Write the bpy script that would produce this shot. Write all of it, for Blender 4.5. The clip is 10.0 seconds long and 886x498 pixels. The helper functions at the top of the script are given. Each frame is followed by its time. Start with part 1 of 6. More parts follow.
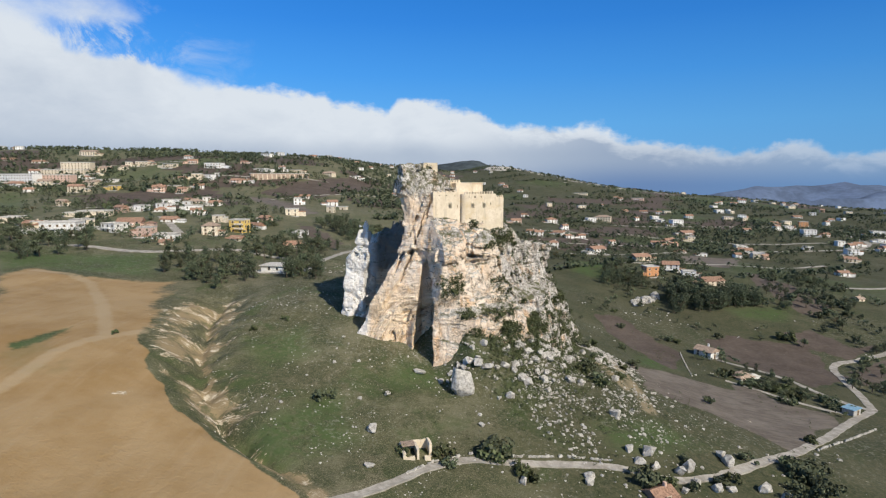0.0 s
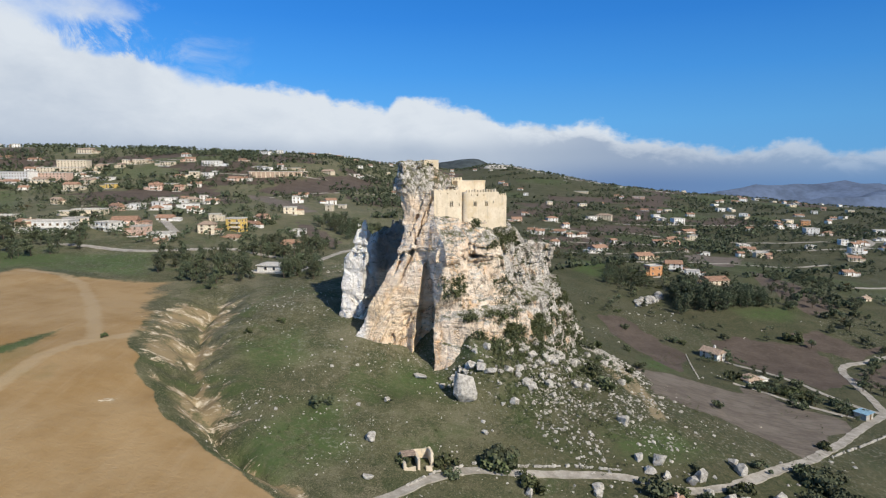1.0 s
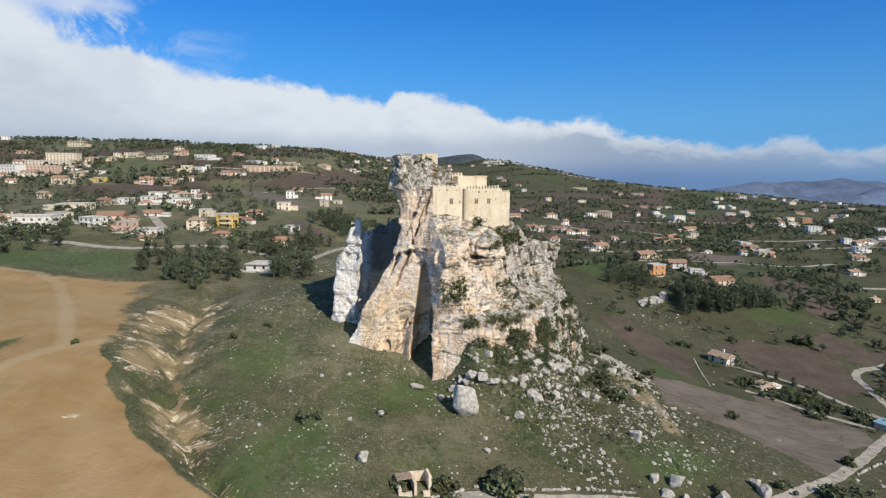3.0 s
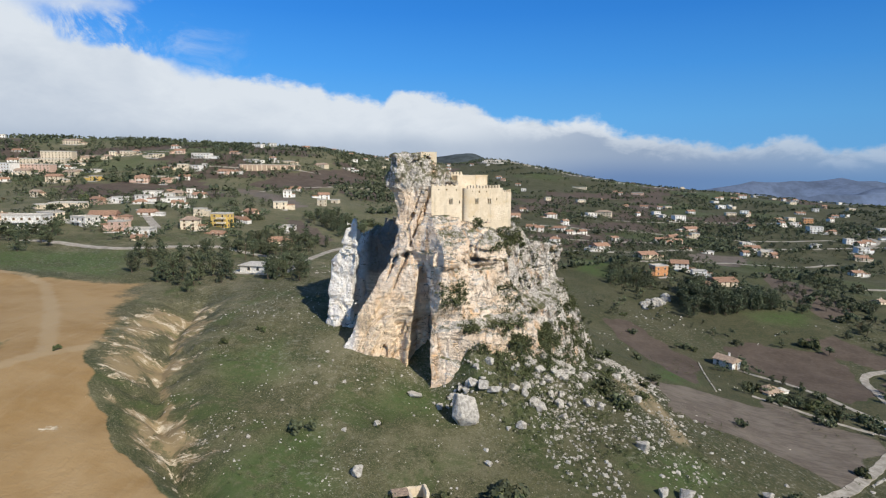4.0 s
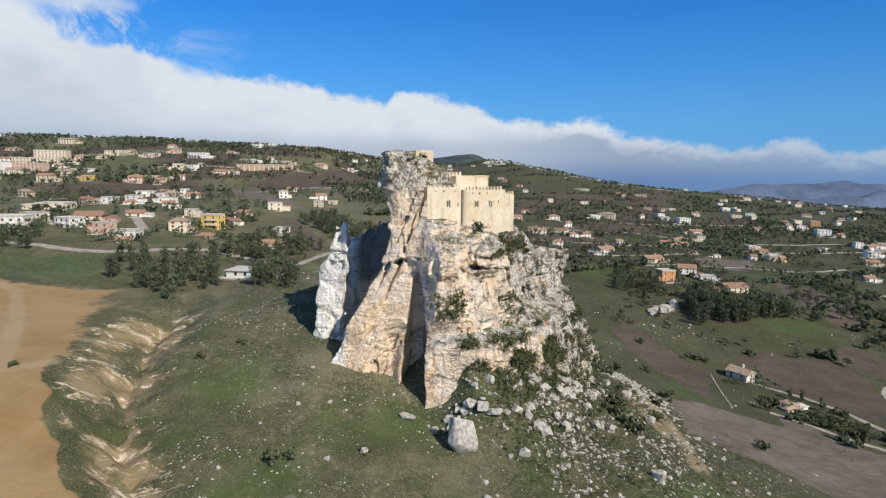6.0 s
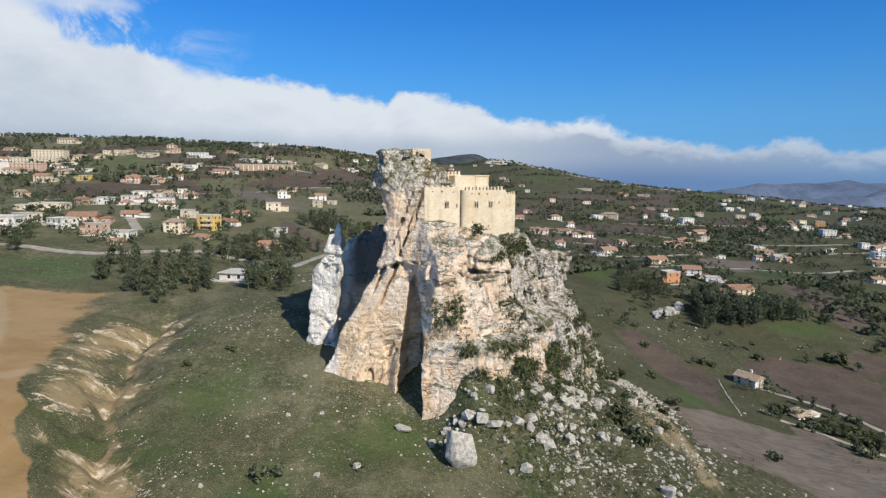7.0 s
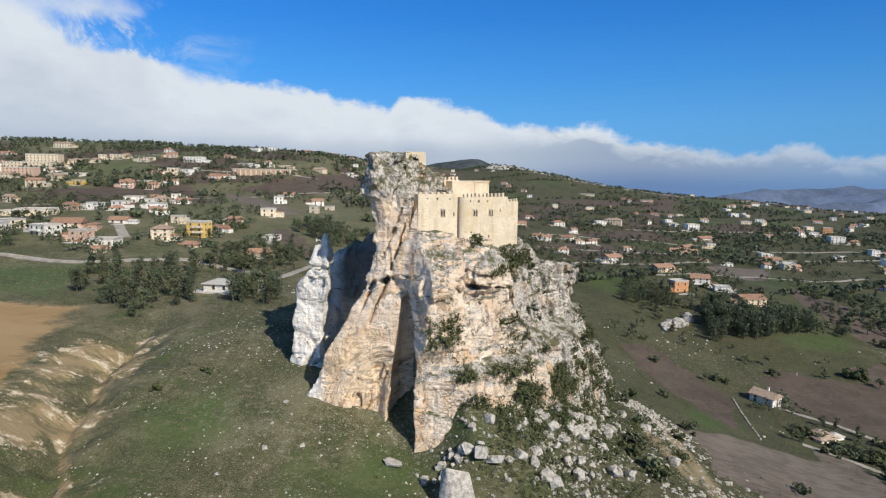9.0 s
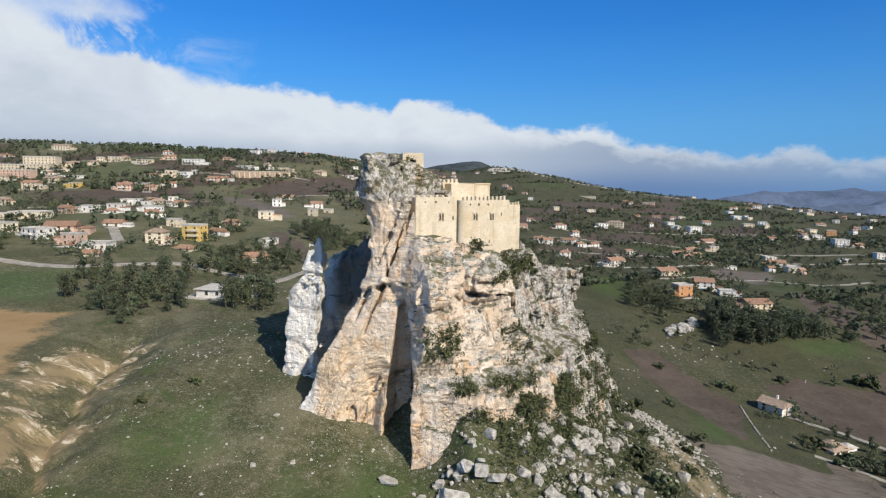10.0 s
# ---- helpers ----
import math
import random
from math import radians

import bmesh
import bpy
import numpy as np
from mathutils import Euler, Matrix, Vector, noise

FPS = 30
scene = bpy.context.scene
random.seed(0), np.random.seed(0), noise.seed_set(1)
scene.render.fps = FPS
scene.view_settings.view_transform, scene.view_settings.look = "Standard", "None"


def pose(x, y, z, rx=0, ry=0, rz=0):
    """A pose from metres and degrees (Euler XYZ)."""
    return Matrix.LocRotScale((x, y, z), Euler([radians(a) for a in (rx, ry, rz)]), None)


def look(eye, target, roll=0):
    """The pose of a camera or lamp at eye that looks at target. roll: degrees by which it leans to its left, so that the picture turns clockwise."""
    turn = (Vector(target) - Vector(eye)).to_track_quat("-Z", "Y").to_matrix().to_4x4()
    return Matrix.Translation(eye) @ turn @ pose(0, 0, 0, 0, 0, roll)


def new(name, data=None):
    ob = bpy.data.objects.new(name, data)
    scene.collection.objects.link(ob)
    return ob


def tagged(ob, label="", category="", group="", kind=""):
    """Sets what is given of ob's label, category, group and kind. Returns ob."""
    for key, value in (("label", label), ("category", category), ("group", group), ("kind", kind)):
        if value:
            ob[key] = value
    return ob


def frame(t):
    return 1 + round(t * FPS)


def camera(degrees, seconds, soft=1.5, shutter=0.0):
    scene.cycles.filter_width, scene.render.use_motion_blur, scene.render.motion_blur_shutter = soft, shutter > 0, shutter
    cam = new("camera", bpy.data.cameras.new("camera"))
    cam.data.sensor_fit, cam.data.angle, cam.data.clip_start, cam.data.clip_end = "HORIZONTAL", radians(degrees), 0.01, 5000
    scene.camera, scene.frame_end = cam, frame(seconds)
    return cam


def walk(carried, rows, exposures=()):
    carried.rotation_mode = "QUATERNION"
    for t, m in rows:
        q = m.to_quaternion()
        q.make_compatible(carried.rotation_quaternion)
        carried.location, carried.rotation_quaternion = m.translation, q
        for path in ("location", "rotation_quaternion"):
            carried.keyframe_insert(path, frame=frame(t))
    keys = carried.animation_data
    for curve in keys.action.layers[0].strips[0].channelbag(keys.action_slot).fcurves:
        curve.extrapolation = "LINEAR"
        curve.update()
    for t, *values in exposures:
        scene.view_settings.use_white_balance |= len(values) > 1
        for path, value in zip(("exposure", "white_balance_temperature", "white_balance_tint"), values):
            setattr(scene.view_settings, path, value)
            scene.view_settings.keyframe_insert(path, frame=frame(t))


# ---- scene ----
# ---- camera: seconds, place, pitch, roll, yaw ----
cam = camera(75.0, 10.0, soft=1.2)
PATH = [
    (0, 0.00, 0.00, 90.00, -7.00, 0.00, 0.00),
    (0.5, -0.35, 3.13, 89.83, -7.04, -0.05, -0.04),
    (1, -0.60, 6.11, 89.76, -7.17, 0.02, -0.06),
    (1.5, -0.88, 8.91, 89.73, -7.31, 0.13, -0.14),
    (2, -1.07, 12.15, 89.68, -7.39, 0.15, -0.19),
    (2.5, -1.24, 15.18, 89.68, -7.51, 0.25, -0.29),
    (4, -1.26, 24.59, 89.60, -7.69, 0.44, -0.49),
    (4.5, -1.17, 27.82, 89.59, -7.64, 0.53, -0.49),
    (5, -0.83, 31.08, 89.44, -7.56, 0.61, -0.42),
    (5.5, -0.41, 34.62, 89.38, -7.58, 0.65, -0.42),
    (7, 1.06, 44.64, 89.25, -7.61, 0.62, -0.17),
    (7.5, 1.53, 48.20, 89.33, -7.62, 0.61, -0.15),
    (8, 1.83, 51.54, 89.28, -7.50, 0.66, -0.11),
    (8.5, 2.21, 54.66, 89.31, -7.40, 0.68, -0.02),
    (9, 2.50, 57.64, 89.35, -7.13, 0.71, 0.02),
    (9.5, 2.79, 60.79, 89.24, -6.91, 0.70, 0.06),
    (10, 2.99, 63.57, 89.34, -6.90, 0.68, 0.11),
    ]


def flown(x, y, z, pitch, roll, yaw):
    return pose(x, y, z, 0, 0, yaw) @ pose(0, 0, 0, 90 + pitch) @ pose(0, 0, 0, 0, 0, roll)


walk(cam, [(t, flown(*row)) for t, *row in PATH])

# ---- world, sun ----
SUN_AZ, SUN_EL = radians(40), radians(38)   # to the right of and behind the first eye
to_sun = Vector((math.sin(SUN_AZ) * math.cos(SUN_EL), -math.cos(SUN_AZ) * math.cos(SUN_EL), math.sin(SUN_EL)))
scene.view_settings.exposure = 0.0


class Nodes:
    """Short hand for a node tree."""

    def __init__(self, tree):
        self.tree = tree
        tree.nodes.clear()

    def add(self, kind, **sockets):
        node = self.tree.nodes.new(kind)
        for key, value in sockets.items():
            k = int(key[1:]) if key[0] == "i" and key[1:].isdigit() else key.replace("_", " ")
            self.put(node.inputs[k], value)
        return node

    def put(self, socket, value):
        if isinstance(value, bpy.types.Node):
            value = value.outputs[0]
        if isinstance(value, bpy.types.NodeSocket):
            self.tree.links.new(value, socket)
        elif isinstance(value, (tuple, list)) and len(value) == 3 and socket.type == "RGBA":
            socket.default_value = (*value, 1)
        else:
            socket.default_value = value

    def math(self, op, a, b=0.0, c=0.0, clamp=False):
        node = self.tree.nodes.new("ShaderNodeMath")
        node.operation, node.use_clamp = op, clamp
        for k, v in enumerate((a, b, c)):
            self.put(node.inputs[k], v)
        return node.outputs[0]

    def step(self, value, low, high):
        """0 below low, 1 above high, smooth between."""
        node = self.add("ShaderNodeMapRange", Value=value)
        node.interpolation_type = "SMOOTHSTEP"
        self.put(node.inputs["From Min"], low), self.put(node.inputs["From Max"], high)
        return node.outputs[0]

    def mix(self, amount, a, b):
        node = self.add("ShaderNodeMix")
        node.data_type = "RGBA"
        self.put(node.inputs[0], amount), self.put(node.inputs[6], a), self.put(node.inputs[7], b)
        return node.outputs[2]

    def noise(self, where, scale, detail=4.0, rough=0.55, distort=0.0):
        node = self.add("ShaderNodeTexNoise", Vector=where, Scale=scale, Detail=detail, Roughness=rough, Distortion=distort)
        return node.outputs[0]

    def stretch(self, where, x, y, z):
        node = self.add("ShaderNodeVectorMath")
        node.operation = "MULTIPLY"
        self.put(node.inputs[0], where)
        node.inputs[1].default_value = (x, y, z)
        return node.outputs[0]


world = bpy.data.worlds.new("sky")
scene.world = world
world.use_nodes = True
w = Nodes(world.node_tree)
sky = w.add("ShaderNodeTexSky")
sky.sky_type, sky.sun_disc, sky.sun_elevation, sky.sun_rotation = "NISHITA", False, SUN_EL, math.pi - SUN_AZ
sky.altitude, sky.air_density, sky.dust_density, sky.ozone_density = 700.0, 1.0, 0.3, 2.0
way = w.add("ShaderNodeTexCoord").outputs["Generated"]
xyz = w.add("ShaderNodeSeparateXYZ", Vector=way)
azim = w.math("ARCTAN2", xyz.outputs[0], xyz.outputs[1])
lift = xyz.outputs[2]
# upper edge of the cloud bank: azimuth in radians, sine of elevation
edge = w.add("ShaderNodeFloatCurve", Value=w.math("MULTIPLY_ADD", azim, 1 / 1.8, 0.5))
curve = edge.mapping.curves[0]
EDGE = [(-0.633, 0.239), (-0.596, 0.236), (-0.536, 0.236), (-0.491, 0.229), (-0.463, 0.208), (-0.442, 0.177), (-0.415, 0.163), (-0.392, 0.151), (-0.351, 0.146), 
        (-0.238, 0.142), (-0.174, 0.13), (-0.127, 0.123), (-0.092, 0.118), (-0.076, 0.136), (-0.023, 0.129), (0.044, 0.115), (0.082, 0.099), (0.139, 0.089), (0.205, 0.09), (0.246, 0.092),
        (0.295, 0.072), (0.339, 0.061), (0.382, 0.051), (0.447, 0.045), (0.496, 0.044), (0.525, 0.053), (0.564, 0.046), (0.585, 0.036), (0.648, 0.033)]
curve.points[0].location, curve.points[1].location = (0, 0.25), (1, 0.0)
for a, h in EDGE:
    curve.points.new(a / 1.8 + 0.5, h * 2)
edge.mapping.update()
flat = w.stretch(way, 1.0, 1.0, 1.5)
puff = w.noise(flat, 17.0, 7.0, 0.60)
fine = w.noise(flat, 55.0, 6.0, 0.62)
wisp = w.noise(w.stretch(way, 1.0, 1.0, 1.2), 9.0, 7.0, 0.66, 0.6)
top = w.math("MULTIPLY", edge, 0.5)
under = w.math("SUBTRACT", top, lift)
gap = w.math("ADD", under, w.math("MULTIPLY_ADD", puff, 0.044, -0.022))
gap = w.math("ADD", gap, w.math("MULTIPLY_ADD", fine, 0.016, -0.008))
soft = w.step(azim, -0.30, -0.55)
gap = w.math("MULTIPLY_ADD", soft, 0.028, gap)
# torn holes high in the left end of the bank
hole = w.math("MULTIPLY", w.step(w.math("ABSOLUTE", w.math("ADD", azim, 0.50)), 0.13, 0.02), w.step(w.math("ABSOLUTE", w.math("SUBTRACT", lift, 0.192)), 0.040, 0.008))
gap = w.math("SUBTRACT", gap, w.math("MULTIPLY", hole, w.math("MULTIPLY_ADD", w.step(wisp, 0.36, 0.62), 0.10, 0.0)))
body = w.step(gap, w.math("MULTIPLY_ADD", soft, -0.012, -0.004), w.math("MULTIPLY_ADD", soft, 0.05, 0.012))
# thin veils above the bank
veil = w.math("MULTIPLY", w.step(wisp, 0.50, 0.72), w.step(azim, -0.25, -0.45))
body = w.math("MAXIMUM", body, w.math("MULTIPLY", w.math("MULTIPLY", veil, 0.45), w.step(under, -0.13, -0.01)))
right = w.step(azim, -0.02, 0.34)
body = w.math("MULTIPLY", body, w.math("MULTIPLY_ADD", w.step(azim, 0.30, 0.70), -0.22, 1.0))
folds = w.noise(w.stretch(way, 1.0, 1.0, 1.9), 10.0, 7.0, 0.60, 0.3)
low = w.step(under, 0.012, 0.17)
shade = w.math("ADD", w.math("MULTIPLY", low, 0.62), w.math("MULTIPLY_ADD", folds, 1.2, -0.62), clamp=True)
white = w.mix(shade, (0.74, 0.80, 0.87), (0.47, 0.55, 0.67))
# the bank's base, darker over the hills and towards the right
base = w.step(lift, 0.075, 0.035)
white = w.mix(w.math("MULTIPLY", base, 0.55), white, (0.33, 0.42, 0.56))
murk = w.math("MULTIPLY", right, w.step(w.math("ADD", w.math("MULTIPLY", under, 9.0), w.math("MULTIPLY_ADD", folds, -1.3, 0.65)), 0.06, 0.34))
white = w.mix(w.math("MULTIPLY", murk, 0.9), white, (0.30, 0.39, 0.54))
white = w.mix(w.math("MULTIPLY", right, w.step(lift, 0.035, -0.015)), white, (0.15, 0.255, 0.47))
# clear air: paler and greener low down, deep overhead
ramp = w.add("ShaderNodeValToRGB", Fac=w.math("MULTIPLY", lift, 2.5))
ramp.color_ramp.elements[0].position, ramp.color_ramp.elements[0].color = 0.0, (0.17, 0.45, 0.80, 1)
ramp.color_ramp.elements[1].position, ramp.color_ramp.elements[1].color = 0.80, (0.024, 0.190, 0.62, 1)
for spot, colour in ((0.22, (0.125, 0.415, 0.83, 1)), (0.42, (0.068, 0.320, 0.80, 1)), (0.62, (0.037, 0.235, 0.71, 1))):
    ramp.color_ramp.elements.new(spot).color = colour
air = w.add("ShaderNodeBackground", Color=sky, Strength=0.10)
# a little brighter towards the left
clear = w.add("ShaderNodeBackground", Color=ramp.outputs[0], Strength=w.math("MULTIPLY_ADD", azim, -0.26, 1.03))
veiled = w.add("ShaderNodeMixShader", i0=w.step(lift, 0.60, 0.28), i1=air, i2=clear)
cloud = w.add("ShaderNodeBackground", Color=white, Strength=0.96)
both = w.add("ShaderNodeMixShader", i0=body, i1=veiled, i2=cloud)
w.add("ShaderNodeOutputWorld", Surface=both)

lamp = new("sun", bpy.data.lights.new("sun", "SUN"))
lamp.data.energy, lamp.data.angle, lamp.data.color = 4.9, radians(0.5), (1.0, 0.93, 0.82)
lamp.matrix_world = look((0, 0, 300), Vector((0, 0, 300)) - to_sun)

# ---- materials ----
def material(name, rough=0.85):
    m = bpy.data.materials.new(name)
    m.use_nodes = True
    n = Nodes(m.node_tree)
    out = n.add("ShaderNodeOutputMaterial")
    bsdf = n.add("ShaderNodeBsdfPrincipled", Roughness=rough)
    bsdf.inputs["Specular IOR Level"].default_value = 0.25
    n.put(out.inputs[0], bsdf)
    geo = n.add("ShaderNodeNewGeometry")
    return m, n, bsdf, geo


def bump(n, bsdf, height, strength, distance):
    node = n.add("ShaderNodeBump", Height=height, Strength=strength, Distance=distance)
    n.put(bsdf.inputs["Normal"], node)


def plain(name, colour, rough=0.85, vary=0.18, scale=1.2, grain=0.3, by_object=0.12):
    """Paint, plaster, wood: one colour with blotches, grain and a little change from object to object."""
    m, n, bsdf, geo = material(name, rough)
    place = n.add("ShaderNodeTexCoord").outputs["Object"]
    blot = n.noise(place, scale, 5.0, 0.65)
    tiny = n.noise(place, scale * 9, 3.0, 0.6)
    dark = tuple(c * (1 - 2 * vary) for c in colour)
    light = tuple(min(1.0, c * (1 + vary)) for c in colour)
    tone = n.mix(n.step(n.math("ADD", n.math("MULTIPLY", blot, 0.7), n.math("MULTIPLY", tiny, 0.3)), 0.32, 0.66), dark, light)
    info = n.add("ShaderNodeObjectInfo")
    hsv = n.add("ShaderNodeHueSaturation", Color=tone, Value=n.math("MULTIPLY_ADD", info.outputs["Random"], 2 * by_object, 1 - by_object))
    n.put(bsdf.inputs["Base Color"], hsv)
    bump(n, bsdf, tiny, grain, 0.05)
    return m


def rock_material():
    """Limestone: pale cream where it broke away, grey and pitted where it weathers, ochre in places."""
    m, n, bsdf, geo = material("limestone", 0.92)
    at = geo.outputs["Position"]
    split = n.add("ShaderNodeSeparateXYZ", Vector=at)
    east, north, high = split.outputs[0], split.outputs[1], split.outputs[2]
    up = n.add("ShaderNodeSeparateXYZ", Vector=geo.outputs["True Normal"]).outputs[2]
    big = n.noise(at, 0.05, 5.0, 0.6, 0.6)
    mid = n.noise(at, 0.30, 7.0, 0.68, 0.3)
    patch = n.noise(at, 0.14, 6.0, 0.62, 0.8)
    tiny = n.noise(at, 1.6, 6.0, 0.72)
    streak = n.noise(n.stretch(at, 0.5, 0.5, 0.09), 1.0, 6.0, 0.7, 0.4)
    bands = n.noise(n.stretch(at, 0.06, 0.06, 0.8), 1.0, 6.0, 0.65, 0.8)
    # fresh faces
    cream = n.mix(n.step(patch, 0.38, 0.62), (0.72, 0.565, 0.415), (0.84, 0.705, 0.56))
    cream = n.mix(n.math("MULTIPLY", n.step(bands, 0.56, 0.68), 0.5), cream, (0.70, 0.48, 0.28))
    cream = n.mix(n.math("MULTIPLY", n.step(mid, 0.57, 0.68), 0.5), cream, (0.90, 0.84, 0.76))
    # weathered skin
    grey = n.mix(n.step(tiny, 0.40, 0.56), (0.29, 0.268, 0.235), (0.68, 0.635, 0.575))
    grey = n.mix(n.math("MULTIPLY", n.step(mid, 0.52, 0.66), 0.42), grey, (0.25, 0.235, 0.19))
    along_front = n.math("ADD", n.math("MULTIPLY", east, 0.8), n.math("MULTIPLY", north, 0.6))
    skin = n.math("ADD", n.math("MULTIPLY", n.step(up, 0.25, 0.62), 0.75), n.math("MULTIPLY", n.step(along_front, 125.0, 140.0), 0.72))
    skin = n.math("ADD", skin, n.math("MULTIPLY", n.step(high, 82.0, 87.0), 0.8))
    skin = n.math("ADD", skin, n.math("MULTIPLY_ADD", n.math("ADD", n.math("MULTIPLY", streak, 0.55), n.math("MULTIPLY", patch, 0.45)), 2.6, -1.31))
    tone = n.mix(n.step(skin, 0.22, 0.62), cream, grey)
    # shade of the recess behind the fin, put into its inner walls' colour
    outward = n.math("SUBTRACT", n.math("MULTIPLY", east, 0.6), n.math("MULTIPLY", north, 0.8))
    recess_shade = n.math("MULTIPLY", n.step(n.math("MULTIPLY_ADD", mid, 4.0, outward), -155.0, -159.0), n.step(east, 0.0, -4.0))
    tone = n.mix(recess_shade, tone, n.mix(tiny, (0.11, 0.105, 0.095), (0.26, 0.245, 0.215)))
    steep = n.step(up, 0.70, 0.35)
    rust = n.math("MULTIPLY", n.step(n.noise(at, 0.10, 5.0, 0.65), 0.50, 0.63), n.step(streak, 0.42, 0.60))
    tone = n.mix(n.math("MULTIPLY", n.math("MULTIPLY", rust, steep), 0.75), tone, (0.72, 0.43, 0.20))
    # ochre foot of the fin, an orange scar on the lower front, a paler pinnacle
    ochre = n.math("MULTIPLY", n.step(n.math("MULTIPLY_ADD", mid, 14.0, high), 68.0, 56.0), n.step(n.math("MULTIPLY_ADD", mid, 6.0, east), 0.0, -5.0))
    tone = n.mix(n.math("MULTIPLY", ochre, n.math("MULTIPLY_ADD", n.step(bands, 0.42, 0.58), 0.35, 0.50)), tone, (0.95, 0.72, 0.48))
    across = n.math("DIVIDE", n.math("ADD", east, 8.0), 17.0)
    over = n.math("DIVIDE", n.math("SUBTRACT", high, 28.0), 25.0)
    bow = n.math("SQRT", n.math("ADD", n.math("MULTIPLY", across, across), n.math("MULTIPLY", over, over)))
    turned = n.math("ARCTAN2", across, over)
    flakes = n.noise(n.add("ShaderNodeCombineXYZ", X=n.math("MULTIPLY", bow, 17.0), Y=n.math("MULTIPLY", turned, 2.2), Z=n.math("MULTIPLY", mid, 0.7)), 1.0, 5.0, 0.62)
    foot = n.math("MULTIPLY", n.step(bow, 1.15, 0.95), n.step(east, -4.0, -8.0))
    tone = n.mix(n.math("MULTIPLY", foot, n.math("MULTIPLY", n.step(flakes, 0.53, 0.61), 0.62)), tone, (0.50, 0.29, 0.13))
    tone = n.mix(n.math("MULTIPLY", foot, n.math("MULTIPLY", n.step(flakes, 0.46, 0.40), 0.5)), tone, (0.96, 0.80, 0.60))
    scar = n.add("ShaderNodeVectorMath", i0=at)
    scar.operation = "DISTANCE"
    scar.inputs[1].default_value = (28.1, 189.2, 42.0)
    near_scar = n.step(n.math("MULTIPLY_ADD", mid, 3.0, scar.outputs["Value"]), 7.4, 5.0)
    tone = n.mix(n.math("MULTIPLY", near_scar, 0.6), tone, (0.88, 0.56, 0.30))
    white_stone = n.math("MULTIPLY", n.step(east, -22.5, -26.0), 0.8)
    tone = n.mix(white_stone, tone, n.mix(n.step(mid, 0.36, 0.55), (0.74, 0.71, 0.66), (0.95, 0.93, 0.89)))
    # joints: a net of upright blocks and a finer one
    bent = n.add("ShaderNodeVectorMath", i0=at)
    bent.operation = "ADD"
    wobble = n.add("ShaderNodeTexNoise", Vector=at, Scale=0.25, Detail=4.0)
    shift = n.add("ShaderNodeVectorMath", i0=wobble.outputs["Color"])
    shift.operation = "SCALE"
    shift.inputs["Scale"].default_value = 7.0
    n.put(bent.inputs[1], shift)
    nets = []
    for sx, sz, thin in ((0.20, 0.13, 0.030), (0.62, 0.36, 0.045)):
        cells = n.add("ShaderNodeTexVoronoi", Vector=n.stretch(bent, sx, sx, sz), Scale=1.0)
        cells.feature = "DISTANCE_TO_EDGE"
        nets.append(n.step(cells.outputs["Distance"], thin, 0.004))
    cells = n.add("ShaderNodeTexVoronoi", Vector=n.stretch(bent, 0.6, 0.6, 0.8), Scale=1.0)
    chipped = cells.outputs["Distance"]
    some = n.step(n.noise(at, 0.13, 4.0, 0.65), 0.50, 0.64)
    some = n.math("MULTIPLY", some, n.math("MULTIPLY_ADD", n.step(east, -8.0, -2.0), 0.8, 0.2))
    joints = n.math("MULTIPLY", n.math("MAXIMUM", nets[0], n.math("MULTIPLY", nets[1], 0.35)), some)
    # cracks along noise contours, upright and level, and holes
    wild = n.noise(n.stretch(at, 0.16, 0.16, 0.055), 1.0, 5.0, 0.62, 0.9)
    flat = n.noise(n.stretch(at, 0.05, 0.05, 0.26), 1.0, 5.0, 0.62, 0.6)
    crack = n.math("MAXIMUM", n.step(n.math("ABSOLUTE", n.math("SUBTRACT", wild, 0.5)), 0.014, 0.004), n.step(n.math("ABSOLUTE", n.math("SUBTRACT", flat, 0.5)), 0.012, 0.003))
    crack = n.math("MULTIPLY", crack, n.math("MULTIPLY", n.step(n.noise(at, 0.2, 3.0, 0.6), 0.42, 0.58), n.math("MULTIPLY_ADD", n.step(east, -8.0, -2.0), 0.7, 0.3)))
    pits = n.step(n.noise(at, 0.55, 6.0, 0.66), 0.62, 0.66)
    tone = n.mix(n.math("MULTIPLY", n.step(tiny, 0.60, 0.72), 0.25), tone, (0.34, 0.29, 0.22))
    tone = n.mix(n.math("MULTIPLY", pits, 0.6), tone, (0.12, 0.105, 0.07))
    tone = n.mix(n.math("MULTIPLY", crack, 0.6), tone, (0.12, 0.10, 0.075))
    tone = n.mix(n.math("MULTIPLY", joints, 0.5), tone, (0.13, 0.105, 0.075))
    weeds = n.math("MULTIPLY", n.step(up, 0.46, 0.72), n.step(n.math("ADD", n.math("MULTIPLY", mid, 0.5), n.math("MULTIPLY", tiny, 0.5)), 0.47, 0.53))
    moss = n.math("MULTIPLY", n.step(high, 84.0, 88.0), n.step(n.noise(at, 0.55, 5.0, 0.7), 0.46, 0.54))
    weeds = n.math("MAXIMUM", weeds, n.math("MULTIPLY", moss, 0.85))
    green = n.mix(tiny, (0.070, 0.078, 0.032), (0.17, 0.16, 0.08))
    n.put(bsdf.inputs["Base Color"], n.mix(weeds, tone, green))
    h = n.math("ADD", n.math("MULTIPLY", mid, 1.4), n.math("MULTIPLY", tiny, 0.6))
    h = n.math("ADD", h, n.math("MULTIPLY", bands, 0.5))
    h = n.math("ADD", h, n.math("MULTIPLY", streak, 0.7))
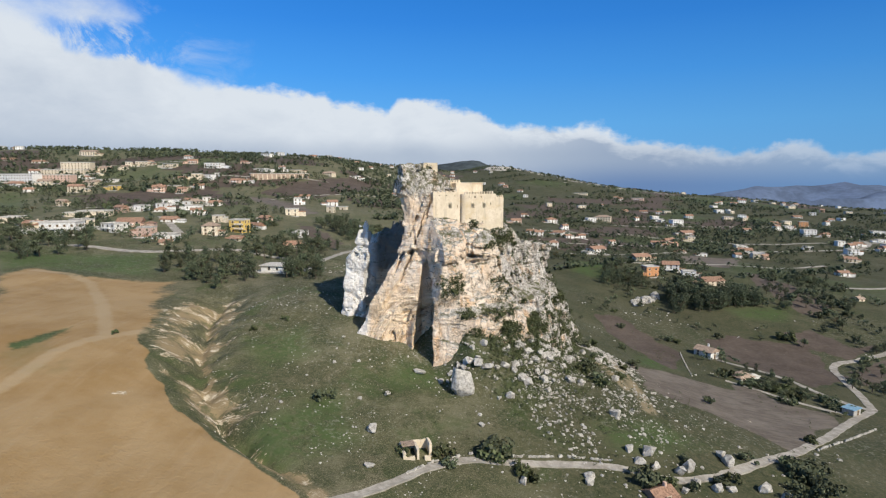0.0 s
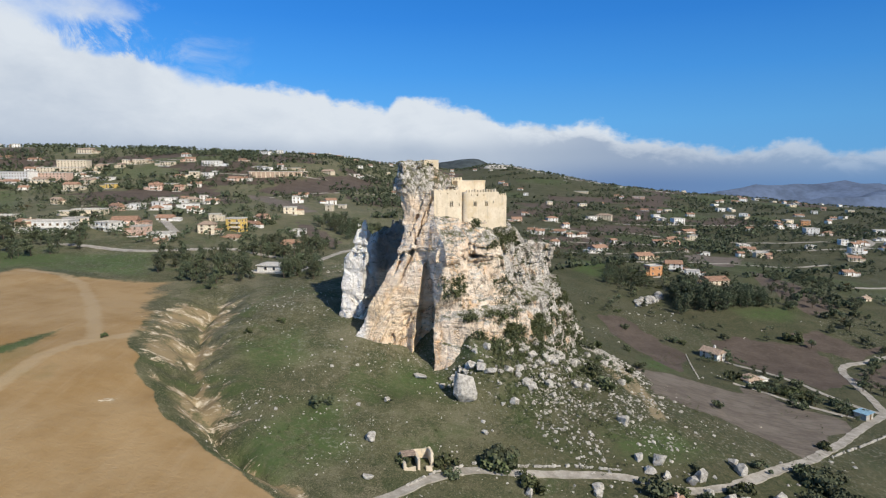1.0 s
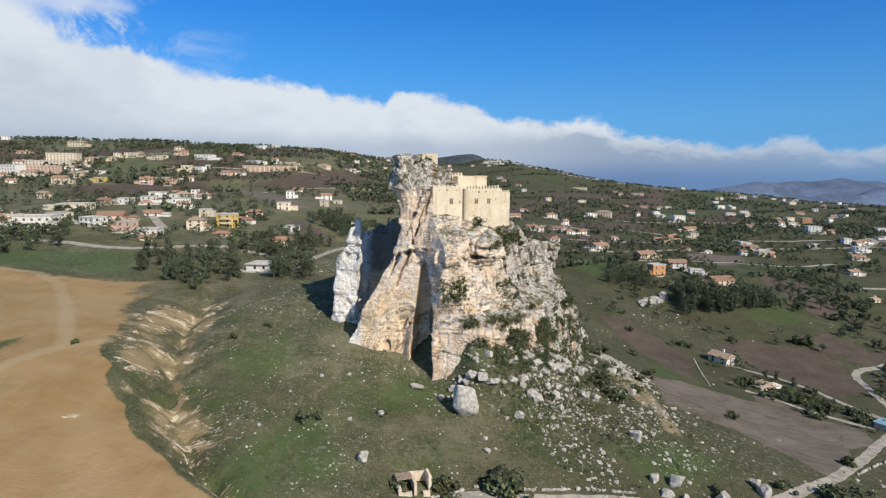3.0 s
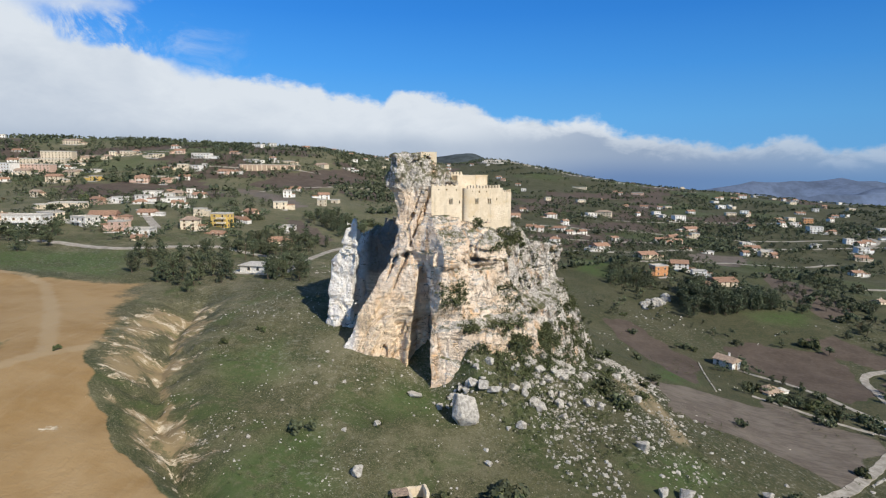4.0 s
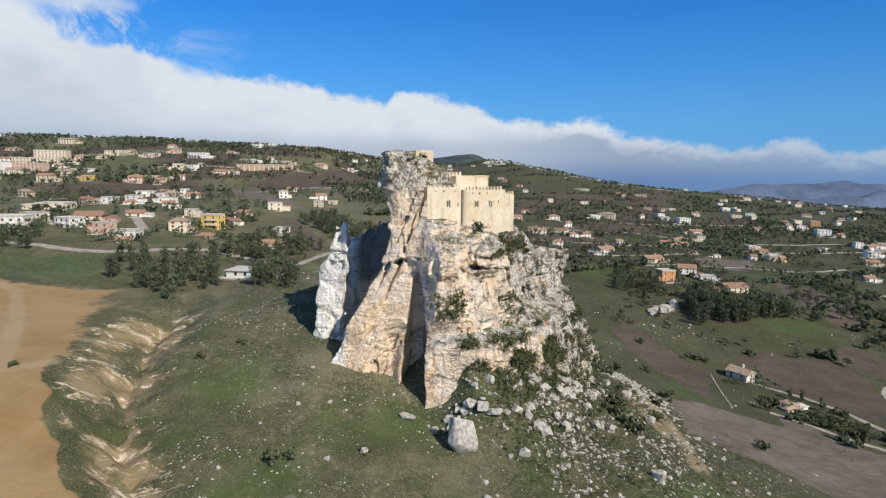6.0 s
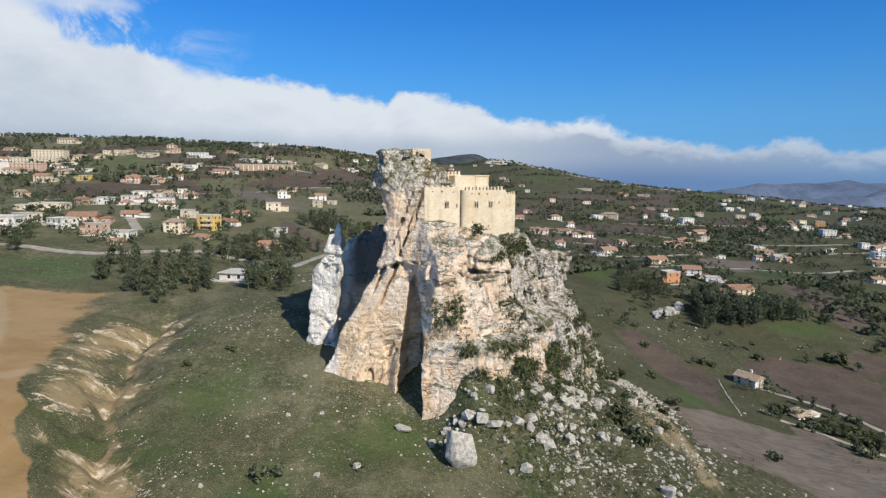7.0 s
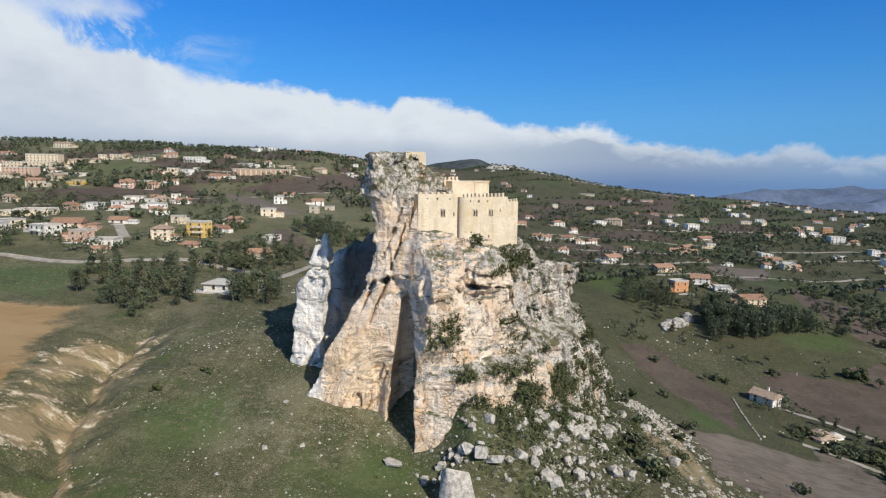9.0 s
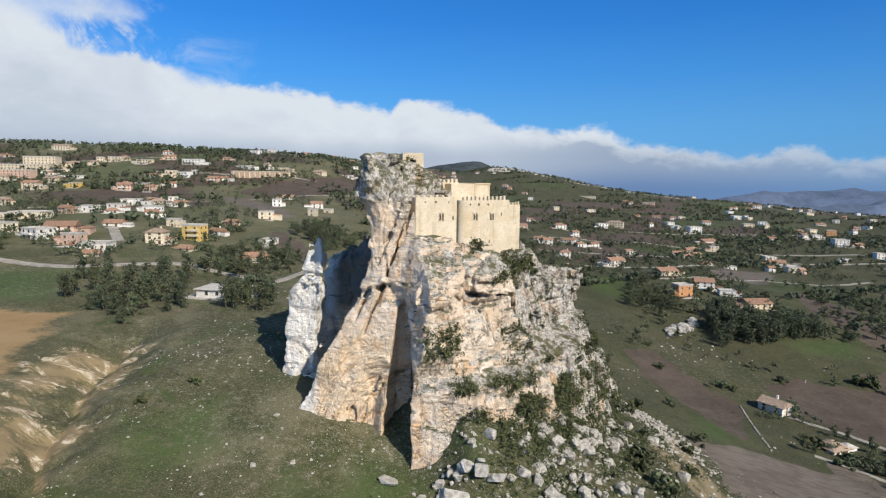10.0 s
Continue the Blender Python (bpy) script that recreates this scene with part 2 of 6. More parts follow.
    h = n.math("SUBTRACT", h, n.math("ADD", n.math("MULTIPLY", pits, 0.4), n.math("MULTIPLY", crack, 0.6)))
    h = n.math("ADD", h, n.math("SUBTRACT", n.math("MULTIPLY", chipped, -0.5), n.math("MULTIPLY", joints, 0.8)))
    h = n.math("ADD", h, n.math("MULTIPLY", n.math("MULTIPLY", foot, flakes), -2.2))
    bump(n, bsdf, h, 0.9, 0.75)
    return m


def stone_material():
    """Loose limestone blocks."""
    m, n, bsdf, geo = material("boulder stone", 0.92)
    at = geo.outputs["Position"]
    mid, tiny = n.noise(at, 1.1, 6.0, 0.68), n.noise(at, 3.5, 4.0, 0.65)
    tone = n.mix(n.step(mid, 0.36, 0.60), (0.30, 0.28, 0.245), (0.56, 0.525, 0.465))
    tone = n.mix(n.math("MULTIPLY", n.step(tiny, 0.60, 0.68), 0.65), tone, (0.17, 0.155, 0.13))
    n.put(bsdf.inputs["Base Color"], tone)
    bump(n, bsdf, n.math("ADD", mid, n.math("MULTIPLY", tiny, 0.4)), 0.8, 0.5)
    return m


def ground_material():
    """Turf, with the ploughed land, bare earth and tracks that the masks of the sheet name."""
    m, n, bsdf, geo = material("ground", 0.95)
    at = geo.outputs["Position"]
    mask = {k: n.add("ShaderNodeAttribute") for k in ("tilled", "bare", "track", "lush", "stony")}
    for k, node in mask.items():
        node.attribute_name = k
    big, mid = n.noise(at, 0.012, 5.0, 0.6), n.noise(at, 0.09, 6.0, 0.62)
    small, tiny = n.noise(at, 0.5, 5.0, 0.65), n.noise(at, 2.2, 4.0, 0.65)
    grain = n.noise(at, 1.1, 6.0, 0.75)
    turf = n.mix(n.step(mid, 0.36, 0.64), (0.054, 0.070, 0.022), (0.108, 0.106, 0.045))
    turf = n.mix(n.math("MULTIPLY", n.step(big, 0.42, 0.62), 0.55), turf, n.mix(small, (0.075, 0.072, 0.036), (0.135, 0.122, 0.066)))
    turf = n.mix(n.math("MULTIPLY", n.step(small, 0.52, 0.70), 0.65), turf, (0.185, 0.165, 0.100))
    turf = n.mix(n.math("MULTIPLY", n.step(grain, 0.53, 0.62), 0.75), turf, (0.028, 0.036, 0.014))
    turf = n.mix(n.math("MULTIPLY", n.step(grain, 0.43, 0.34), 0.55), turf, (0.25, 0.22, 0.14))
    fine = n.noise(at, 3.4, 3.0, 0.7)
    turf = n.mix(n.math("MULTIPLY", n.step(fine, 0.53, 0.60), 0.5), turf, (0.024, 0.032, 0.011))
    turf = n.mix(n.math("MULTIPLY", n.step(fine, 0.45, 0.38), 0.55), turf, (0.25, 0.23, 0.130))
    straw = n.step(n.math("ADD", n.math("MULTIPLY", n.noise(at, 0.045, 4.0, 0.65), 0.6), n.math("MULTIPLY", grain, 0.4)), 0.49, 0.57)
    turf = n.mix(n.math("MULTIPLY", straw, 0.62), turf, n.mix(fine, (0.30, 0.27, 0.16), (0.10, 0.095, 0.05)))
    # fresh green and withered patches, a few metres each, and pale stalks
    patch = n.noise(at, 0.055, 7.0, 0.72, 0.8)
    turf = n.mix(n.math("MULTIPLY", n.step(patch, 0.53, 0.62), 0.6), turf, n.mix(grain, (0.036, 0.070, 0.014), (0.080, 0.110, 0.030)))
    turf = n.mix(n.math("MULTIPLY", n.step(patch, 0.45, 0.36), 0.6), turf, n.mix(n.step(fine, 0.42, 0.58), (0.26, 0.22, 0.135), (0.085, 0.076, 0.040)))
    stalks = n.noise(at, 1.5, 5.0, 0.8)
    turf = n.mix(n.math("MULTIPLY", n.step(stalks, 0.60, 0.66), 0.7), turf, (0.36, 0.32, 0.22))
    # ranker, darker grass on the eastern slopes
    east = n.add("ShaderNodeSeparateXYZ", Vector=at).outputs[0]
    rank = n.math("MULTIPLY", n.step(n.math("MULTIPLY_ADD", mid, 30.0, east), 15.0, 60.0), 0.66)
    turf = n.mix(rank, turf, n.mix(n.step(grain, 0.40, 0.60), (0.085, 0.080, 0.038), (0.026, 0.036, 0.013)))
    # paler, straw-toned turf on the hillside beyond
    north = n.add("ShaderNodeSeparateXYZ", Vector=at).outputs[1]
    hill = n.math("MULTIPLY", n.math("MULTIPLY", n.step(north, 290.0, 420.0), n.step(n.math("MULTIPLY_ADD", big, 150.0, east), 120.0, 20.0)), 0.5)
    turf = n.mix(hill, turf, n.mix(grain, (0.20, 0.185, 0.105), (0.115, 0.118, 0.058)))
    lush = n.math("MULTIPLY", mask["lush"].outputs["Fac"], n.step(n.math("ADD", small, mid), 0.70, 1.15))
    turf = n.mix(n.math("MULTIPLY", lush, 0.85), turf, n.mix(grain, (0.040, 0.085, 0.016), (0.085, 0.130, 0.030)))
    turf = n.add("ShaderNodeHueSaturation", Color=turf, Saturation=0.93, Value=0.90).outputs[0]
    soil_tone = n.add("ShaderNodeAttribute")
    soil_tone.attribute_name = "tone"
    dark_soil = n.mix(n.step(n.math("ADD", n.math("MULTIPLY", mid, 0.6), n.math("MULTIPLY", small, 0.4)), 0.35, 0.65), (0.074, 0.056, 0.043), (0.116, 0.090, 0.070))
    furrow = n.noise(n.stretch(at, 0.22, 0.85, 0.1), 1.0, 4.0, 0.6, 0.3)
    grey_soil = n.mix(n.step(n.math("ADD", n.math("MULTIPLY", mid, 0.5), n.math("MULTIPLY", furrow, 0.5)), 0.38, 0.62), (0.112, 0.092, 0.074), (0.175, 0.150, 0.124))
    tan_soil = n.mix(n.step(n.math("ADD", n.math("MULTIPLY", big, 0.6), n.math("MULTIPLY", mid, 0.4)), 0.38, 0.62), (0.265, 0.165, 0.066), (0.345, 0.240, 0.122))
    rows = n.noise(n.stretch(at, 0.35, 0.03, 0.1), 1.0, 4.0, 0.6)
    tan_soil = n.mix(n.math("MULTIPLY", n.step(rows, 0.50, 0.72), 0.22), tan_soil, (0.40, 0.30, 0.18))
    tan_soil = n.mix(n.math("MULTIPLY", n.step(n.noise(at, 0.03, 4.0, 0.6), 0.55, 0.68), 0.5), tan_soil, (0.20, 0.165, 0.07))
    soil = n.mix(n.step(soil_tone.outputs["Fac"], 0.10, 0.45), dark_soil, grey_soil)
    soil = n.mix(n.step(soil_tone.outputs["Fac"], 0.5, 0.9), soil, tan_soil)
    soil = n.mix(n.math("MULTIPLY", n.step(small, 0.5, 0.75), n.math("MULTIPLY_ADD", soil_tone.outputs["Fac"], 0.15, 0.05)), soil, (0.33, 0.265, 0.155))
    edge = n.math("ADD", mask["tilled"].outputs["Fac"], n.math("MULTIPLY_ADD", n.math("ADD", small, mid), 0.5, -0.5))
    tone = n.mix(n.step(edge, 0.36, 0.62), turf, soil)
    chalk = n.mix(n.step(small, 0.35, 0.65), (0.32, 0.25, 0.155), (0.68, 0.60, 0.46))
    # bare streaks run down the gully's sides
    part_xyz = n.add("ShaderNodeSeparateXYZ", Vector=at)
    runs = n.noise(n.add("ShaderNodeCombineXYZ", X=n.math("MULTIPLY", part_xyz.outputs[0], 0.13), Y=n.math("MULTIPLY", part_xyz.outputs[1], 0.22)), 1.0, 7.0, 0.74, 1.2)
    wash = n.mix(n.step(runs, 0.53, 0.60), (0.27, 0.205, 0.115), chalk)
    ragged = n.math("ADD", mask["bare"].outputs["Fac"], n.math("MULTIPLY_ADD", n.math("ADD", n.math("MULTIPLY", runs, 0.9), n.math("ADD", n.math("MULTIPLY", grain, 0.4), n.math("MULTIPLY", mid, 0.7))), 2.6, -2.75))
    dry = n.math("ADD", mask["bare"].outputs["Fac"], n.math("MULTIPLY_ADD", n.math("ADD", mid, grain), 0.9, -0.9))
    tone = n.mix(n.math("MULTIPLY", n.step(dry, 0.40, 0.85), 0.65), tone, n.mix(n.step(grain, 0.40, 0.60), (0.28, 0.225, 0.125), (0.13, 0.118, 0.056)))
    tone = n.mix(n.math("MULTIPLY", n.step(ragged, 0.48, 0.60), 0.95), tone, wash)
    worn = n.math("ADD", mask["track"].outputs["Fac"], n.math("MULTIPLY_ADD", n.math("ADD", small, mid), 0.6, -0.6))
    tone = n.mix(n.math("MULTIPLY", n.step(worn, 0.35, 0.95), 0.55), tone, (0.40, 0.31, 0.19))
    specks = n.math("MULTIPLY", n.math("MULTIPLY_ADD", mask["stony"].outputs["Fac"], 0.6, 0.05), n.step(n.noise(at, 0.8, 4.0, 0.75), 0.55, 0.62))
    specks = n.math("MULTIPLY", specks, n.step(mask["tilled"].outputs["Fac"], 0.6, 0.3))
    tone = n.mix(n.math("MULTIPLY", specks, 0.8), tone, (0.36, 0.34, 0.285))
    n.put(bsdf.inputs["Base Color"], tone)
    bump(n, bsdf, n.math("ADD", small, n.math("MULTIPLY", tiny, 0.5)), 0.6, 0.6)
    return m


def leaf_material(name, dark, light):
    m, n, bsdf, geo = material(name, 0.7)
    info = n.add("ShaderNodeObjectInfo").outputs["Random"]
    each = geo.outputs["Random Per Island"]
    tone = n.mix(each, dark, light)
    hsv = n.add("ShaderNodeHueSaturation", Color=tone, Hue=n.math("MULTIPLY_ADD", info, 0.03, 0.495), Value=n.math("MULTIPLY_ADD", info, 0.5, 0.75))
    n.put(bsdf.inputs["Base Color"], hsv)
    return m


def road_material():
    m, n, bsdf, geo = material("worn road", 0.9)
    at = geo.outputs["Position"]
    mid, tiny = n.noise(at, 0.4, 5.0, 0.65), n.noise(at, 3.0, 4.0, 0.6)
    tone = n.mix(n.step(mid, 0.35, 0.68), (0.27, 0.245, 0.205), (0.44, 0.405, 0.35))
    n.put(bsdf.inputs["Base Color"], n.mix(n.math("MULTIPLY", n.step(tiny, 0.5, 0.7), 0.4), tone, (0.17, 0.15, 0.12)))
    bump(n, bsdf, tiny, 0.4, 0.05)
    return m


def castle_material():
    """Rendered and rubble-built wall, honey coloured, streaked below the battlements."""
    m, n, bsdf, geo = material("castle masonry", 0.9)
    at = geo.outputs["Position"]
    mid, small, tiny = n.noise(at, 0.22, 5.0, 0.6), n.noise(at, 1.1, 5.0, 0.65), n.noise(at, 4.0, 4.0, 0.65)
    streak = n.noise(n.stretch(at, 0.9, 0.9, 0.10), 1.0, 4.0, 0.6)
    course = n.noise(n.stretch(at, 0.8, 0.8, 3.2), 1.0, 3.0, 0.5)
    tone = n.mix(n.step(mid, 0.35, 0.65), (0.645, 0.545, 0.395), (0.75, 0.65, 0.50))
    tone = n.mix(n.math("MULTIPLY", n.step(small, 0.52, 0.7), 0.5), tone, (0.47, 0.36, 0.22))
    tone = n.mix(n.math("MULTIPLY", n.step(n.noise(at, 0.12, 4.0, 0.6), 0.52, 0.66), 0.5), tone, (0.58, 0.43, 0.22))
    tone = n.mix(n.math("MULTIPLY", n.step(streak, 0.56, 0.70), 0.45), tone, (0.40, 0.335, 0.245))
    tone = n.mix(n.math("MULTIPLY", n.step(tiny, 0.58, 0.72), 0.35), tone, (0.33, 0.27, 0.19))
    n.put(bsdf.inputs["Base Color"], tone)
    bump(n, bsdf, n.math("ADD", n.math("ADD", course, small), n.math("MULTIPLY", tiny, 0.5)), 0.55, 0.18)
    return m


ROCK, STONE, GROUND, ROAD, CASTLE = rock_material(), stone_material(), ground_material(), road_material(), castle_material()
TRIM = plain("window stone", (0.66, 0.58, 0.44), 0.85)
OLIVE = leaf_material("olive leaves", (0.046, 0.056, 0.028), (0.135, 0.146, 0.080))
SCRUB = leaf_material("scrub leaves", (0.042, 0.054, 0.020), (0.130, 0.134, 0.060))
PINE = leaf_material("pine needles", (0.040, 0.054, 0.031), (0.112, 0.127, 0.070))
BROWN = leaf_material("autumn leaves", (0.070, 0.060, 0.028), (0.165, 0.130, 0.062))
BARK = plain("bark", (0.11, 0.085, 0.06), 0.95)
WHITE = plain("white render", (0.80, 0.78, 0.73))
CREAM = plain("cream render", (0.72, 0.62, 0.46))
PINK = plain("pink render", (0.66, 0.46, 0.36))
YELLOW = plain("yellow render", (0.68, 0.47, 0.14))
ORANGE = plain("orange render", (0.60, 0.30, 0.14))
CEMENT = plain("raw cement", (0.46, 0.44, 0.40))
TILE = plain("roof tiles", (0.37, 0.225, 0.150), 0.88, 0.28, 1.5)
OLD_TILE = plain("old roof tiles", (0.40, 0.30, 0.225), 0.88, 0.25, 1.5)
FLAT_ROOF = plain("flat roof", (0.52, 0.49, 0.44))
GLASS = plain("window glass", (0.045, 0.05, 0.058), 0.2, 0.1)
SHUTTER = plain("shutters", (0.13, 0.085, 0.05), 0.7)
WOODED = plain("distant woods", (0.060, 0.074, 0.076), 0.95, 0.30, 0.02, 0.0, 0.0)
# the far ridges' blue haze is painted into this base colour
HAZE_HILL = plain("hazy distant hills", (0.120, 0.162, 0.245), 0.95, 0.20, 0.004, 0.0, 0.0)

# ---- land ----
# Height in metres over the valley, along east-west lines of the plan; rows run away from the first eye.
LAND_X = np.array([-900, -420, -190, -95, -45, 0, 50, 110, 180, 380, 900, 1700.0])
LAND = {
    60: (62, 51, 42, 36, 30, 20, 12, 6, -2, -17, -35, -55),
    110: (65, 54, 46, 40, 33, 24, 15, 7, -1, -16, -32, -52),
    160: (69, 57, 49, 45, 36, 31, 23, 9, 1, -14, -28, -50),
    220: (74, 61, 51, 45, 47, 38, 26, 8, 0, -10, -22, -45),
    300: (78, 63, 55, 48, 46, 38, 24, 7, 2, -5, -16, -40),
    420: (79, 62, 61, 53, 48, 39, 27, 21, 18, 1, -10, -36),
    600: (85, 75, 71, 64, 56, 44, 32, 25, 20, 5, -2, -32),
    1000: (136, 133, 119, 87, 77, 64, 49, 46, 40, 23, 11, -22),
    2000: (145, 129, 127, 124, 118, 112, 112, 122, 130, 91, 25, -48),
}


def between(knots, x):
    """The knot below x, the gap to the next, and the share of it."""
    x = np.clip(x, knots[0], knots[-1])
    i = np.clip(np.searchsorted(knots, x) - 1, 0, len(knots) - 2)
    h = knots[i + 1] - knots[i]
    return i, h, (x - knots[i]) / h


def cubic(a, b, da, db, h, t):
    return (2 * t**3 - 3 * t**2 + 1) * a + (t**3 - 2 * t**2 + t) * h * da + (3 * t**2 - 2 * t**3) * b + (t**3 - t**2) * h * db


def lattice(seed, size=64):
    return np.random.RandomState(seed).rand(size, size, size) * 2 - 1


LATTICE = lattice(5)


def fuzz(x, y, z):
    """Smooth random field between -1 and 1, one lattice step a unit."""
    out = 0
    fx, fy, fz = np.floor(x), np.floor(y), np.floor(z)
    tx, ty, tz = x - fx, y - fy, z - fz
    tx, ty, tz = (t * t * (3 - 2 * t) for t in (tx, ty, tz))
    ix, iy, iz = (f.astype(np.int64) for f in (fx, fy, fz))
    for a in (0, 1):
        for b in (0, 1):
            for c in (0, 1):
                out = out + LATTICE[(ix + a) & 63, (iy + b) & 63, (iz + c) & 63] * (tx if a else 1 - tx) * (ty if b else 1 - ty) * (tz if c else 1 - tz)
    return out


def ease(v, a, b):
    t = np.clip((v - a) / (b - a), 0, 1)
    return t * t * (3 - 2 * t)


def ground_z(x, y):
    x, y = np.broadcast_arrays(np.asarray(x, float), np.asarray(y, float))
    wx, wy = np.arcsinh(x / 90), np.arcsinh((y - 170) / 110)
    kx, ky = np.arcsinh(LAND_X / 90), np.arcsinh((np.array(sorted(LAND)) - 170) / 110)
    grid = np.array([LAND[k] for k in sorted(LAND)], float)
    i, h, t = between(ky, wy)
    gy = np.gradient(grid, ky, axis=0)
    j, hx, tx = between(kx, wx)
    rows = []
    for k in (0, 1):
        rows.append(cubic(grid[i, j + k], grid[i + 1, j + k], gy[i, j + k], gy[i + 1, j + k], h, t))
    gx = np.gradient(grid, kx, axis=1)
    gxy = np.gradient(gx, ky, axis=0)
    slopes = [cubic(gx[i, j + k], gx[i + 1, j + k], gxy[i, j + k], gxy[i + 1, j + k], h, t) for k in (0, 1)]
    z = cubic(rows[0], rows[1], slopes[0], slopes[1], hx, tx)
    far = ease(np.hypot(x, y), 250, 900)
    z = z + 0.5 * fuzz(x / 14, y / 14, 0 * x) + 1.2 * fuzz(x / 45 + 9, y / 45, 0 * x) * ease(y, 80, 300)
    z = z + far * 5 * fuzz(x / 160 + 3, y / 160, 0 * x + 7) + ease(y, 900, 1600) * 9 * fuzz(x / 330 + 3, y / 330, 0 * x + 2)
    # the gully between the ploughed field and the pasture
    side = gully_side(x, y)
    dale = valley_side(y)
    reach = ease(y, 105, 125) * ease(y, 240, 205)
    z = z - 4.6 * np.exp(-(((side - dale) / (2 + 0.36 * dale)) ** 2)) * reach - 1.6 * np.exp(-(((side - dale) / 1.6) ** 2)) * reach
    # rills down both banks
    flow = np.where(side < dale, y + 0.25 * x, y - 0.9 * x) + 3 * fuzz(x / 9, y / 9, 0 * x + 9)
    rill = np.abs(fuzz(flow / 4.2, side / 11, 0 * x + 4)) - 0.3
    z = z + (0.6 * rill + 1.0 * fuzz(x / 4.5, y / 3.4, 0 * x + 3) + 0.4 * fuzz(x / 1.9, y / 1.9, 0 * x + 3)) * np.exp(-(((side - dale) / (0.75 * dale)) ** 2)) * reach
    z = z + 2.4 * np.exp(-(((x + 28) / 13) ** 2 + ((y - 180) / 15) ** 2))
    # scree round the foot of the crag
    s, n = crag_frame(x, y)
    out = n + 0.66 * np.maximum(0, s - 31)
    scree = 41.5 - 0.80 * (out - 7) - 0.25 * np.maximum(0, s - 24) - 1.1 * np.maximum(0, -s) + 0.6 * fuzz(x / 5, y / 5, 0 * x + 6)
    scree = np.minimum(scree, 42 - 0.25 * np.maximum(0, s - 24) - 1.6 * np.maximum(0, 2 - s))
    scree = scree - 3.5 * ease(s, 8, 17)
    near = (np.abs(x) < 150) & (np.abs(y - 190) < 110)
    lift = np.where(near, scree - z, -99.0)
    z = z + np.where(lift > -6, 3 * np.log1p(np.exp(np.clip(lift, -30, 30) / 3)), 0) * ease(n, -45, -25) * ease(s, 92, 72) * near
    # beyond the last crest the land drops
    return z - 120 * ease(y, 2050, 2900)


def gully_side(x, y):
    """Metres to the right of the field's lower edge."""
    return x - np.interp(y, [60, 105, 110, 115, 120, 128, 147, 164, 197, 215, 260], [-6, -28, -33, -41, -50, -61, -79, -88, -101, -103, -105])


def valley_side(y):
    """Metres from the field's edge to the gully's bottom."""
    return np.interp(y, [100, 117, 123, 140, 200], [4, 6, 9, 14.5, 20])


def crag_frame(x, y):
    """Along the castle's front, and out from it."""
    dx, dy = x - 2.5, y - 175.0
    return 0.8 * dx + 0.6 * dy, 0.6 * dx - 0.8 * dy


def crag_world(s, n):
    return 2.5 + 0.8 * s + 0.6 * n, 175.0 + 0.6 * s - 0.8 * n


# -- land ends --


def part(name, mesh, material, parent=None, label="", m=None):
    """Links a bmesh or a mesh as one object, under its thing if there is one."""
    if isinstance(mesh, bmesh.types.BMesh):
        data = bpy.data.meshes.new(name)
        mesh.to_mesh(data)
        mesh.free()
        mesh = data
    if material and not mesh.materials:
        mesh.materials.append(material)
    ob = new(name, mesh)
    ob.parent = parent
    if m is not None:
        ob.matrix_basis = m
    return tagged(ob, label)


def sheet(name, points, faces, smooth=False):
    mesh = bpy.data.meshes.new(name)
    mesh.from_pydata(points, [], faces) if isinstance(points, list) else quick(mesh, points, faces)
    mesh.update()
    mesh.polygons.foreach_set("use_smooth", np.full(len(mesh.polygons), smooth))
    return mesh


def quick(mesh, points, faces):
    """A mesh from arrays of places and of faces with one number of corners."""
    k = faces.shape[1]
    mesh.vertices.add(len(points))
    mesh.vertices.foreach_set("co", points.astype(np.float32).ravel())
    mesh.loops.add(faces.size)
    mesh.loops.foreach_set("vertex_index", faces.astype(np.int32).ravel())
    mesh.polygons.add(len(faces))
    mesh.polygons.foreach_set("loop_start", np.arange(0, faces.size, k, dtype=np.int32))


def inside(x, y, ring):
    """Signed metres into a ring of corners: positive inside."""
    ring = np.array(ring, float)
    odd, near = np.zeros(x.shape, bool), np.full(x.shape, 1e9)
    for (ax, ay), (bx, by) in zip(ring, np.roll(ring, -1, axis=0)):
        cross = (ay > y) != (by > y)
        odd ^= cross & (x < ax + (y - ay) / (by - ay + 1e-12) * (bx - ax))
        t = np.clip(((x - ax) * (bx - ax) + (y - ay) * (by - ay)) / ((bx - ax) ** 2 + (by - ay) ** 2), 0, 1)
        near = np.minimum(near, np.hypot(x - ax - t * (bx - ax), y - ay - t * (by - ay)))
    return np.where(odd, near, -near)


def along(x, y, line):
    """Metres from a line of corners."""
    near = np.full(x.shape, 1e9)
    for (ax, ay), (bx, by) in zip(line, line[1:]):
        t = np.clip(((x - ax) * (bx - ax) + (y - ay) * (by - ay)) / ((bx - ax) ** 2 + (by - ay) ** 2), 0, 1)
        near = np.minimum(near, np.hypot(x - ax - t * (bx - ax), y - ay - t * (by - ay)))
    return near


# ---- the sheet of ground ----
def spaced(low, high, step, reach, grow=1.06):
    line, gap = [low, *np.arange(low + step, high, step), high], step
    while line[-1] < reach[1]:
        gap *= grow
        line.append(line[-1] + gap)
    gap = step
    while line[0] > reach[0]:
        gap *= grow
        line.insert(0, line[0] - gap)
    return np.array(line)


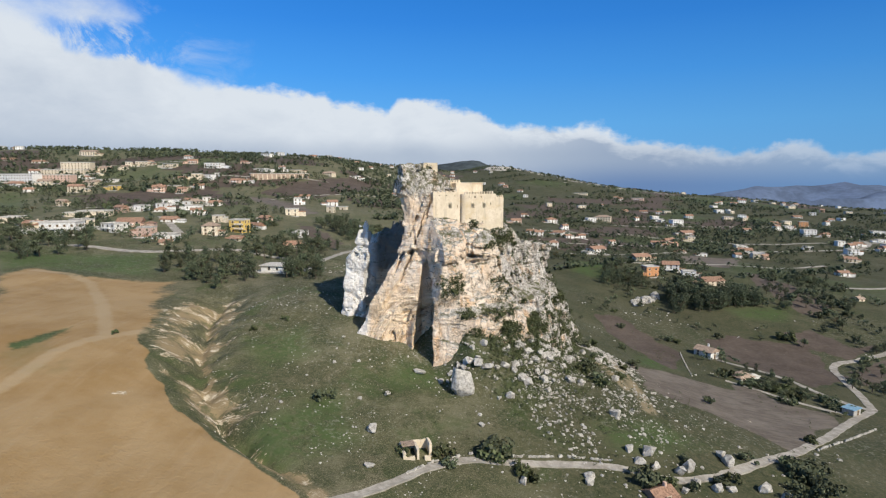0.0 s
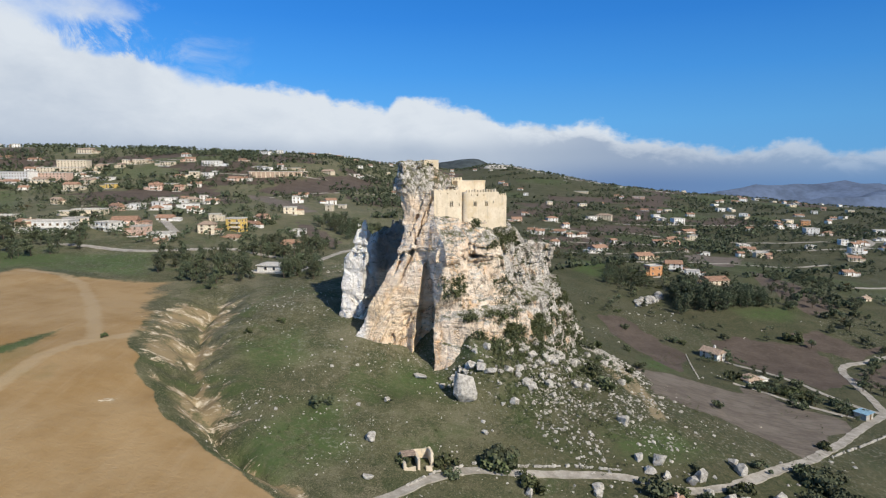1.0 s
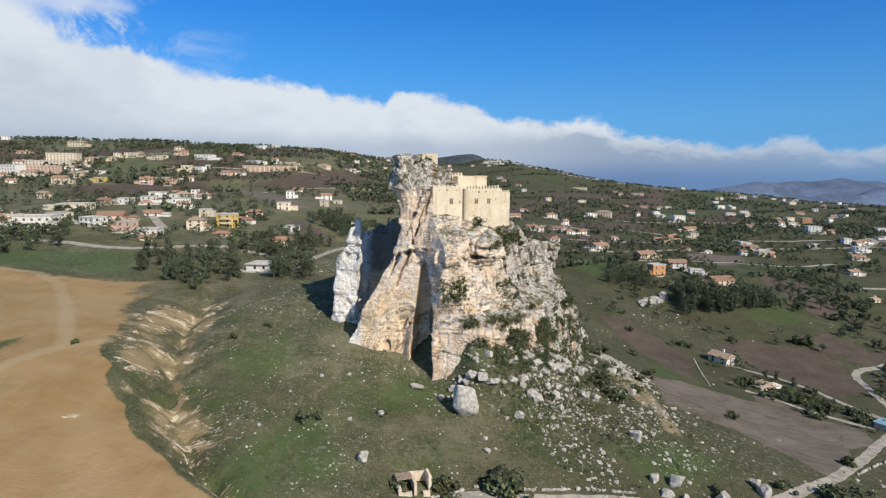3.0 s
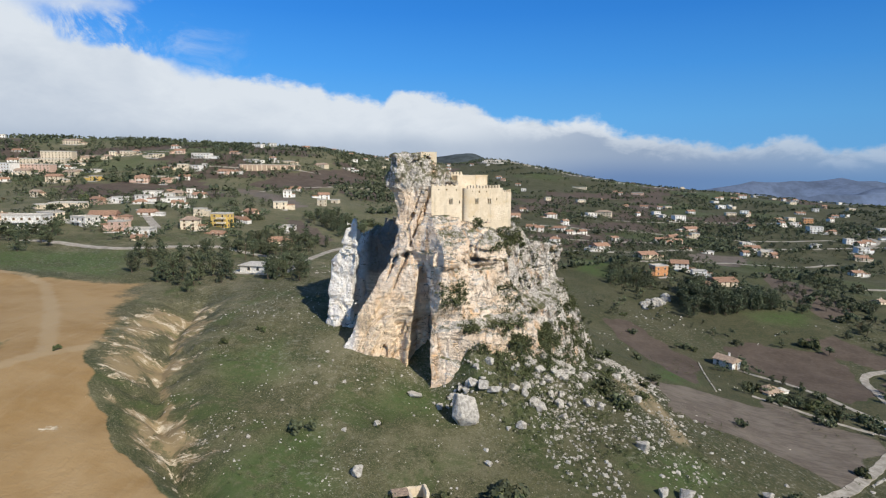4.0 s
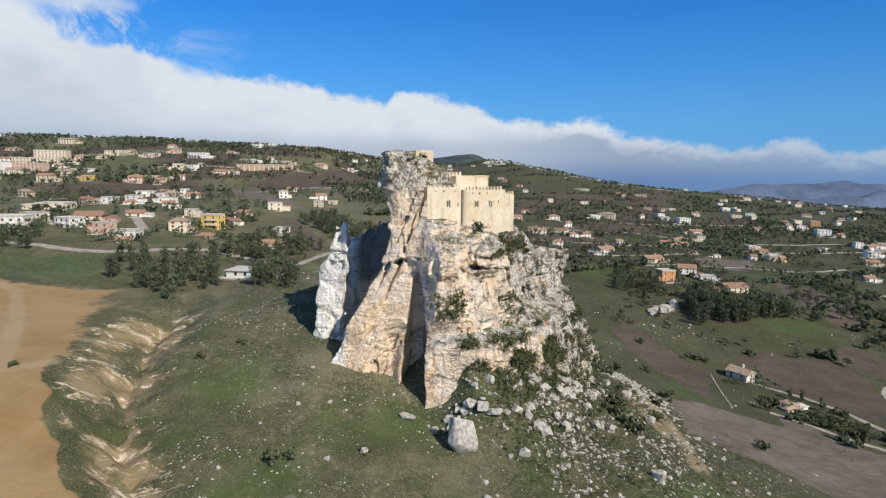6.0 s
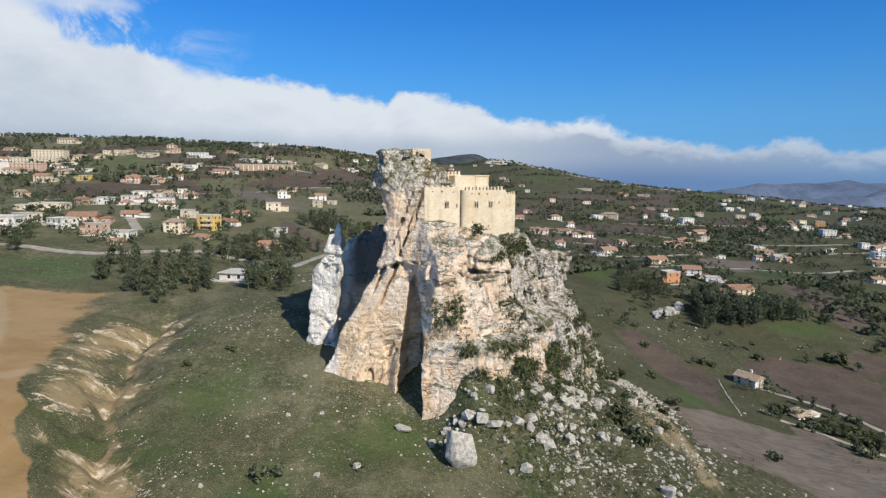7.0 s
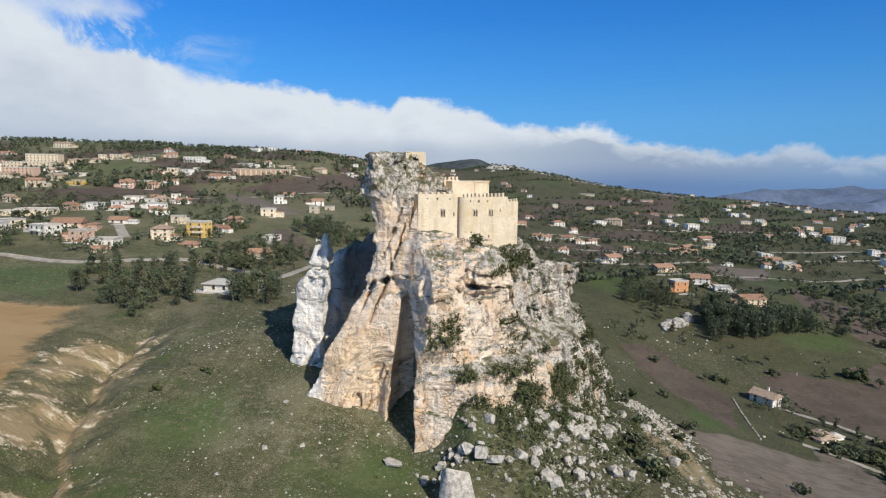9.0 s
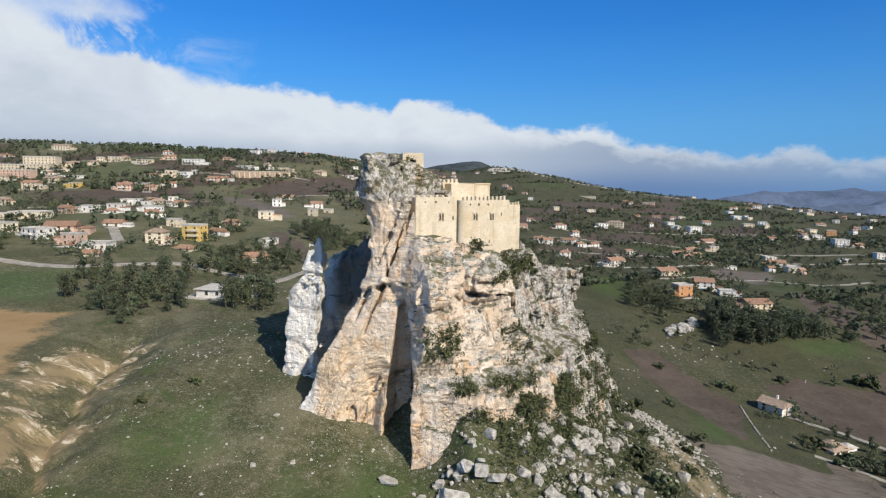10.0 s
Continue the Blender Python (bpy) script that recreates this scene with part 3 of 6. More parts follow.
# ploughed land: corners of the plan, and how tan its earth is
PLOUGHED = [
    ([(-177, 228), (-179, 248), (-149, 237), (-115, 240), (-94, 178), (-90, 161), (-111, 140)], 0.8),
    ([(73, 215), (88, 225), (116, 221), (145, 201), (103, 162), (92, 178), (70, 189)], 0.45),
    ([(140, 298), (158, 310), (179, 289), (184, 254), (155, 232), (149, 270)], 0.12),
    ([(84, 317), (100, 321), (115, 273), (96, 232), (85, 286)], 0.15),
    ([(188, 312), (211, 325), (221, 298), (241, 309), (203, 280), (194, 294)], 0.15),
    ([(248, 476), (257, 458), (252, 363), (223, 350), (224, 404)], 0.2),
    ([(235, 566), (302, 580), (246, 490), (219, 508)], 0.45),
    ([(-207, 637), (-135, 846), (-75, 823), (-137, 629)], 0.12),
    ([(-211, 610), (-180, 608), (-103, 490), (-123, 475)], 0.45),
]
MORE_PLOUGHED = [
    ([(118, 231), (124, 228), (130, 214), (125, 208), (119, 213), (115, 219)], 0.5),
    ([(139, 294), (149, 305), (172, 303), (190, 298), (192, 282), (164, 245), (148, 248), (139, 266)], 0.12),
    ([(-115, 444), (-92, 417), (-64, 365), (-66, 348), (-93, 389)], 0.2),
    ([(194, 268), (224, 283), (192, 240), (184, 246)], 0.2),
]
LUSH = [
    [(91, 254), (99, 258), (103, 241), (92, 230), (85, 236)],
    [(40, 150), (62, 160), (72, 152), (56, 143), (45, 142)],
    [(-118, 150), (-110, 174), (-106, 164), (-112, 141)],
    [(104, 475), (141, 458), (118, 401), (96, 419)],
    [(175, 346), (221, 360), (202, 333), (177, 336)],
    [(86, 248), (104, 254), (88, 225), (78, 223)],
    [(-455, 595), (-420, 579), (-333, 452), (-333, 433)],
    [(-212, 274), (-145, 291), (-126, 247), (-181, 252), (-186, 239)],
    [(-16, 160), (-3, 158), (0, 166), (-12, 172)],
    [(-50, 120), (-30, 150), (-20, 128), (-36, 112)],
    [(-60, 172), (-46, 186), (-40, 170), (-50, 158)],
]
TRACKS = [
    [(56.0, 204.0), (57.0, 195.0), (59.0, 187.0), (60.0, 181.0)],
    [(63.0, 213.0), (64.0, 204.0), (64.0, 193.0), (64.0, 183.0), (62.0, 166.0)],
    [(-175, 244), (-158, 240), (-142, 229), (-117, 195), (-97, 162)],
    [(-90, 168), (-96, 160), (-102, 147), (-101, 127), (-110, 100)],
]


def field_masks(x, y):
    tilled, tone = np.zeros_like(x), np.zeros_like(x) + 0.06
    side = gully_side(x, y) + 2.2 * fuzz(x / 9, y / 9, 0 * x + 8) + 1.2 * fuzz(x / 3.5, y / 3.5, 0 * x + 8)
    big_field = np.minimum(-side / 3, (192 - y) / 14)
    tilled = np.clip(0.5 + big_field, 0, 1)
    tone = np.where((side < 6) & (y < 262), 1.0, tone)
    for ring, tan in PLOUGHED + MORE_PLOUGHED:
        into = inside(x, y, ring)
        tilled = np.maximum(tilled, np.clip(0.5 + (into + 2.5 * fuzz(x / 8, y / 8, 0 * x + 12)) / (18 if tan > 0.6 else 3), 0, 1))
        tone = np.where(into > -6, np.where((side < 6) & (y < 262), np.maximum(tan, tone), tan), tone)
    # far off, a patchwork of ploughed strips
    u, v = x * 0.82 + y * 0.57 + 40 * fuzz(x / 300, y / 300, 0 * x), y * 0.82 - x * 0.57
    cell = fuzz(np.floor(u / 130) * 7.3, np.floor(v / 75) * 5.1, 0 * x + 0.5)
    patch = np.where(cell > 0.26, 1.0, 0.0) * ease(np.hypot(x, y), 420, 600)
    tilled = np.maximum(tilled, 0.75 * patch)
    lush = np.where(cell < -0.30, 0.6, 0.0) * ease(np.hypot(x, y), 420, 600)
    for ring in LUSH:
        into = inside(x, y, ring)
        lush = np.maximum(lush, np.clip(0.5 + into / 8, 0, 1))
        tilled = np.where(side < 6, tilled * (1 - 0.75 * np.clip(0.4 + (into + 2 * fuzz(x / 5, y / 5, 0 * x + 13)) / 7, 0, 1)), tilled)
    track = np.zeros_like(x)
    for line in TRACKS:
        track = np.maximum(track, np.clip(1.25 - along(x, y, line) / 3.3, 0, 1))
    dale = valley_side(y)
    bare = np.clip(1.45 - np.abs(side - 0.85 * dale) / (0.75 * dale), 0, 1) * ease(y, 96, 108) * ease(y, 235, 205) * (0.62 + 0.45 * fuzz(x / 9, y / 9, 0 * x + 2))
    bare = np.maximum(bare, 0.9 * np.clip(1.2 - np.abs(side - dale - 2) / 2.0, 0, 1) * ease(y, 135, 150) * ease(y, 235, 215))
    s, n = crag_frame(x, y)
    skirt = np.maximum(np.maximum(-10 - s, s - 60), np.maximum(n - 10, -46 - n))
    stony = 0.7 * ease(skirt, 45, 0) * ease(s, -18, 0) + 0.6 * ease(fuzz(x / 26, y / 26, 0 * x + 9), -0.1, 0.5)
    return {"tilled": tilled, "tone": tone, "bare": bare, "track": track, "lush": lush, "stony": np.clip(stony, 0, 1)}



def build_ground():
    xs, ys = spaced(-135, 130, 1.05, (-3800, 4200), 1.045), spaced(95, 235, 1.05, (-400, 4600), 1.045)
    x, y = np.meshgrid(xs, ys)
    z = ground_z(x, y)
    far = ease(y, 2300, 3000)
    z = z + far * (175 * np.exp(-(((x - 110) / 420) ** 2 + ((y - 3050) / 300) ** 2)))
    for cx, cy, wide, deep, high in ((2520, 3500, 380, 420, 150), (1650, 3700, 520, 350, 128), (3400, 3400, 800, 500, 200), (700, 3900, 800, 300, 60), (2050, 3650, 380, 300, 84), (1950, 2950, 420, 130, 158), (2600, 3000, 380, 150, 140)):
        ridge = np.exp(-(((x - cx) / wide) ** 2 + ((y - cy) / deep) ** 2))
        z = z + far * ridge * (high + 22 * fuzz(x / 190, y / 190, 0 * x + 1) + 9 * fuzz(x / 60, y / 60, 0 * x + 1))
    points = np.stack([x, y, z], -1).reshape(-1, 3)
    a = (np.arange(len(ys) - 1)[:, None] * len(xs) + np.arange(len(xs) - 1)).ravel()
    mesh = sheet("ground", points, np.stack([a, a + 1, a + len(xs) + 1, a + len(xs)], -1), True)
    masks = field_masks(x.ravel(), y.ravel())
    for name, values in masks.items():
        mesh.attributes.new(name, "FLOAT", "POINT").data.foreach_set("value", values.astype(np.float32))
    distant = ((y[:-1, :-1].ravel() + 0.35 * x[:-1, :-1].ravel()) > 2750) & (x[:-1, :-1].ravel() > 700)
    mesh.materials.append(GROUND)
    mesh.materials.append(HAZE_HILL)
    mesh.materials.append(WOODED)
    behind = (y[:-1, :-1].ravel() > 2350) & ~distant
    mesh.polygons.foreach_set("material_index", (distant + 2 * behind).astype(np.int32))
    tagged(new("ground", mesh), "rolling green and brown farmland of pasture and ploughed fields", "ground", kind="structure")


build_ground()


# ---- the crag ----
def crag_depth(s, n, z, masses=False):
    """Below zero inside the rock; s along the castle's front, n out from it, z up. masses: the single masses instead."""
    def within(*planes):
        out = planes[0]
        for p in planes[1:]:
            out = np.maximum(out, p)
        return out

    # front buttress under the castle: cliffs and ledges, and a lower tier that stands out
    bent = z + 2.0 * fuzz(s / 11, 0 * n, 0 * z + 7) - 0.05 * (s - 8)
    profile = np.interp(bent, [8, 30, 40, 48, 50.5, 64, 65.4, 70, 74, 79], [22, 11.5, 7.8, 5.0, 1.4, -2.4, -0.9, -3.0, -7.2, -9.8])
    front = n - profile - 0.8 * fuzz(s / 9, z / 7, 0 * s + 4) + 0.75 * np.maximum(0, 5 - s) * ease(z, 56, 46)
    cap = 76.6 - 0.13 * np.maximum(0, s - 5)
    buttress = within(0.9 * front, -4 + 0.18 * (z - 54) - s, s - 20 - 0.25 * (66 - z), z - cap, -25 - n)
    buttress = np.maximum(buttress, 0.7 * (z - 66 - 1.15 * (-n - 6.6) - 12 * ease(s, 23, 18)))
    terrace = within(0.7 * (z - 68.5 - 1.1 * (-n - 6.6)), 6 - s, s - 37, z - cap, -34 - n, n + 5.6 + 0.3 * np.maximum(0, s - 20))
    buttress = np.minimum(buttress, terrace)
    # the long shoulder to the right, its two teeth
    crest = np.interp(s, [14, 34, 40, 46, 53, 61, 66, 72, 80], [73, 70.0, 67.5, 65.0, 63.5, 60.0, 53.5, 42, 29])
    shoulder = within(0.85 * (n - profile + 1.5 + 0.08 * (z - 43) + (0.66 - 0.18 * ease(z, 46, 54)) * np.maximum(0, s - 24 - 9 * ease(z, 53, 48))), 14 - s, 0.85 * (s - 73 + 0.24 * (z - 28)), 0.8 * (z - crest), -58 - n)
    # gullies that part the shoulder into leaning ribs
    shoulder = shoulder + 1.5 * np.clip(0.35 - np.abs(fuzz((s + 0.5 * (z - 50)) / 9, n / 30, 0 * z + 31)), 0, 1) * ease(s, 22, 30) / 0.35
    tooth = within(np.abs(n + 21 + 0.15 * (s - 57)) - 3.6 + 0.10 * (z - 50), 50 - s + 0.30 * (z - 50), s - 67 + 0.30 * (z - 50), z - 65.3 + 0.30 * np.abs(s - 56))
    tooth = np.minimum(tooth, within(n + 13.0 + 0.22 * (z - 58), -24 - n, 42.5 - s + 0.15 * (z - 60), s - 53 + 0.22 * (z - 60), z - 67.3 + 0.45 * np.maximum(0, s - 47)))
    knob = np.sqrt((s - 39) ** 2 + (n + 16) ** 2 + ((z - 69.3) * 0.8) ** 2) - 2.8
    # left end: the fin, whose left side turns away from the light, and the crown with its overhang
    x, y = crag_world(s, n)
    ridge = np.interp(z, [30, 40, 50, 58, 66, 74, 84, 90], [-32, -28.5, -23.5, -18.3, -14.5, -13.4, -14.2, -15.0])   # easting of the fin's lit edge
    face = np.interp(z, [30, 40, 50, 62, 70, 84], [176, 178.5, 180.0, 182.5, 184.5, 186.0])
    # the fin's lit face: a rib of blocks along its edge, a shell-like hollow at its foot
    rib = 1.5 * ease(x - ridge, 5.5, 4.0) * ease(z, 46, 50) * (0.7 + 0.6 * fuzz(z / 5, x / 9, 0 * z + 14))
    arc = np.sqrt(((x + 12.5) / 12.5) ** 2 + ((y - 172.5) / 11.0) ** 2 + ((z - 40.0) / 18.0) ** 2)
    shell = 7.0 * (1 - arc)
    fin = within(0.9 * (ridge - x + 0.42 * (y - 183)), 0.85 * (face - y - 0.22 * (x + 10) - rib), n + 8.0 + 0.05 * (z - 40), -36 - n, z - 84, s - 12)
    fin = np.maximum(fin, np.minimum(shell, 3.2) - 1.1 * np.abs(fuzz(arc * 13 + 0.7 * fuzz(x / 5, y / 5, z / 5), x / 9, z / 9)))
    under = np.maximum(0, 85.5 - z)
    lip = 1.9 * ease(under, 0.0, 1.4)
    crown = within(-15.6 + 0.22 * (y - 184) + 0.24 * np.clip(84 - z, 0, 15) + 0.55 * lip + 0.45 * np.maximum(0, z - 89.5) - x,
                   0.9 * (181.5 + 0.24 * np.minimum(under, 14) + lip - y - 0.28 * (x + 12) + 0.30 * np.maximum(0, z - 88)), -36 - n, s - 15,
                   (n + 16.0) - 1.2 * ease(s, 2.0, 0.0), 0.9 * (z - np.interp(s, [-10, -3, 4, 9, 15], [92.4, 93.0, 91.8, 90.2, 86.6])), 64 - z)
    # back wall of the recess with its broken crest, and the white pinnacle
    jag = 1.7 * fuzz(x / 3.6, y / 3.6, 0 * z + 17) + 0.9 * fuzz(x / 1.5, y / 1.5, 0 * z + 19)
    heart = within(1.5 + 0.10 * (z - 45) - s, n + 13, -56 - n, z - 76 + 0.32 * np.maximum(0, -n - 22) + 0.9 * np.maximum(0, 9 - s) * ease(-n, 18, 26) + 0.8 * np.maximum(0, s - 33) - jag, s - 50)
    west = np.interp(z, [40, 50, 62, 67, 72, 76], [-36.0, -35.3, -34.4, -31.6, -29.0, -27.2])
    east = np.interp(z, [40, 50, 58, 66, 72, 76], [-26.6, -27.4, -27.0, -26.0, -25.4, -25.9])
    ragged = 0.3 * jag + 0.7 * fuzz(x / 3, y / 5, z / 6 + 23)
    pinnacle = within(0.9 * (west - x - ragged), 0.9 * (x - east - 0.7 * ragged - 0.30 * (y - 198)), 196.5 + 0.05 * (z - 46) - y + 0.6 * ragged, y - 206 + 0.20 * (z - 46), z - 76.0)
    saddle = within(-27.5 - x, x + 4, 204.5 - 0.25 * (x + 16) - y, y - 222, z - 67.5 - 0.55 * np.maximum(0, x + 26) - jag)
    if masses:
        return [buttress, np.minimum(shoulder, knob), tooth, fin, crown, np.minimum(heart, saddle), pinnacle]
    rock = buttress
    for other in (shoulder, tooth, knob, fin, crown, heart, pinnacle, saddle):
        rock = np.minimum(rock, other)
    # the tall cave and the slanting clefts above it
    wide = np.interp(z, [30, 38, 50, 58, 64, 66], [4.2, 3.7, 3.1, 2.1, 0.7, 0.0])
    mid = np.interp(z, [30, 40, 50, 64, 70], [-6.2, -6.2, -5.2, -5.6, -5.4])
    back = 185.8 - 5.0 * ((x - mid - 1.0) / 4.5) ** 2 - 0.10 * (z - 44)
    cave = within(np.abs(x - mid - 0.10 * (y - 178)) - wide, 0.8 * (y - back), z - 66)
    rock = np.maximum(rock, -cave)
    for foot, half, deep in ((-2.9, 0.95, 189.5), (-5.6, 0.5, 186.0)):
        line = foot - 0.375 * (85.4 - z)
        cleft = within(np.abs(x - line - 0.12 * (y - 184)) - half * ease(z, 56, 68) + 0.15 * fuzz(x / 2, y / 2, z / 3 + 29), y - deep, 57 - z, z - 90)
        rock = np.maximum(rock, -cleft)
    # the long shadowed ledge on the front, and the broken corner at its right end
    slot = within(np.abs(z - 66.2 + 0.085 * s) - 0.8 - 0.03 * (s - 8) - 0.3 * fuzz(s / 3, 0 * n, 0 * z + 3), -5.6 - n, 8 - s, s - 25)
    notch = within(np.abs(s - 24.5 + 0.25 * (z - 58)) - 2.0, -6.8 - n, 50 - z, z - 63.5)
    seam = within(np.abs(z - 57.0 + 0.05 * s) - 0.28, -3.2 - n, 6 - s, s - 22)
    slot = np.minimum(slot, seam)
    rock = np.maximum(rock, -np.minimum(slot, notch))
    return rock


def blocks(s, n, z, wide, high, seed):
    """One random value for each block of jointed, bedded rock."""
    a = s / wide + 0.35 * fuzz(s / 9, n / 9, z / 9 + seed)
    b = n / wide + 0.35 * fuzz(s / 9 + 5, n / 9, z / 9 + seed)
    c = z / high + 0.05 * s / high + 0.6 * fuzz(s / 14, n / 14, z / 6 + seed)
    i, j, k = (np.floor(v).astype(np.int64) for v in (a, b, c))
    return LATTICE[(i * 7 + seed) & 63, (j * 5 + k * 3) & 63, (k * 11 + i) & 63]


def crag_rough(s, n, z):
    """Weathering: lumps, beds and joints, in metres."""
    lump = 1.2 * fuzz(s / 15, n / 15, z / 17) + 0.55 * fuzz(s / 6 + 7, n / 6, z / 9) + 0.28 * fuzz(s / 2.8, n / 2.8 + 11, z / 3.6)
    slab = 0.60 * blocks(s, n, z, 9.0, 9.0, 3) + 0.52 * blocks(s, n, z, 4.2, 3.4, 8) + 0.28 * blocks(s, n, z, 2.0, 1.6, 13)
    chip = 0.15 * fuzz(s / 1.5, n / 1.5 + 5, z / 1.9) + 0.09 * fuzz(s / 0.8, n / 0.8, z / 0.8 + 3)
    bed = 0.12 * fuzz(s / 22, n / 22, z / 1.4 + 0.10 * s) + 0.35 * fuzz(s / 30 + 3, n / 30, z / 4.8)
    calm = 1 - 0.6 * np.maximum(ease(z, 47, 50) * ease(z, 64, 61) * ease(s, 24, 18), ease(s, 4, 0) * ease(z, 66, 70) * ease(z, 85, 83))
    calm = calm * (1 - 0.72 * ease(s, 0, -5) * ease(z, 68, 60) * ease(n, -34, -28))
    joint = -1.3 * np.clip(1 - np.abs(fuzz(s / 6 + 3, n / 6 + 9, z / 15 + 0.05 * s)) * 11, 0, 1)
    crack = -0.9 * np.clip(1 - np.abs(fuzz(s / 9, n / 9, z / 9 + 20)) * 13, 0, 1)
    # the crown is pitted like a sponge
    top = ease(z, 82, 88) * ease(s, 14, 8)
    pits = top * (0.5 + 1.2 * fuzz(s / 2.0, n / 2.0, z / 2.0) + 0.6 * fuzz(s / 0.9, n / 0.9, z / 0.9))
    # weathered ribs run down the shoulder
    flute = 0.35 * np.abs(fuzz((s + 0.45 * z) / 2.4, n / 2.4, z / 11 + 5)) * ease(s, 22, 32) * ease(z, 74, 70)
    return flute + lump * (0.4 + 0.6 * calm) + (slab + bed) * (1 - 0.6 * top) * calm + 1.1 * chip * (0.35 + 0.65 * calm) + joint * calm + crack * calm + pits


def surface_net(field, low, step):
    """The zero surface of a field on a grid, as places and four-cornered faces."""
    f = field
    neg = f < 0
    count = np.zeros(tuple(d - 1 for d in f.shape), np.int8)
    for a in (0, 1):
        for b in (0, 1):
            for c in (0, 1):
                count += neg[a : a + f.shape[0] - 1, b : b + f.shape[1] - 1, c : c + f.shape[2] - 1]
    i, j, k = np.nonzero((count > 0) & (count < 8))
    number = np.full(count.shape, -1, np.int64)
    number[i, j, k] = np.arange(len(i))
    total, hits = np.zeros((len(i), 3)), np.zeros(len(i))
    corners = [(a, b, c) for a in (0, 1) for b in (0, 1) for c in (0, 1)]
    for p in corners:
        for q in corners:
            if sum(v - u for u, v in zip(p, q)) == 1 and all(v >= u for u, v in zip(p, q)):
                fp, fq = f[i + p[0], j + p[1], k + p[2]], f[i + q[0], j + q[1], k + q[2]]
                cut = (fp < 0) != (fq < 0)
                t = np.where(cut, fp / np.where(cut, fp - fq, 1), 0)
                total += np.where(cut[:, None], np.array(p) + t[:, None] * (np.array(q) - np.array(p)), 0)
                hits += cut
    points = np.stack([i, j, k], -1) + total / hits[:, None]
    faces = []
    for axis in range(3):
        u, v = (axis + 1) % 3, (axis + 2) % 3
        low_side = [slice(1, d - 1) for d in f.shape]
        low_side[axis] = slice(0, f.shape[axis] - 1)
        high_side = list(low_side)
        high_side[axis] = slice(1, f.shape[axis])
        here, there = neg[tuple(low_side)], neg[tuple(high_side)]
        at = np.argwhere(here != there)
        flip = here[tuple(at.T)]
        at = at + np.array([0 if d == axis else 1 for d in range(3)])
        du, dv = np.eye(3, dtype=int)[u], np.eye(3, dtype=int)[v]
        ring = [number[tuple((at - o).T)] for o in (0 * du, du, du + dv, dv)]
        quad = np.stack(ring, -1)
        faces.append(np.where(flip[:, None], quad, quad[:, ::-1]))
    return points * step + low, np.concatenate(faces)


def build_crag():
    step = 0.40
    low = np.array([-27.0, -64.0, 8.0])
    # a coarse pass finds where the surface runs, the fine one fills in round it
    rough_axes = [np.arange(a, b + 3 * step, 3 * step) for a, b in ((low[0], 82), (low[1], 22), (low[2], 98))]
    coarse = crag_depth(*np.meshgrid(*rough_axes, indexing="ij"))
    depth = np.repeat(np.repeat(np.repeat(coarse, 3, 0), 3, 1), 3, 2)
    s, n, z = np.meshgrid(*(a + step * np.arange(k) for a, k in zip(low, depth.shape)), indexing="ij")
    near = np.abs(depth) < 4.6
    at = s[near], n[near], z[near]
    depth[near] = crag_depth(*at) - crag_rough(*at)
    # the strip of level rock that the castle's front stands on
    foot = 77.4 - 0.125 * np.maximum(0, s - 4) + 0.5 * fuzz(s / 2.5, n / 2.5, z / 2.5)
    clear = np.maximum(np.maximum(foot - z, 0.9 - s), np.maximum(s - 35, np.maximum(-16 - n, n + 3)))
    depth = np.maximum(depth, -clear)
    points, faces = surface_net(depth, low, step)
    x, y = crag_world(points[:, 0], points[:, 1])
    place = np.stack([x, y, points[:, 2]], -1)
    middle = points[faces].mean(1)
    kind = np.argmin(np.stack(crag_depth(*middle.T, masses=True)), axis=0)
    cx, cy = crag_world(3.0, -20.0)
    thing = empty("crag", pose(cx, cy, 40), "tall pale limestone crag with ochre stains, clefts and a cave", "rock")
    names = ("buttress", "shoulder", "rock_tooth", "fin", "crown", "recess_wall", "pinnacle")
    for k, name in enumerate(names):
        mine = faces[kind == k]
        used, index = np.unique(mine, return_inverse=True)
        mesh = sheet(name, place[used] - np.array([cx, cy, 40]), index.reshape(mine.shape), False)
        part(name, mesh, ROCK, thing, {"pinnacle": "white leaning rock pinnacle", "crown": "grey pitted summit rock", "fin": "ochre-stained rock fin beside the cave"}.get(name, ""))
    corners = place[faces]
    normal = np.cross(corners[:, 2] - corners[:, 0], corners[:, 3] - corners[:, 1])
    normal /= np.linalg.norm(normal, axis=1)[:, None] + 1e-9
    return corners.mean(1), normal


def empty(name, m, label="", category="", group="", kind=""):
    ob = new(name)
    ob.matrix_basis = m
    return tagged(ob, label, category, group, kind)


crag_places, crag_normals = build_crag()


# ---- the castle ----
def box(bm, x0, x1, y0, y1, z0, z1):
    v = [bm.verts.new((x, y, z)) for z in (z0, z1) for y in (y0, y1) for x in (x0, x1)]
    for q in ((0, 2, 3, 1), (4, 5, 7, 6), (0, 1, 5, 4), (2, 6, 7, 3), (0, 4, 6, 2), (1, 3, 7, 5)):
        bm.faces.new([v[k] for k in q])
    return v


def block(x0, x1, y0, y1, z0, z1, bevel=0.0):
    bm = bmesh.new()
    box(bm, x0, x1, y0, y1, z0, z1)
    if bevel:
        bmesh.ops.bevel(bm, geom=bm.edges[:], offset=bevel, segments=1, affect="EDGES")
    return bm


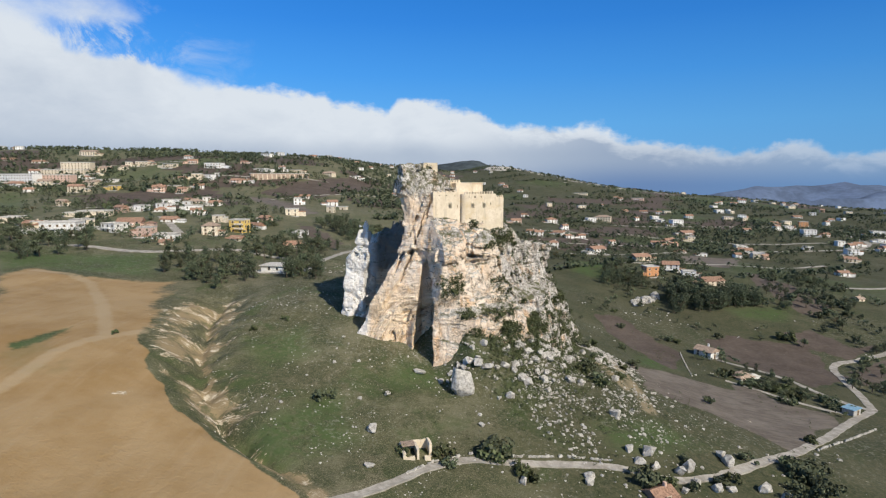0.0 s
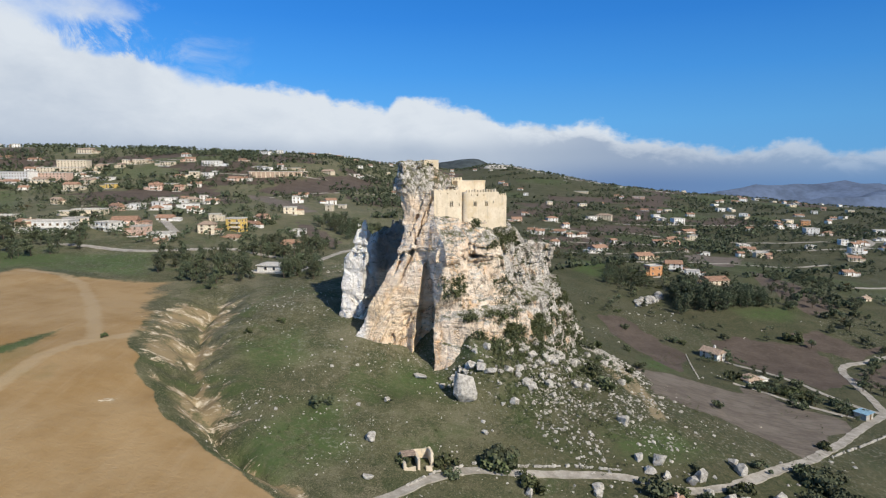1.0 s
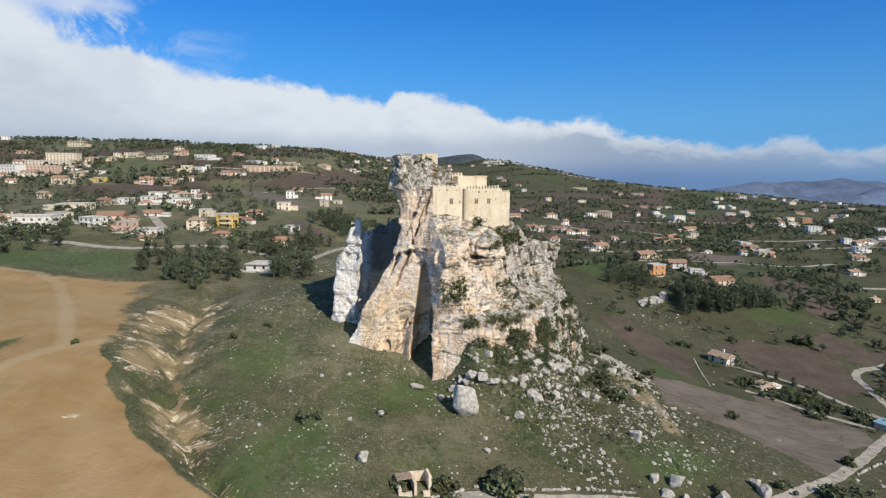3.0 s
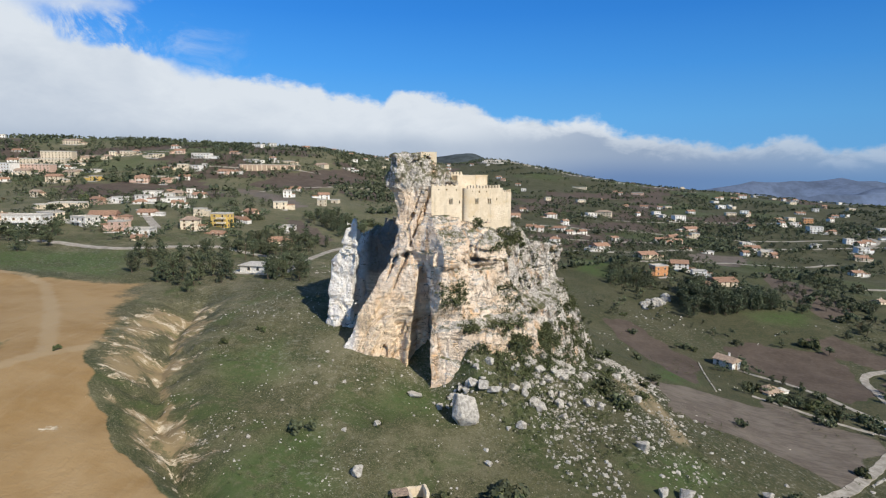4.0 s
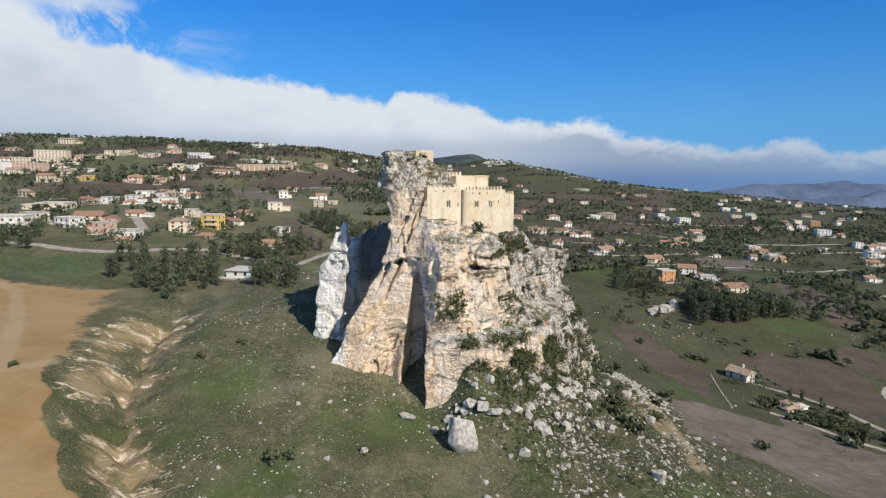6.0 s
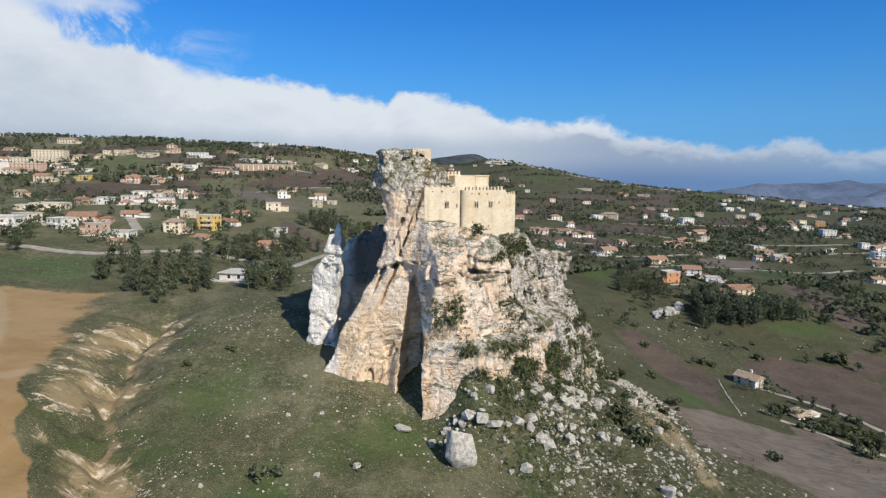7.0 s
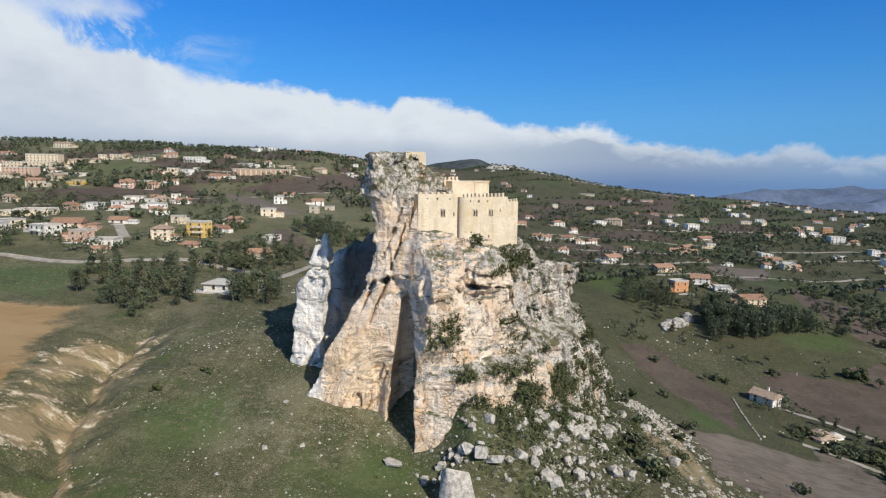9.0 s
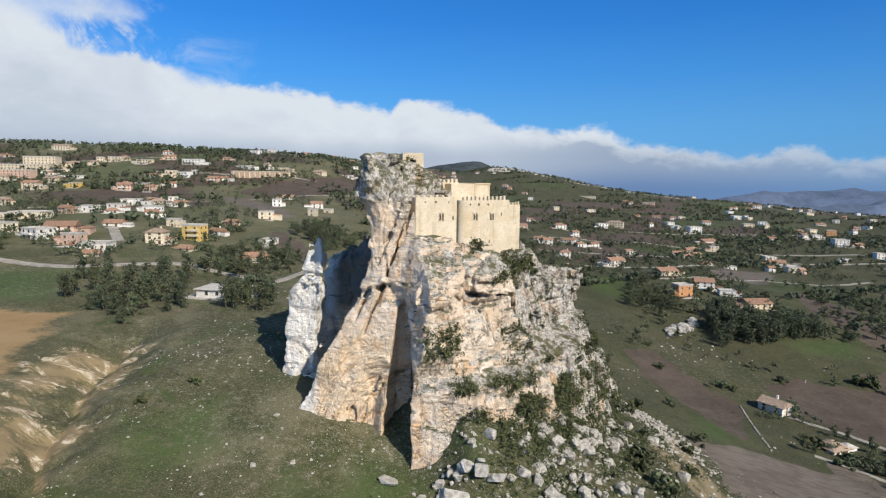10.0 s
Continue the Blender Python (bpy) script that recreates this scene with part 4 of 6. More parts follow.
def pierced(x0, x1, z0, z1, thick, holes):
    """A wall in the plane y = 0 that is thick behind it, with openings (x0, x1, z0, z1) right through."""
    xs = sorted({x0, x1, *(h[0] for h in holes), *(h[1] for h in holes)})
    zs = sorted({z0, z1, *(h[2] for h in holes), *(h[3] for h in holes)})

    def solid(i, k):
        if not (0 <= i < len(xs) - 1 and 0 <= k < len(zs) - 1):
            return False
        cx, cz = (xs[i] + xs[i + 1]) / 2, (zs[k] + zs[k + 1]) / 2
        return not any(h[0] < cx < h[1] and h[2] < cz < h[3] for h in holes)

    bm = bmesh.new()
    made = {}

    def at(x, y, z):
        key = (round(x, 3), round(y, 3), round(z, 3))
        if key not in made:
            made[key] = bm.verts.new(key)
        return made[key]

    for i in range(len(xs) - 1):
        for k in range(len(zs) - 1):
            if not solid(i, k):
                continue
            a, b, c, d = xs[i], xs[i + 1], zs[k], zs[k + 1]
            bm.faces.new((at(a, 0, c), at(b, 0, c), at(b, 0, d), at(a, 0, d)))
            bm.faces.new((at(a, thick, c), at(a, thick, d), at(b, thick, d), at(b, thick, c)))
            if not solid(i - 1, k):
                bm.faces.new((at(a, 0, c), at(a, 0, d), at(a, thick, d), at(a, thick, c)))
            if not solid(i + 1, k):
                bm.faces.new((at(b, 0, c), at(b, thick, c), at(b, thick, d), at(b, 0, d)))
            if not solid(i, k - 1):
                bm.faces.new((at(a, 0, c), at(a, thick, c), at(b, thick, c), at(b, 0, c)))
            if not solid(i, k + 1):
                bm.faces.new((at(a, 0, d), at(b, 0, d), at(b, thick, d), at(a, thick, d)))
    return bm


AX, AY = crag_world(0.0, -13.4)
FRONT = pose(AX, AY, 0, 0, 0, math.degrees(math.atan2(0.6, 0.8)))   # x along the front, y inwards, z from the valley


def lancet_pair(parent, x, z, y, wide=1.25, high=1.75):
    """Two pointed lights under a stone frame, round an opening of that size."""
    frame_bm = bmesh.new()
    w, h, t = wide / 2, high / 2, 0.16
    for a, b, c, d in ((-w - t, -w, -h - t, h + t), (w, w + t, -h - t, h + t), (-w, w, -h - t, -h), (-w, w, h, h + t), (-0.09, 0.09, -h, h)):
        box(frame_bm, x + a, x + b, y - 0.10, y + 0.22, z + c, z + d)
    ob = part("window", frame_bm, TRIM, parent, "twin-light stone window")
    for side in (-1, 1):
        for edge in (-1, 1):
            bm = bmesh.new()
            cx = x + side * (w + 0.09) / 2
            a, b = cx + edge * (w - 0.09) / 2, cx
            tri = [(a, z + h), (a, z + h - 0.55), (b, z + h)]
            if edge > 0:
                tri = tri[::-1]
            lo = [bm.verts.new((p, y - 0.02, q)) for p, q in tri]
            hi = [bm.verts.new((p, y + 0.18, q)) for p, q in tri]
            bm.faces.new(lo), bm.faces.new(hi[::-1])
            for k in range(3):
                bm.faces.new((lo[k], hi[k], hi[(k + 1) % 3], lo[(k + 1) % 3]))
            part("arch", bm, TRIM, ob)
    return ob


def rounded_left(bm_x0, bm_x1, y0, y1, z0, z1, radius, steps=6):
    """A block whose near left upright edge is round."""
    ring = [(bm_x1, y0), (bm_x1, y1), (bm_x0, y1)]
    for k in range(steps + 1):
        a = math.pi + (math.pi / 2) * k / steps
        ring.append((bm_x0 + radius + radius * math.cos(a), y0 + radius + radius * math.sin(a)))
    bm = bmesh.new()
    low, high = [bm.verts.new((p, q, z0)) for p, q in ring], [bm.verts.new((p, q, z1)) for p, q in ring]
    bm.faces.new(low[::-1]), bm.faces.new(high)
    for k in range(len(ring)):
        j = (k + 1) % len(ring)
        bm.faces.new((low[k], low[j], high[j], high[k]))
    bmesh.ops.recalc_face_normals(bm, faces=bm.faces[:])
    return bm


def merlons(parent, x0, x1, y, z, wide=0.8, gap=0.62, high=0.85, thick=0.6):
    shared, x = None, x0
    while x + wide < x1 + 0.01:
        if shared is None:
            bm = bmesh.new()
            box(bm, 0, wide, 0, thick, -0.05, high)
            # swallow-tailed top
            bmesh.ops.bevel(bm, geom=bm.edges[:], offset=0.07, segments=1, affect="EDGES")
            shared = bpy.data.meshes.new("merlon")
            bm.to_mesh(shared), bm.free()
            shared.materials.append(CASTLE)
        ob = part("merlon", shared, None, parent)
        ob.location = (x + random.uniform(-0.05, 0.05), y, z)
        ob.scale = (random.uniform(0.85, 1.08), 1, random.uniform(0.75, 1.1))
        x += wide + gap


def build_castle():
    castle = empty("castle", FRONT, "honey-coloured medieval castle with battlements on the crag's top", "castle")
    w1, w2 = (9.2, 10.4, 80.1, 81.9), [(18.1, 19.3, 80.0, 81.8), (23.1, 24.3, 79.9, 81.7)]
    slits = [(20.3, 20.75, 74.4, 75.3), (22.9, 23.3, 74.6, 75.3), (12.9, 13.25, 80.2, 81.1), (26.6, 26.9, 80.9, 81.6)]
    part("curtain_wall", pierced(2.9, 14.1, 70, 85.4, 1.6, [w1, slits[2], (5.2, 5.6, 84.2, 84.5), (8.0, 8.5, 84.1, 84.5), (11.7, 12.0, 84.0, 84.4)]), CASTLE, castle)
    lancet_pair(castle, 9.8, 81.0, 0.0)
    main = pierced(16.2, 29.2, 68, 84.6, 1.8, [*w2, slits[0], slits[1], slits[3], (17.0, 17.4, 83.5, 83.9), (19.4, 20.0, 83.3, 83.9), (22.3, 22.7, 83.4, 83.8)])
    bmesh.ops.translate(main, verts=main.verts, vec=(0, -1.1, 0))
    part("main_wall", main, CASTLE, castle)
    part("corner_tower", rounded_left(14.6, 16.25, -1.1, 3.2, 66, 84.62, 1.45), CASTLE, castle, "rounded corner of the main wall")
    for x, z in ((18.7, 80.9), (23.7, 80.8)):
        lancet_pair(castle, x, z, -1.1)
    part("end_wall", block(29.15, 33.2, -0.75, 1.2, 66, 83.35, 0.06), CASTLE, castle)
    part("side_wall", block(32.0, 33.25, 1.2, 16, 66, 83.3, 0.06), CASTLE, castle)
    part("back_wall", block(3.5, 33.0, 15, 16.4, 68, 83.0, 0.06), CASTLE, castle)
    # unseen slab added to keep daylight out, so the window openings stay dark
    part("terrace", block(4.4, 32.0, 0.7, 15, 81.5, 82.6), CASTLE, castle, "unseen slab closing the castle's inside")
    merlons(castle, 3.1, 13.9, 0.0, 85.4, 0.7, 1.0, 0.42)
    merlons(castle, 15.2, 29.0, -1.05, 84.6, 0.62, 0.60, 0.95)
    merlons(castle, 29.6, 33.1, -0.7, 83.35, 0.5, 0.45, 0.7)
    # inner buildings that rise over the front
    part("hall", block(18.6, 25.9, 8.0, 15.2, 80, 88.3, 0.08), CASTLE, castle)
    part("annex", block(26.15, 31.2, 8.3, 14.6, 80, 88.1, 0.08), CASTLE, castle)
    part("annex_parapet", block(26.0, 31.35, 8.1, 14.8, 88.1, 88.45, 0.05), CASTLE, castle)
    part("gate_wall", block(15.6, 22.9, 10.6, 11.6, 80, 88.6, 0.05), CASTLE, castle)
    merlons(castle, 15.8, 22.9, 10.6, 88.6, 0.7, 0.5, 0.8)
    return castle


def build_watch_tower():
    x, y = crag_world(6.6, -19.6)
    tower = empty("watch_tower", pose(x, y, 0, 0, 0, 14), "small ruined stone lookout tower on the crag's crown", "tower")
    arch = [(-0.75, 0.65, 91.9, 93.9)]
    for name, m in (("front_wall", pose(-0.2, 0, 0)), ("right_wall", pose(2.2, 0.0, 0, 0, 0, 90)), ("back_wall", pose(-0.2, 5.0, 0))):
        wide = (-2.4, 2.4) if name != "right_wall" else (0.02, 5.0)
        hole = arch if name == "front_wall" else [(2.0, 2.8, 91.6, 93.2)] if name == "right_wall" else []
        bm = pierced(wide[0], wide[1], 87, 95.1, 0.6, hole)
        bmesh.ops.transform(bm, matrix=m, verts=bm.verts)
        part(name, bm, CASTLE, tower)
    bm = block(-2.62, -2.0, 0.6, 5.0, 87, 95.0, 0.05)
    part("left_wall", bm, CASTLE, tower)
    part("broken_wall", block(-5.6, -2.65, 2.2, 2.9, 87, 94.3, 0.15), CASTLE, tower, "broken stump of wall")
    part("roof", block(-2.1, 1.6, 0.6, 4.8, 94.2, 94.5), CASTLE, tower)
    return tower


build_castle()
build_watch_tower()


# ---- plants, stones ----
def leaf_cloud(rng, blobs, per, size, flat=0.8):
    """Many small bent leaves on lumps; blobs are rows of x, y, z, radius."""
    pts, tris = [], []
    for bx, by, bz, r in blobs:
        d = rng.normal(size=(per, 3))
        d /= np.linalg.norm(d, axis=1)[:, None]
        c = np.array([bx, by, bz]) + d * r * rng.uniform(0.55, 1.08, (per, 1)) * np.array([1, 1, flat])
        u = rng.normal(size=(per, 3))
        u -= 0.6 * (u * d).sum(1)[:, None] * d
        u /= np.linalg.norm(u, axis=1)[:, None]
        v = np.cross(d + 0.5 * rng.normal(size=(per, 3)), u)
        v /= np.linalg.norm(v, axis=1)[:, None] + 1e-6
        k = size * rng.uniform(0.6, 1.3, (per, 1))
        n0 = sum(len(p) for p in pts)
        quad = np.stack([c - u * k, c + v * k * 0.8, c + u * k, c - v * k * 0.7], 1).reshape(-1, 3)
        pts.append(quad)
        tris.append(n0 + np.arange(per * 4).reshape(-1, 4))
    return np.concatenate(pts), np.concatenate(tris)


def trunk_mesh(rng, high, thick, limbs):
    bm = bmesh.new()

    def limb(a, b, ra, rb):
        a, b = Vector(a), Vector(b)
        turn = (b - a).to_track_quat("Z", "Y").to_matrix()
        rings = []
        for t, r in ((0, ra), (0.5, (ra + rb) * 0.52), (1, rb)):
            mid = a.lerp(b, t) + Vector(rng.uniform(-0.06, 0.06, 3)) * (b - a).length * (t == 0.5)
            rings.append([bm.verts.new(mid + turn @ Vector((r * math.cos(q), r * math.sin(q), 0))) for q in np.arange(6) * math.pi / 3])
        for lo, hi in zip(rings, rings[1:]):
            for k in range(6):
                bm.faces.new((lo[k], lo[(k + 1) % 6], hi[(k + 1) % 6], hi[k]))

    fork = high * 0.45
    limb((0, 0, -0.4), (0, 0, fork), thick, thick * 0.7)
    for k in range(limbs):
        q = 2 * math.pi * (k + rng.uniform(0, 0.6)) / limbs
        reach = high * rng.uniform(0.16, 0.28)
        limb((0, 0, fork * 0.93), (reach * math.cos(q), reach * math.sin(q), high * rng.uniform(0.68, 0.85)), thick * 0.6, thick * 0.2)
    mesh = bpy.data.meshes.new("trunk")
    bm.to_mesh(mesh), bm.free()
    mesh.materials.append(BARK)
    return mesh


def crown_mesh(rng, shape, leaves, per=85):
    """shape: tree, pine, cypress, bush; about a metre high, scaled when planted."""
    per = {"tall": 34, "tree": 50, "bush": 42, "cypress": 50}[shape]
    if shape == "tree":
        blobs = [(rng.normal(0, 0.20), rng.normal(0, 0.20), rng.uniform(0.45, 0.92), rng.uniform(0.13, 0.22)) for _ in range(13)]
        size = 0.040
    elif shape == "tall":
        blobs = [(rng.normal(0, 0.12), rng.normal(0, 0.12), 0.14 + 0.82 * (k + rng.rand()) / 22, rng.uniform(0.10, 0.17)) for k in range(22)]
        size = 0.032
    elif shape == "cypress":
        blobs = [(rng.normal(0, 0.02), rng.normal(0, 0.02), t, 0.13 * math.sin(math.pi * min(0.97, 0.2 + 0.8 * t)) + 0.03) for t in np.linspace(0.12, 0.95, 11)]
        size = 0.03
    else:
        blobs = [(rng.normal(0, 0.32), rng.normal(0, 0.32), rng.uniform(0.12, 0.62), rng.uniform(0.18, 0.34)) for _ in range(9)]
        size = 0.11
    pts, quads = leaf_cloud(rng, blobs, per, size)
    mesh = sheet("crown", pts, quads)
    mesh.materials.append(leaves)
    return mesh


RNG = np.random.RandomState(11)
KINDS = {}
for kind, shape, leaves, trunk_high, how_many in (
    ("eucalyptus", "tall", OLIVE, 0.8, 4), ("olive_tree", "tree", OLIVE, 0.75, 4), ("pine_tree", "tall", PINE, 0.8, 3), ("cypress", "cypress", PINE, 0.5, 2),
    ("brown_tree", "tree", BROWN, 0.8, 2), ("shrub", "bush", SCRUB, 0.4, 5), ("dark_shrub", "bush", OLIVE, 0.4, 3)):
    KINDS[kind] = [(crown_mesh(RNG, shape, leaves), trunk_mesh(RNG, trunk_high, 0.035, 4)) for _ in range(how_many)]

PLANT_LABELS = {
    "eucalyptus": ("grey-green eucalyptus tree in a small wood", "tree"), "olive_tree": ("rounded dull green tree among the fields", "tree"),
    "pine_tree": ("dark green pine standing among fields and houses", "tree"), "cypress": ("slim dark green cypress near houses", "tree"),
    "brown_tree": ("tree with brownish thinning autumn leaves", "tree"), "shrub": ("low olive-green shrub growing on open ground", "shrub"),
    "dark_shrub": ("dense dark green bush on the slope", "bush"),
}


def plant(kind, x, y, high, z=None, wide=1.0, group="", sink=0.03):
    crown, trunk = KINDS[kind][RNG.randint(len(KINDS[kind]))]
    z = float(ground_z(x, y)) if z is None else z
    m = Matrix.Translation((x, y, z - sink * high)) @ Matrix.Rotation(RNG.uniform(0, 6.28), 4, "Z") @ Matrix.Diagonal((high * wide, high * wide, high, 1))
    label, category = PLANT_LABELS[kind]
    name = {"brown_tree": "tree", "dark_shrub": "bush"}.get(kind, kind)
    thing = empty(name, m, label, category, group)
    part("crown", crown, None, thing)
    part("trunk", trunk, None, thing)
    return thing


def scatter(ring, count, kinds, low, high, group, gap=0.0, wide=1.0):
    ring_np = np.array(ring, float)
    (x0, y0), (x1, y1) = ring_np.min(0), ring_np.max(0)
    done, tries = [], 0
    while len(done) < count and tries < count * 60:
        tries += 1
        x, y = RNG.uniform(x0, x1), RNG.uniform(y0, y1)
        if inside(np.array([x]), np.array([y]), ring)[0] < 0 or any(math.hypot(x - a, y - b) < gap for a, b in done):
            continue
        done.append((x, y))
        plant(kinds[RNG.randint(len(kinds))], x, y, RNG.uniform(low, high), group=group, wide=wide)


# woods
scatter([(-124, 247), (-140, 292), (-104, 306), (-82, 252), (-90, 226)], 34, ["eucalyptus", "pine_tree", "pine_tree"], 6, 11, "eucalyptus wood", 4.0, 1.0)
scatter([(-68, 246), (-74, 272), (-60, 276), (-50, 244), (-57, 236)], 17, ["pine_tree", "eucalyptus"], 7, 10, "trees by the car park", 2.5)
scatter([(137, 352), (153, 388), (176, 372), (164, 340), (139, 337)], 40, ["pine_tree"], 8, 13, "dark wood below the hamlet", 2.6)
scatter([(166, 345), (177, 368), (210, 376), (200, 356)], 34, ["pine_tree"], 8, 12, "dark wood below the hamlet", 2.6)
scatter([(170, 235), (212, 280), (200, 240), (178, 220)], 20, ["olive_tree", "dark_shrub"], 3, 6, "trees by the road", 2.5)
scatter([(122, 250), (145, 232), (158, 208), (146, 200), (136, 222), (120, 240)], 32, ["dark_shrub", "olive_tree", "shrub"], 2.2, 4.5, "hedge by the lane", 1.8)
scatter([(-84, 300), (-60, 340), (-80, 372), (-112, 345), (-104, 310)], 48, ["olive_tree", "pine_tree"], 4, 8, "trees round the houses", 3.5)
scatter([(-62, 372), (-100, 440), (-82, 470), (-44, 400)], 50, ["pine_tree", "olive_tree"], 5, 9, "trees round the houses", 3.2)
scatter([(100, 395), (125, 430), (150, 400), (140, 385)], 20, ["olive_tree", "pine_tree"], 5, 9, "trees round the hamlet", 3.2)
scatter([(-180, 292), (-200, 330), (-260, 320), (-230, 262), (-190, 262)], 40, ["olive_tree", "pine_tree"], 5, 9, "trees by the field", 4)
scatter([(205, 350), (262, 470), (300, 480), (262, 345)], 44, ["pine_tree", "olive_tree", "dark_shrub"], 4, 8, "hedgerow trees", 4)
scatter([(80, 128), (104, 152), (98, 134), (90, 128)], 9, ["dark_shrub"], 2.5, 4.5, "bushes by the road", 1.8)
# lone bushes on the slopes
for x, y, high, kind in ((-32, 145, 3.6, "dark_shrub"), (0, 127, 3.6, "shrub"), (11, 129.5, 5.2, "dark_shrub"), (14, 130, 5.4, "dark_shrub"), (12.5, 129, 4.8, "shrub"), (51, 178, 3.6, "shrub"), (47, 186, 3.6, "shrub"),
                         (48, 128, 4.2, "dark_shrub"), (92, 193, 3.0, "dark_shrub"), (114, 170, 3.2, "shrub"), (20, 123, 3.2, "shrub"), (96, 146, 3.5, "dark_shrub"), (130, 241, 4, "olive_tree"),
                         (61, 190, 2.6, "shrub"), (66, 205, 3.0, "shrub"), (56, 206, 3.2, "dark_shrub"), (231, 326, 7, "olive_tree"), (-15, 152, 1.8, "shrub"), (-53, 190, 2.0, "shrub"), (-61, 181, 2.2, "shrub"),
                         (-9, 126, 2.4, "shrub"), (2, 124, 2.6, "dark_shrub"), (-95, 163, 1.6, "shrub")):
    plant(kind, x, y, high, group="bushes on the slope")
# trees and bushes along the lane, on the slope beside it and at the road fork
for x, y, high, kind in ((116.5, 236, 4.2, "olive_tree"), (119, 235, 3.6, "pine_tree"), (137, 252, 3.8, "olive_tree"), (140, 250, 4.4, "pine_tree"), (127, 229, 4.0, "dark_shrub"), (131, 228, 4.6, "olive_tree"),
                         (130, 214, 4.4, "pine_tree"), (132, 210, 4.0, "dark_shrub"), (141, 240, 4.2, "olive_tree"), (141, 219, 4.5, "pine_tree"), (122.5, 228, 3.0, "dark_shrub"), (131, 223.5, 3.6, "olive_tree"),
                         (145, 246, 3.8, "pine_tree"), (148, 238, 3.4, "dark_shrub"), (136, 231, 3.4, "olive_tree"), (52, 220, 3.6, "dark_shrub"), (57, 224, 3.2, "dark_shrub"), (62, 232, 3.4, "shrub"), (50.3, 191, 4.4, "dark_shrub"),
                         (51.2, 179.6, 4.6, "dark_shrub"), (80.6, 252, 3.4, "dark_shrub"), (73.4, 216.5, 3.2, "dark_shrub"), (96, 302, 3.4, "dark_shrub"), (113, 291, 3.2, "olive_tree"), (118, 292, 3.6, "dark_shrub"), (121, 290.6, 3.0, "shrub"),
                         (93, 148, 4.2, "dark_shrub"), (94.5, 145, 5.0, "dark_shrub"), (95.5, 141.5, 5.4, "dark_shrub"), (96, 138, 4.6, "dark_shrub"), (48, 129.5, 4.4, "dark_shrub"), (50.5, 128.5, 3.8, "dark_shrub"), (53, 129, 3.4, "shrub"),
                         (17.5, 125, 3.4, "shrub"), (81.5, 148, 2.8, "dark_shrub"), (62.5, 140, 2.6, "dark_shrub"), (68, 134, 3.2, "dark_shrub"), (72, 136, 3.0, "shrub"), (59, 129.5, 3.0, "dark_shrub")):
    plant(kind, x, y, high, group="bushes by the lanes")
# the middle distance: gardens, groves and hedges
def grove(name, spots, leaves, label, quads=90, low=None, category="trees"):
    """Many trees joined: rows of x, y, height."""
    rng = np.random.RandomState(len(spots))
    spots = np.array(spots)
    x, y, high = spots.T
    z = ground_z(x, y) if low is None else np.array(low)
    pts = []
    lumps = rng.normal(size=(len(x), 7, 3)) * np.array([0.22, 0.22, 0.17])
    for k in range(quads):
        d = rng.normal(size=(len(x), 3))
        d /= np.linalg.norm(d, axis=1)[:, None]
        c = np.stack([x, y, z + high * 0.52], -1) + (lumps[:, k % 7] + d * 0.20 * rng.uniform(0.6, 1.05, (len(x), 1))) * high[:, None]
        u = rng.normal(size=(len(x), 3))
        u -= 0.6 * (u * d).sum(1)[:, None] * d
        u /= np.linalg.norm(u, axis=1)[:, None]
        v = np.cross(d, u)
        size = (high * rng.uniform(0.06, 0.11, len(x)))[:, None]
        pts.append(np.stack([c - u * size, c + v * size, c + u * size, c - v * size], 1).reshape(-1, 3))
    mesh = sheet(name, np.concatenate(pts), np.arange(4 * len(x) * quads).reshape(-1, 4))
    mesh.materials.append(leaves)
    tagged(new(name, mesh), label, category, kind="stuff")


def patchy(x, y, seed):
    return float(fuzz(np.array([x / 48.0]), np.array([y / 48.0]), np.array([seed]))[0])


def open_ground(x, y):
    """True where no ploughed land lies."""
    return field_masks(x, y)["tilled"] < 0.8


single, dark, light = 0, [], []
many = 16000
ty = 290 + 640 * RNG.uniform(0, 1, many) ** 0.9
tx = RNG.uniform(-0.80, 0.82, many) * ty
fit_for = open_ground(tx, ty) & (fuzz(tx / 48, ty / 48, 0 * tx + 4.0) > RNG.uniform(-0.30, 0.60, many))
fit_for &= ~((tx > -140) & (tx < -40) & (ty < 310)) & ~((np.abs(tx - 165) < 34) & (np.abs(ty - 358) < 22))
for x, y in zip(tx[fit_for][:3900], ty[fit_for][:3900]):
    high = RNG.uniform(2.2, 6.5)
    if y < 480 and single < 300:
        plant(("olive_tree", "pine_tree", "dark_shrub", "brown_tree", "cypress", "shrub")[RNG.choice(6, p=[0.32, 0.24, 0.18, 0.08, 0.05, 0.13])], x, y, high, group="trees between the houses")
        single += 1
    else:
        (dark if RNG.rand() < 0.62 else light).append((x, y, high))
grove("pine_groves", dark, PINE, "dark green trees between houses and fields", 46)
grove("olive_groves", light, OLIVE, "grey-green olive trees between houses and fields", 46)


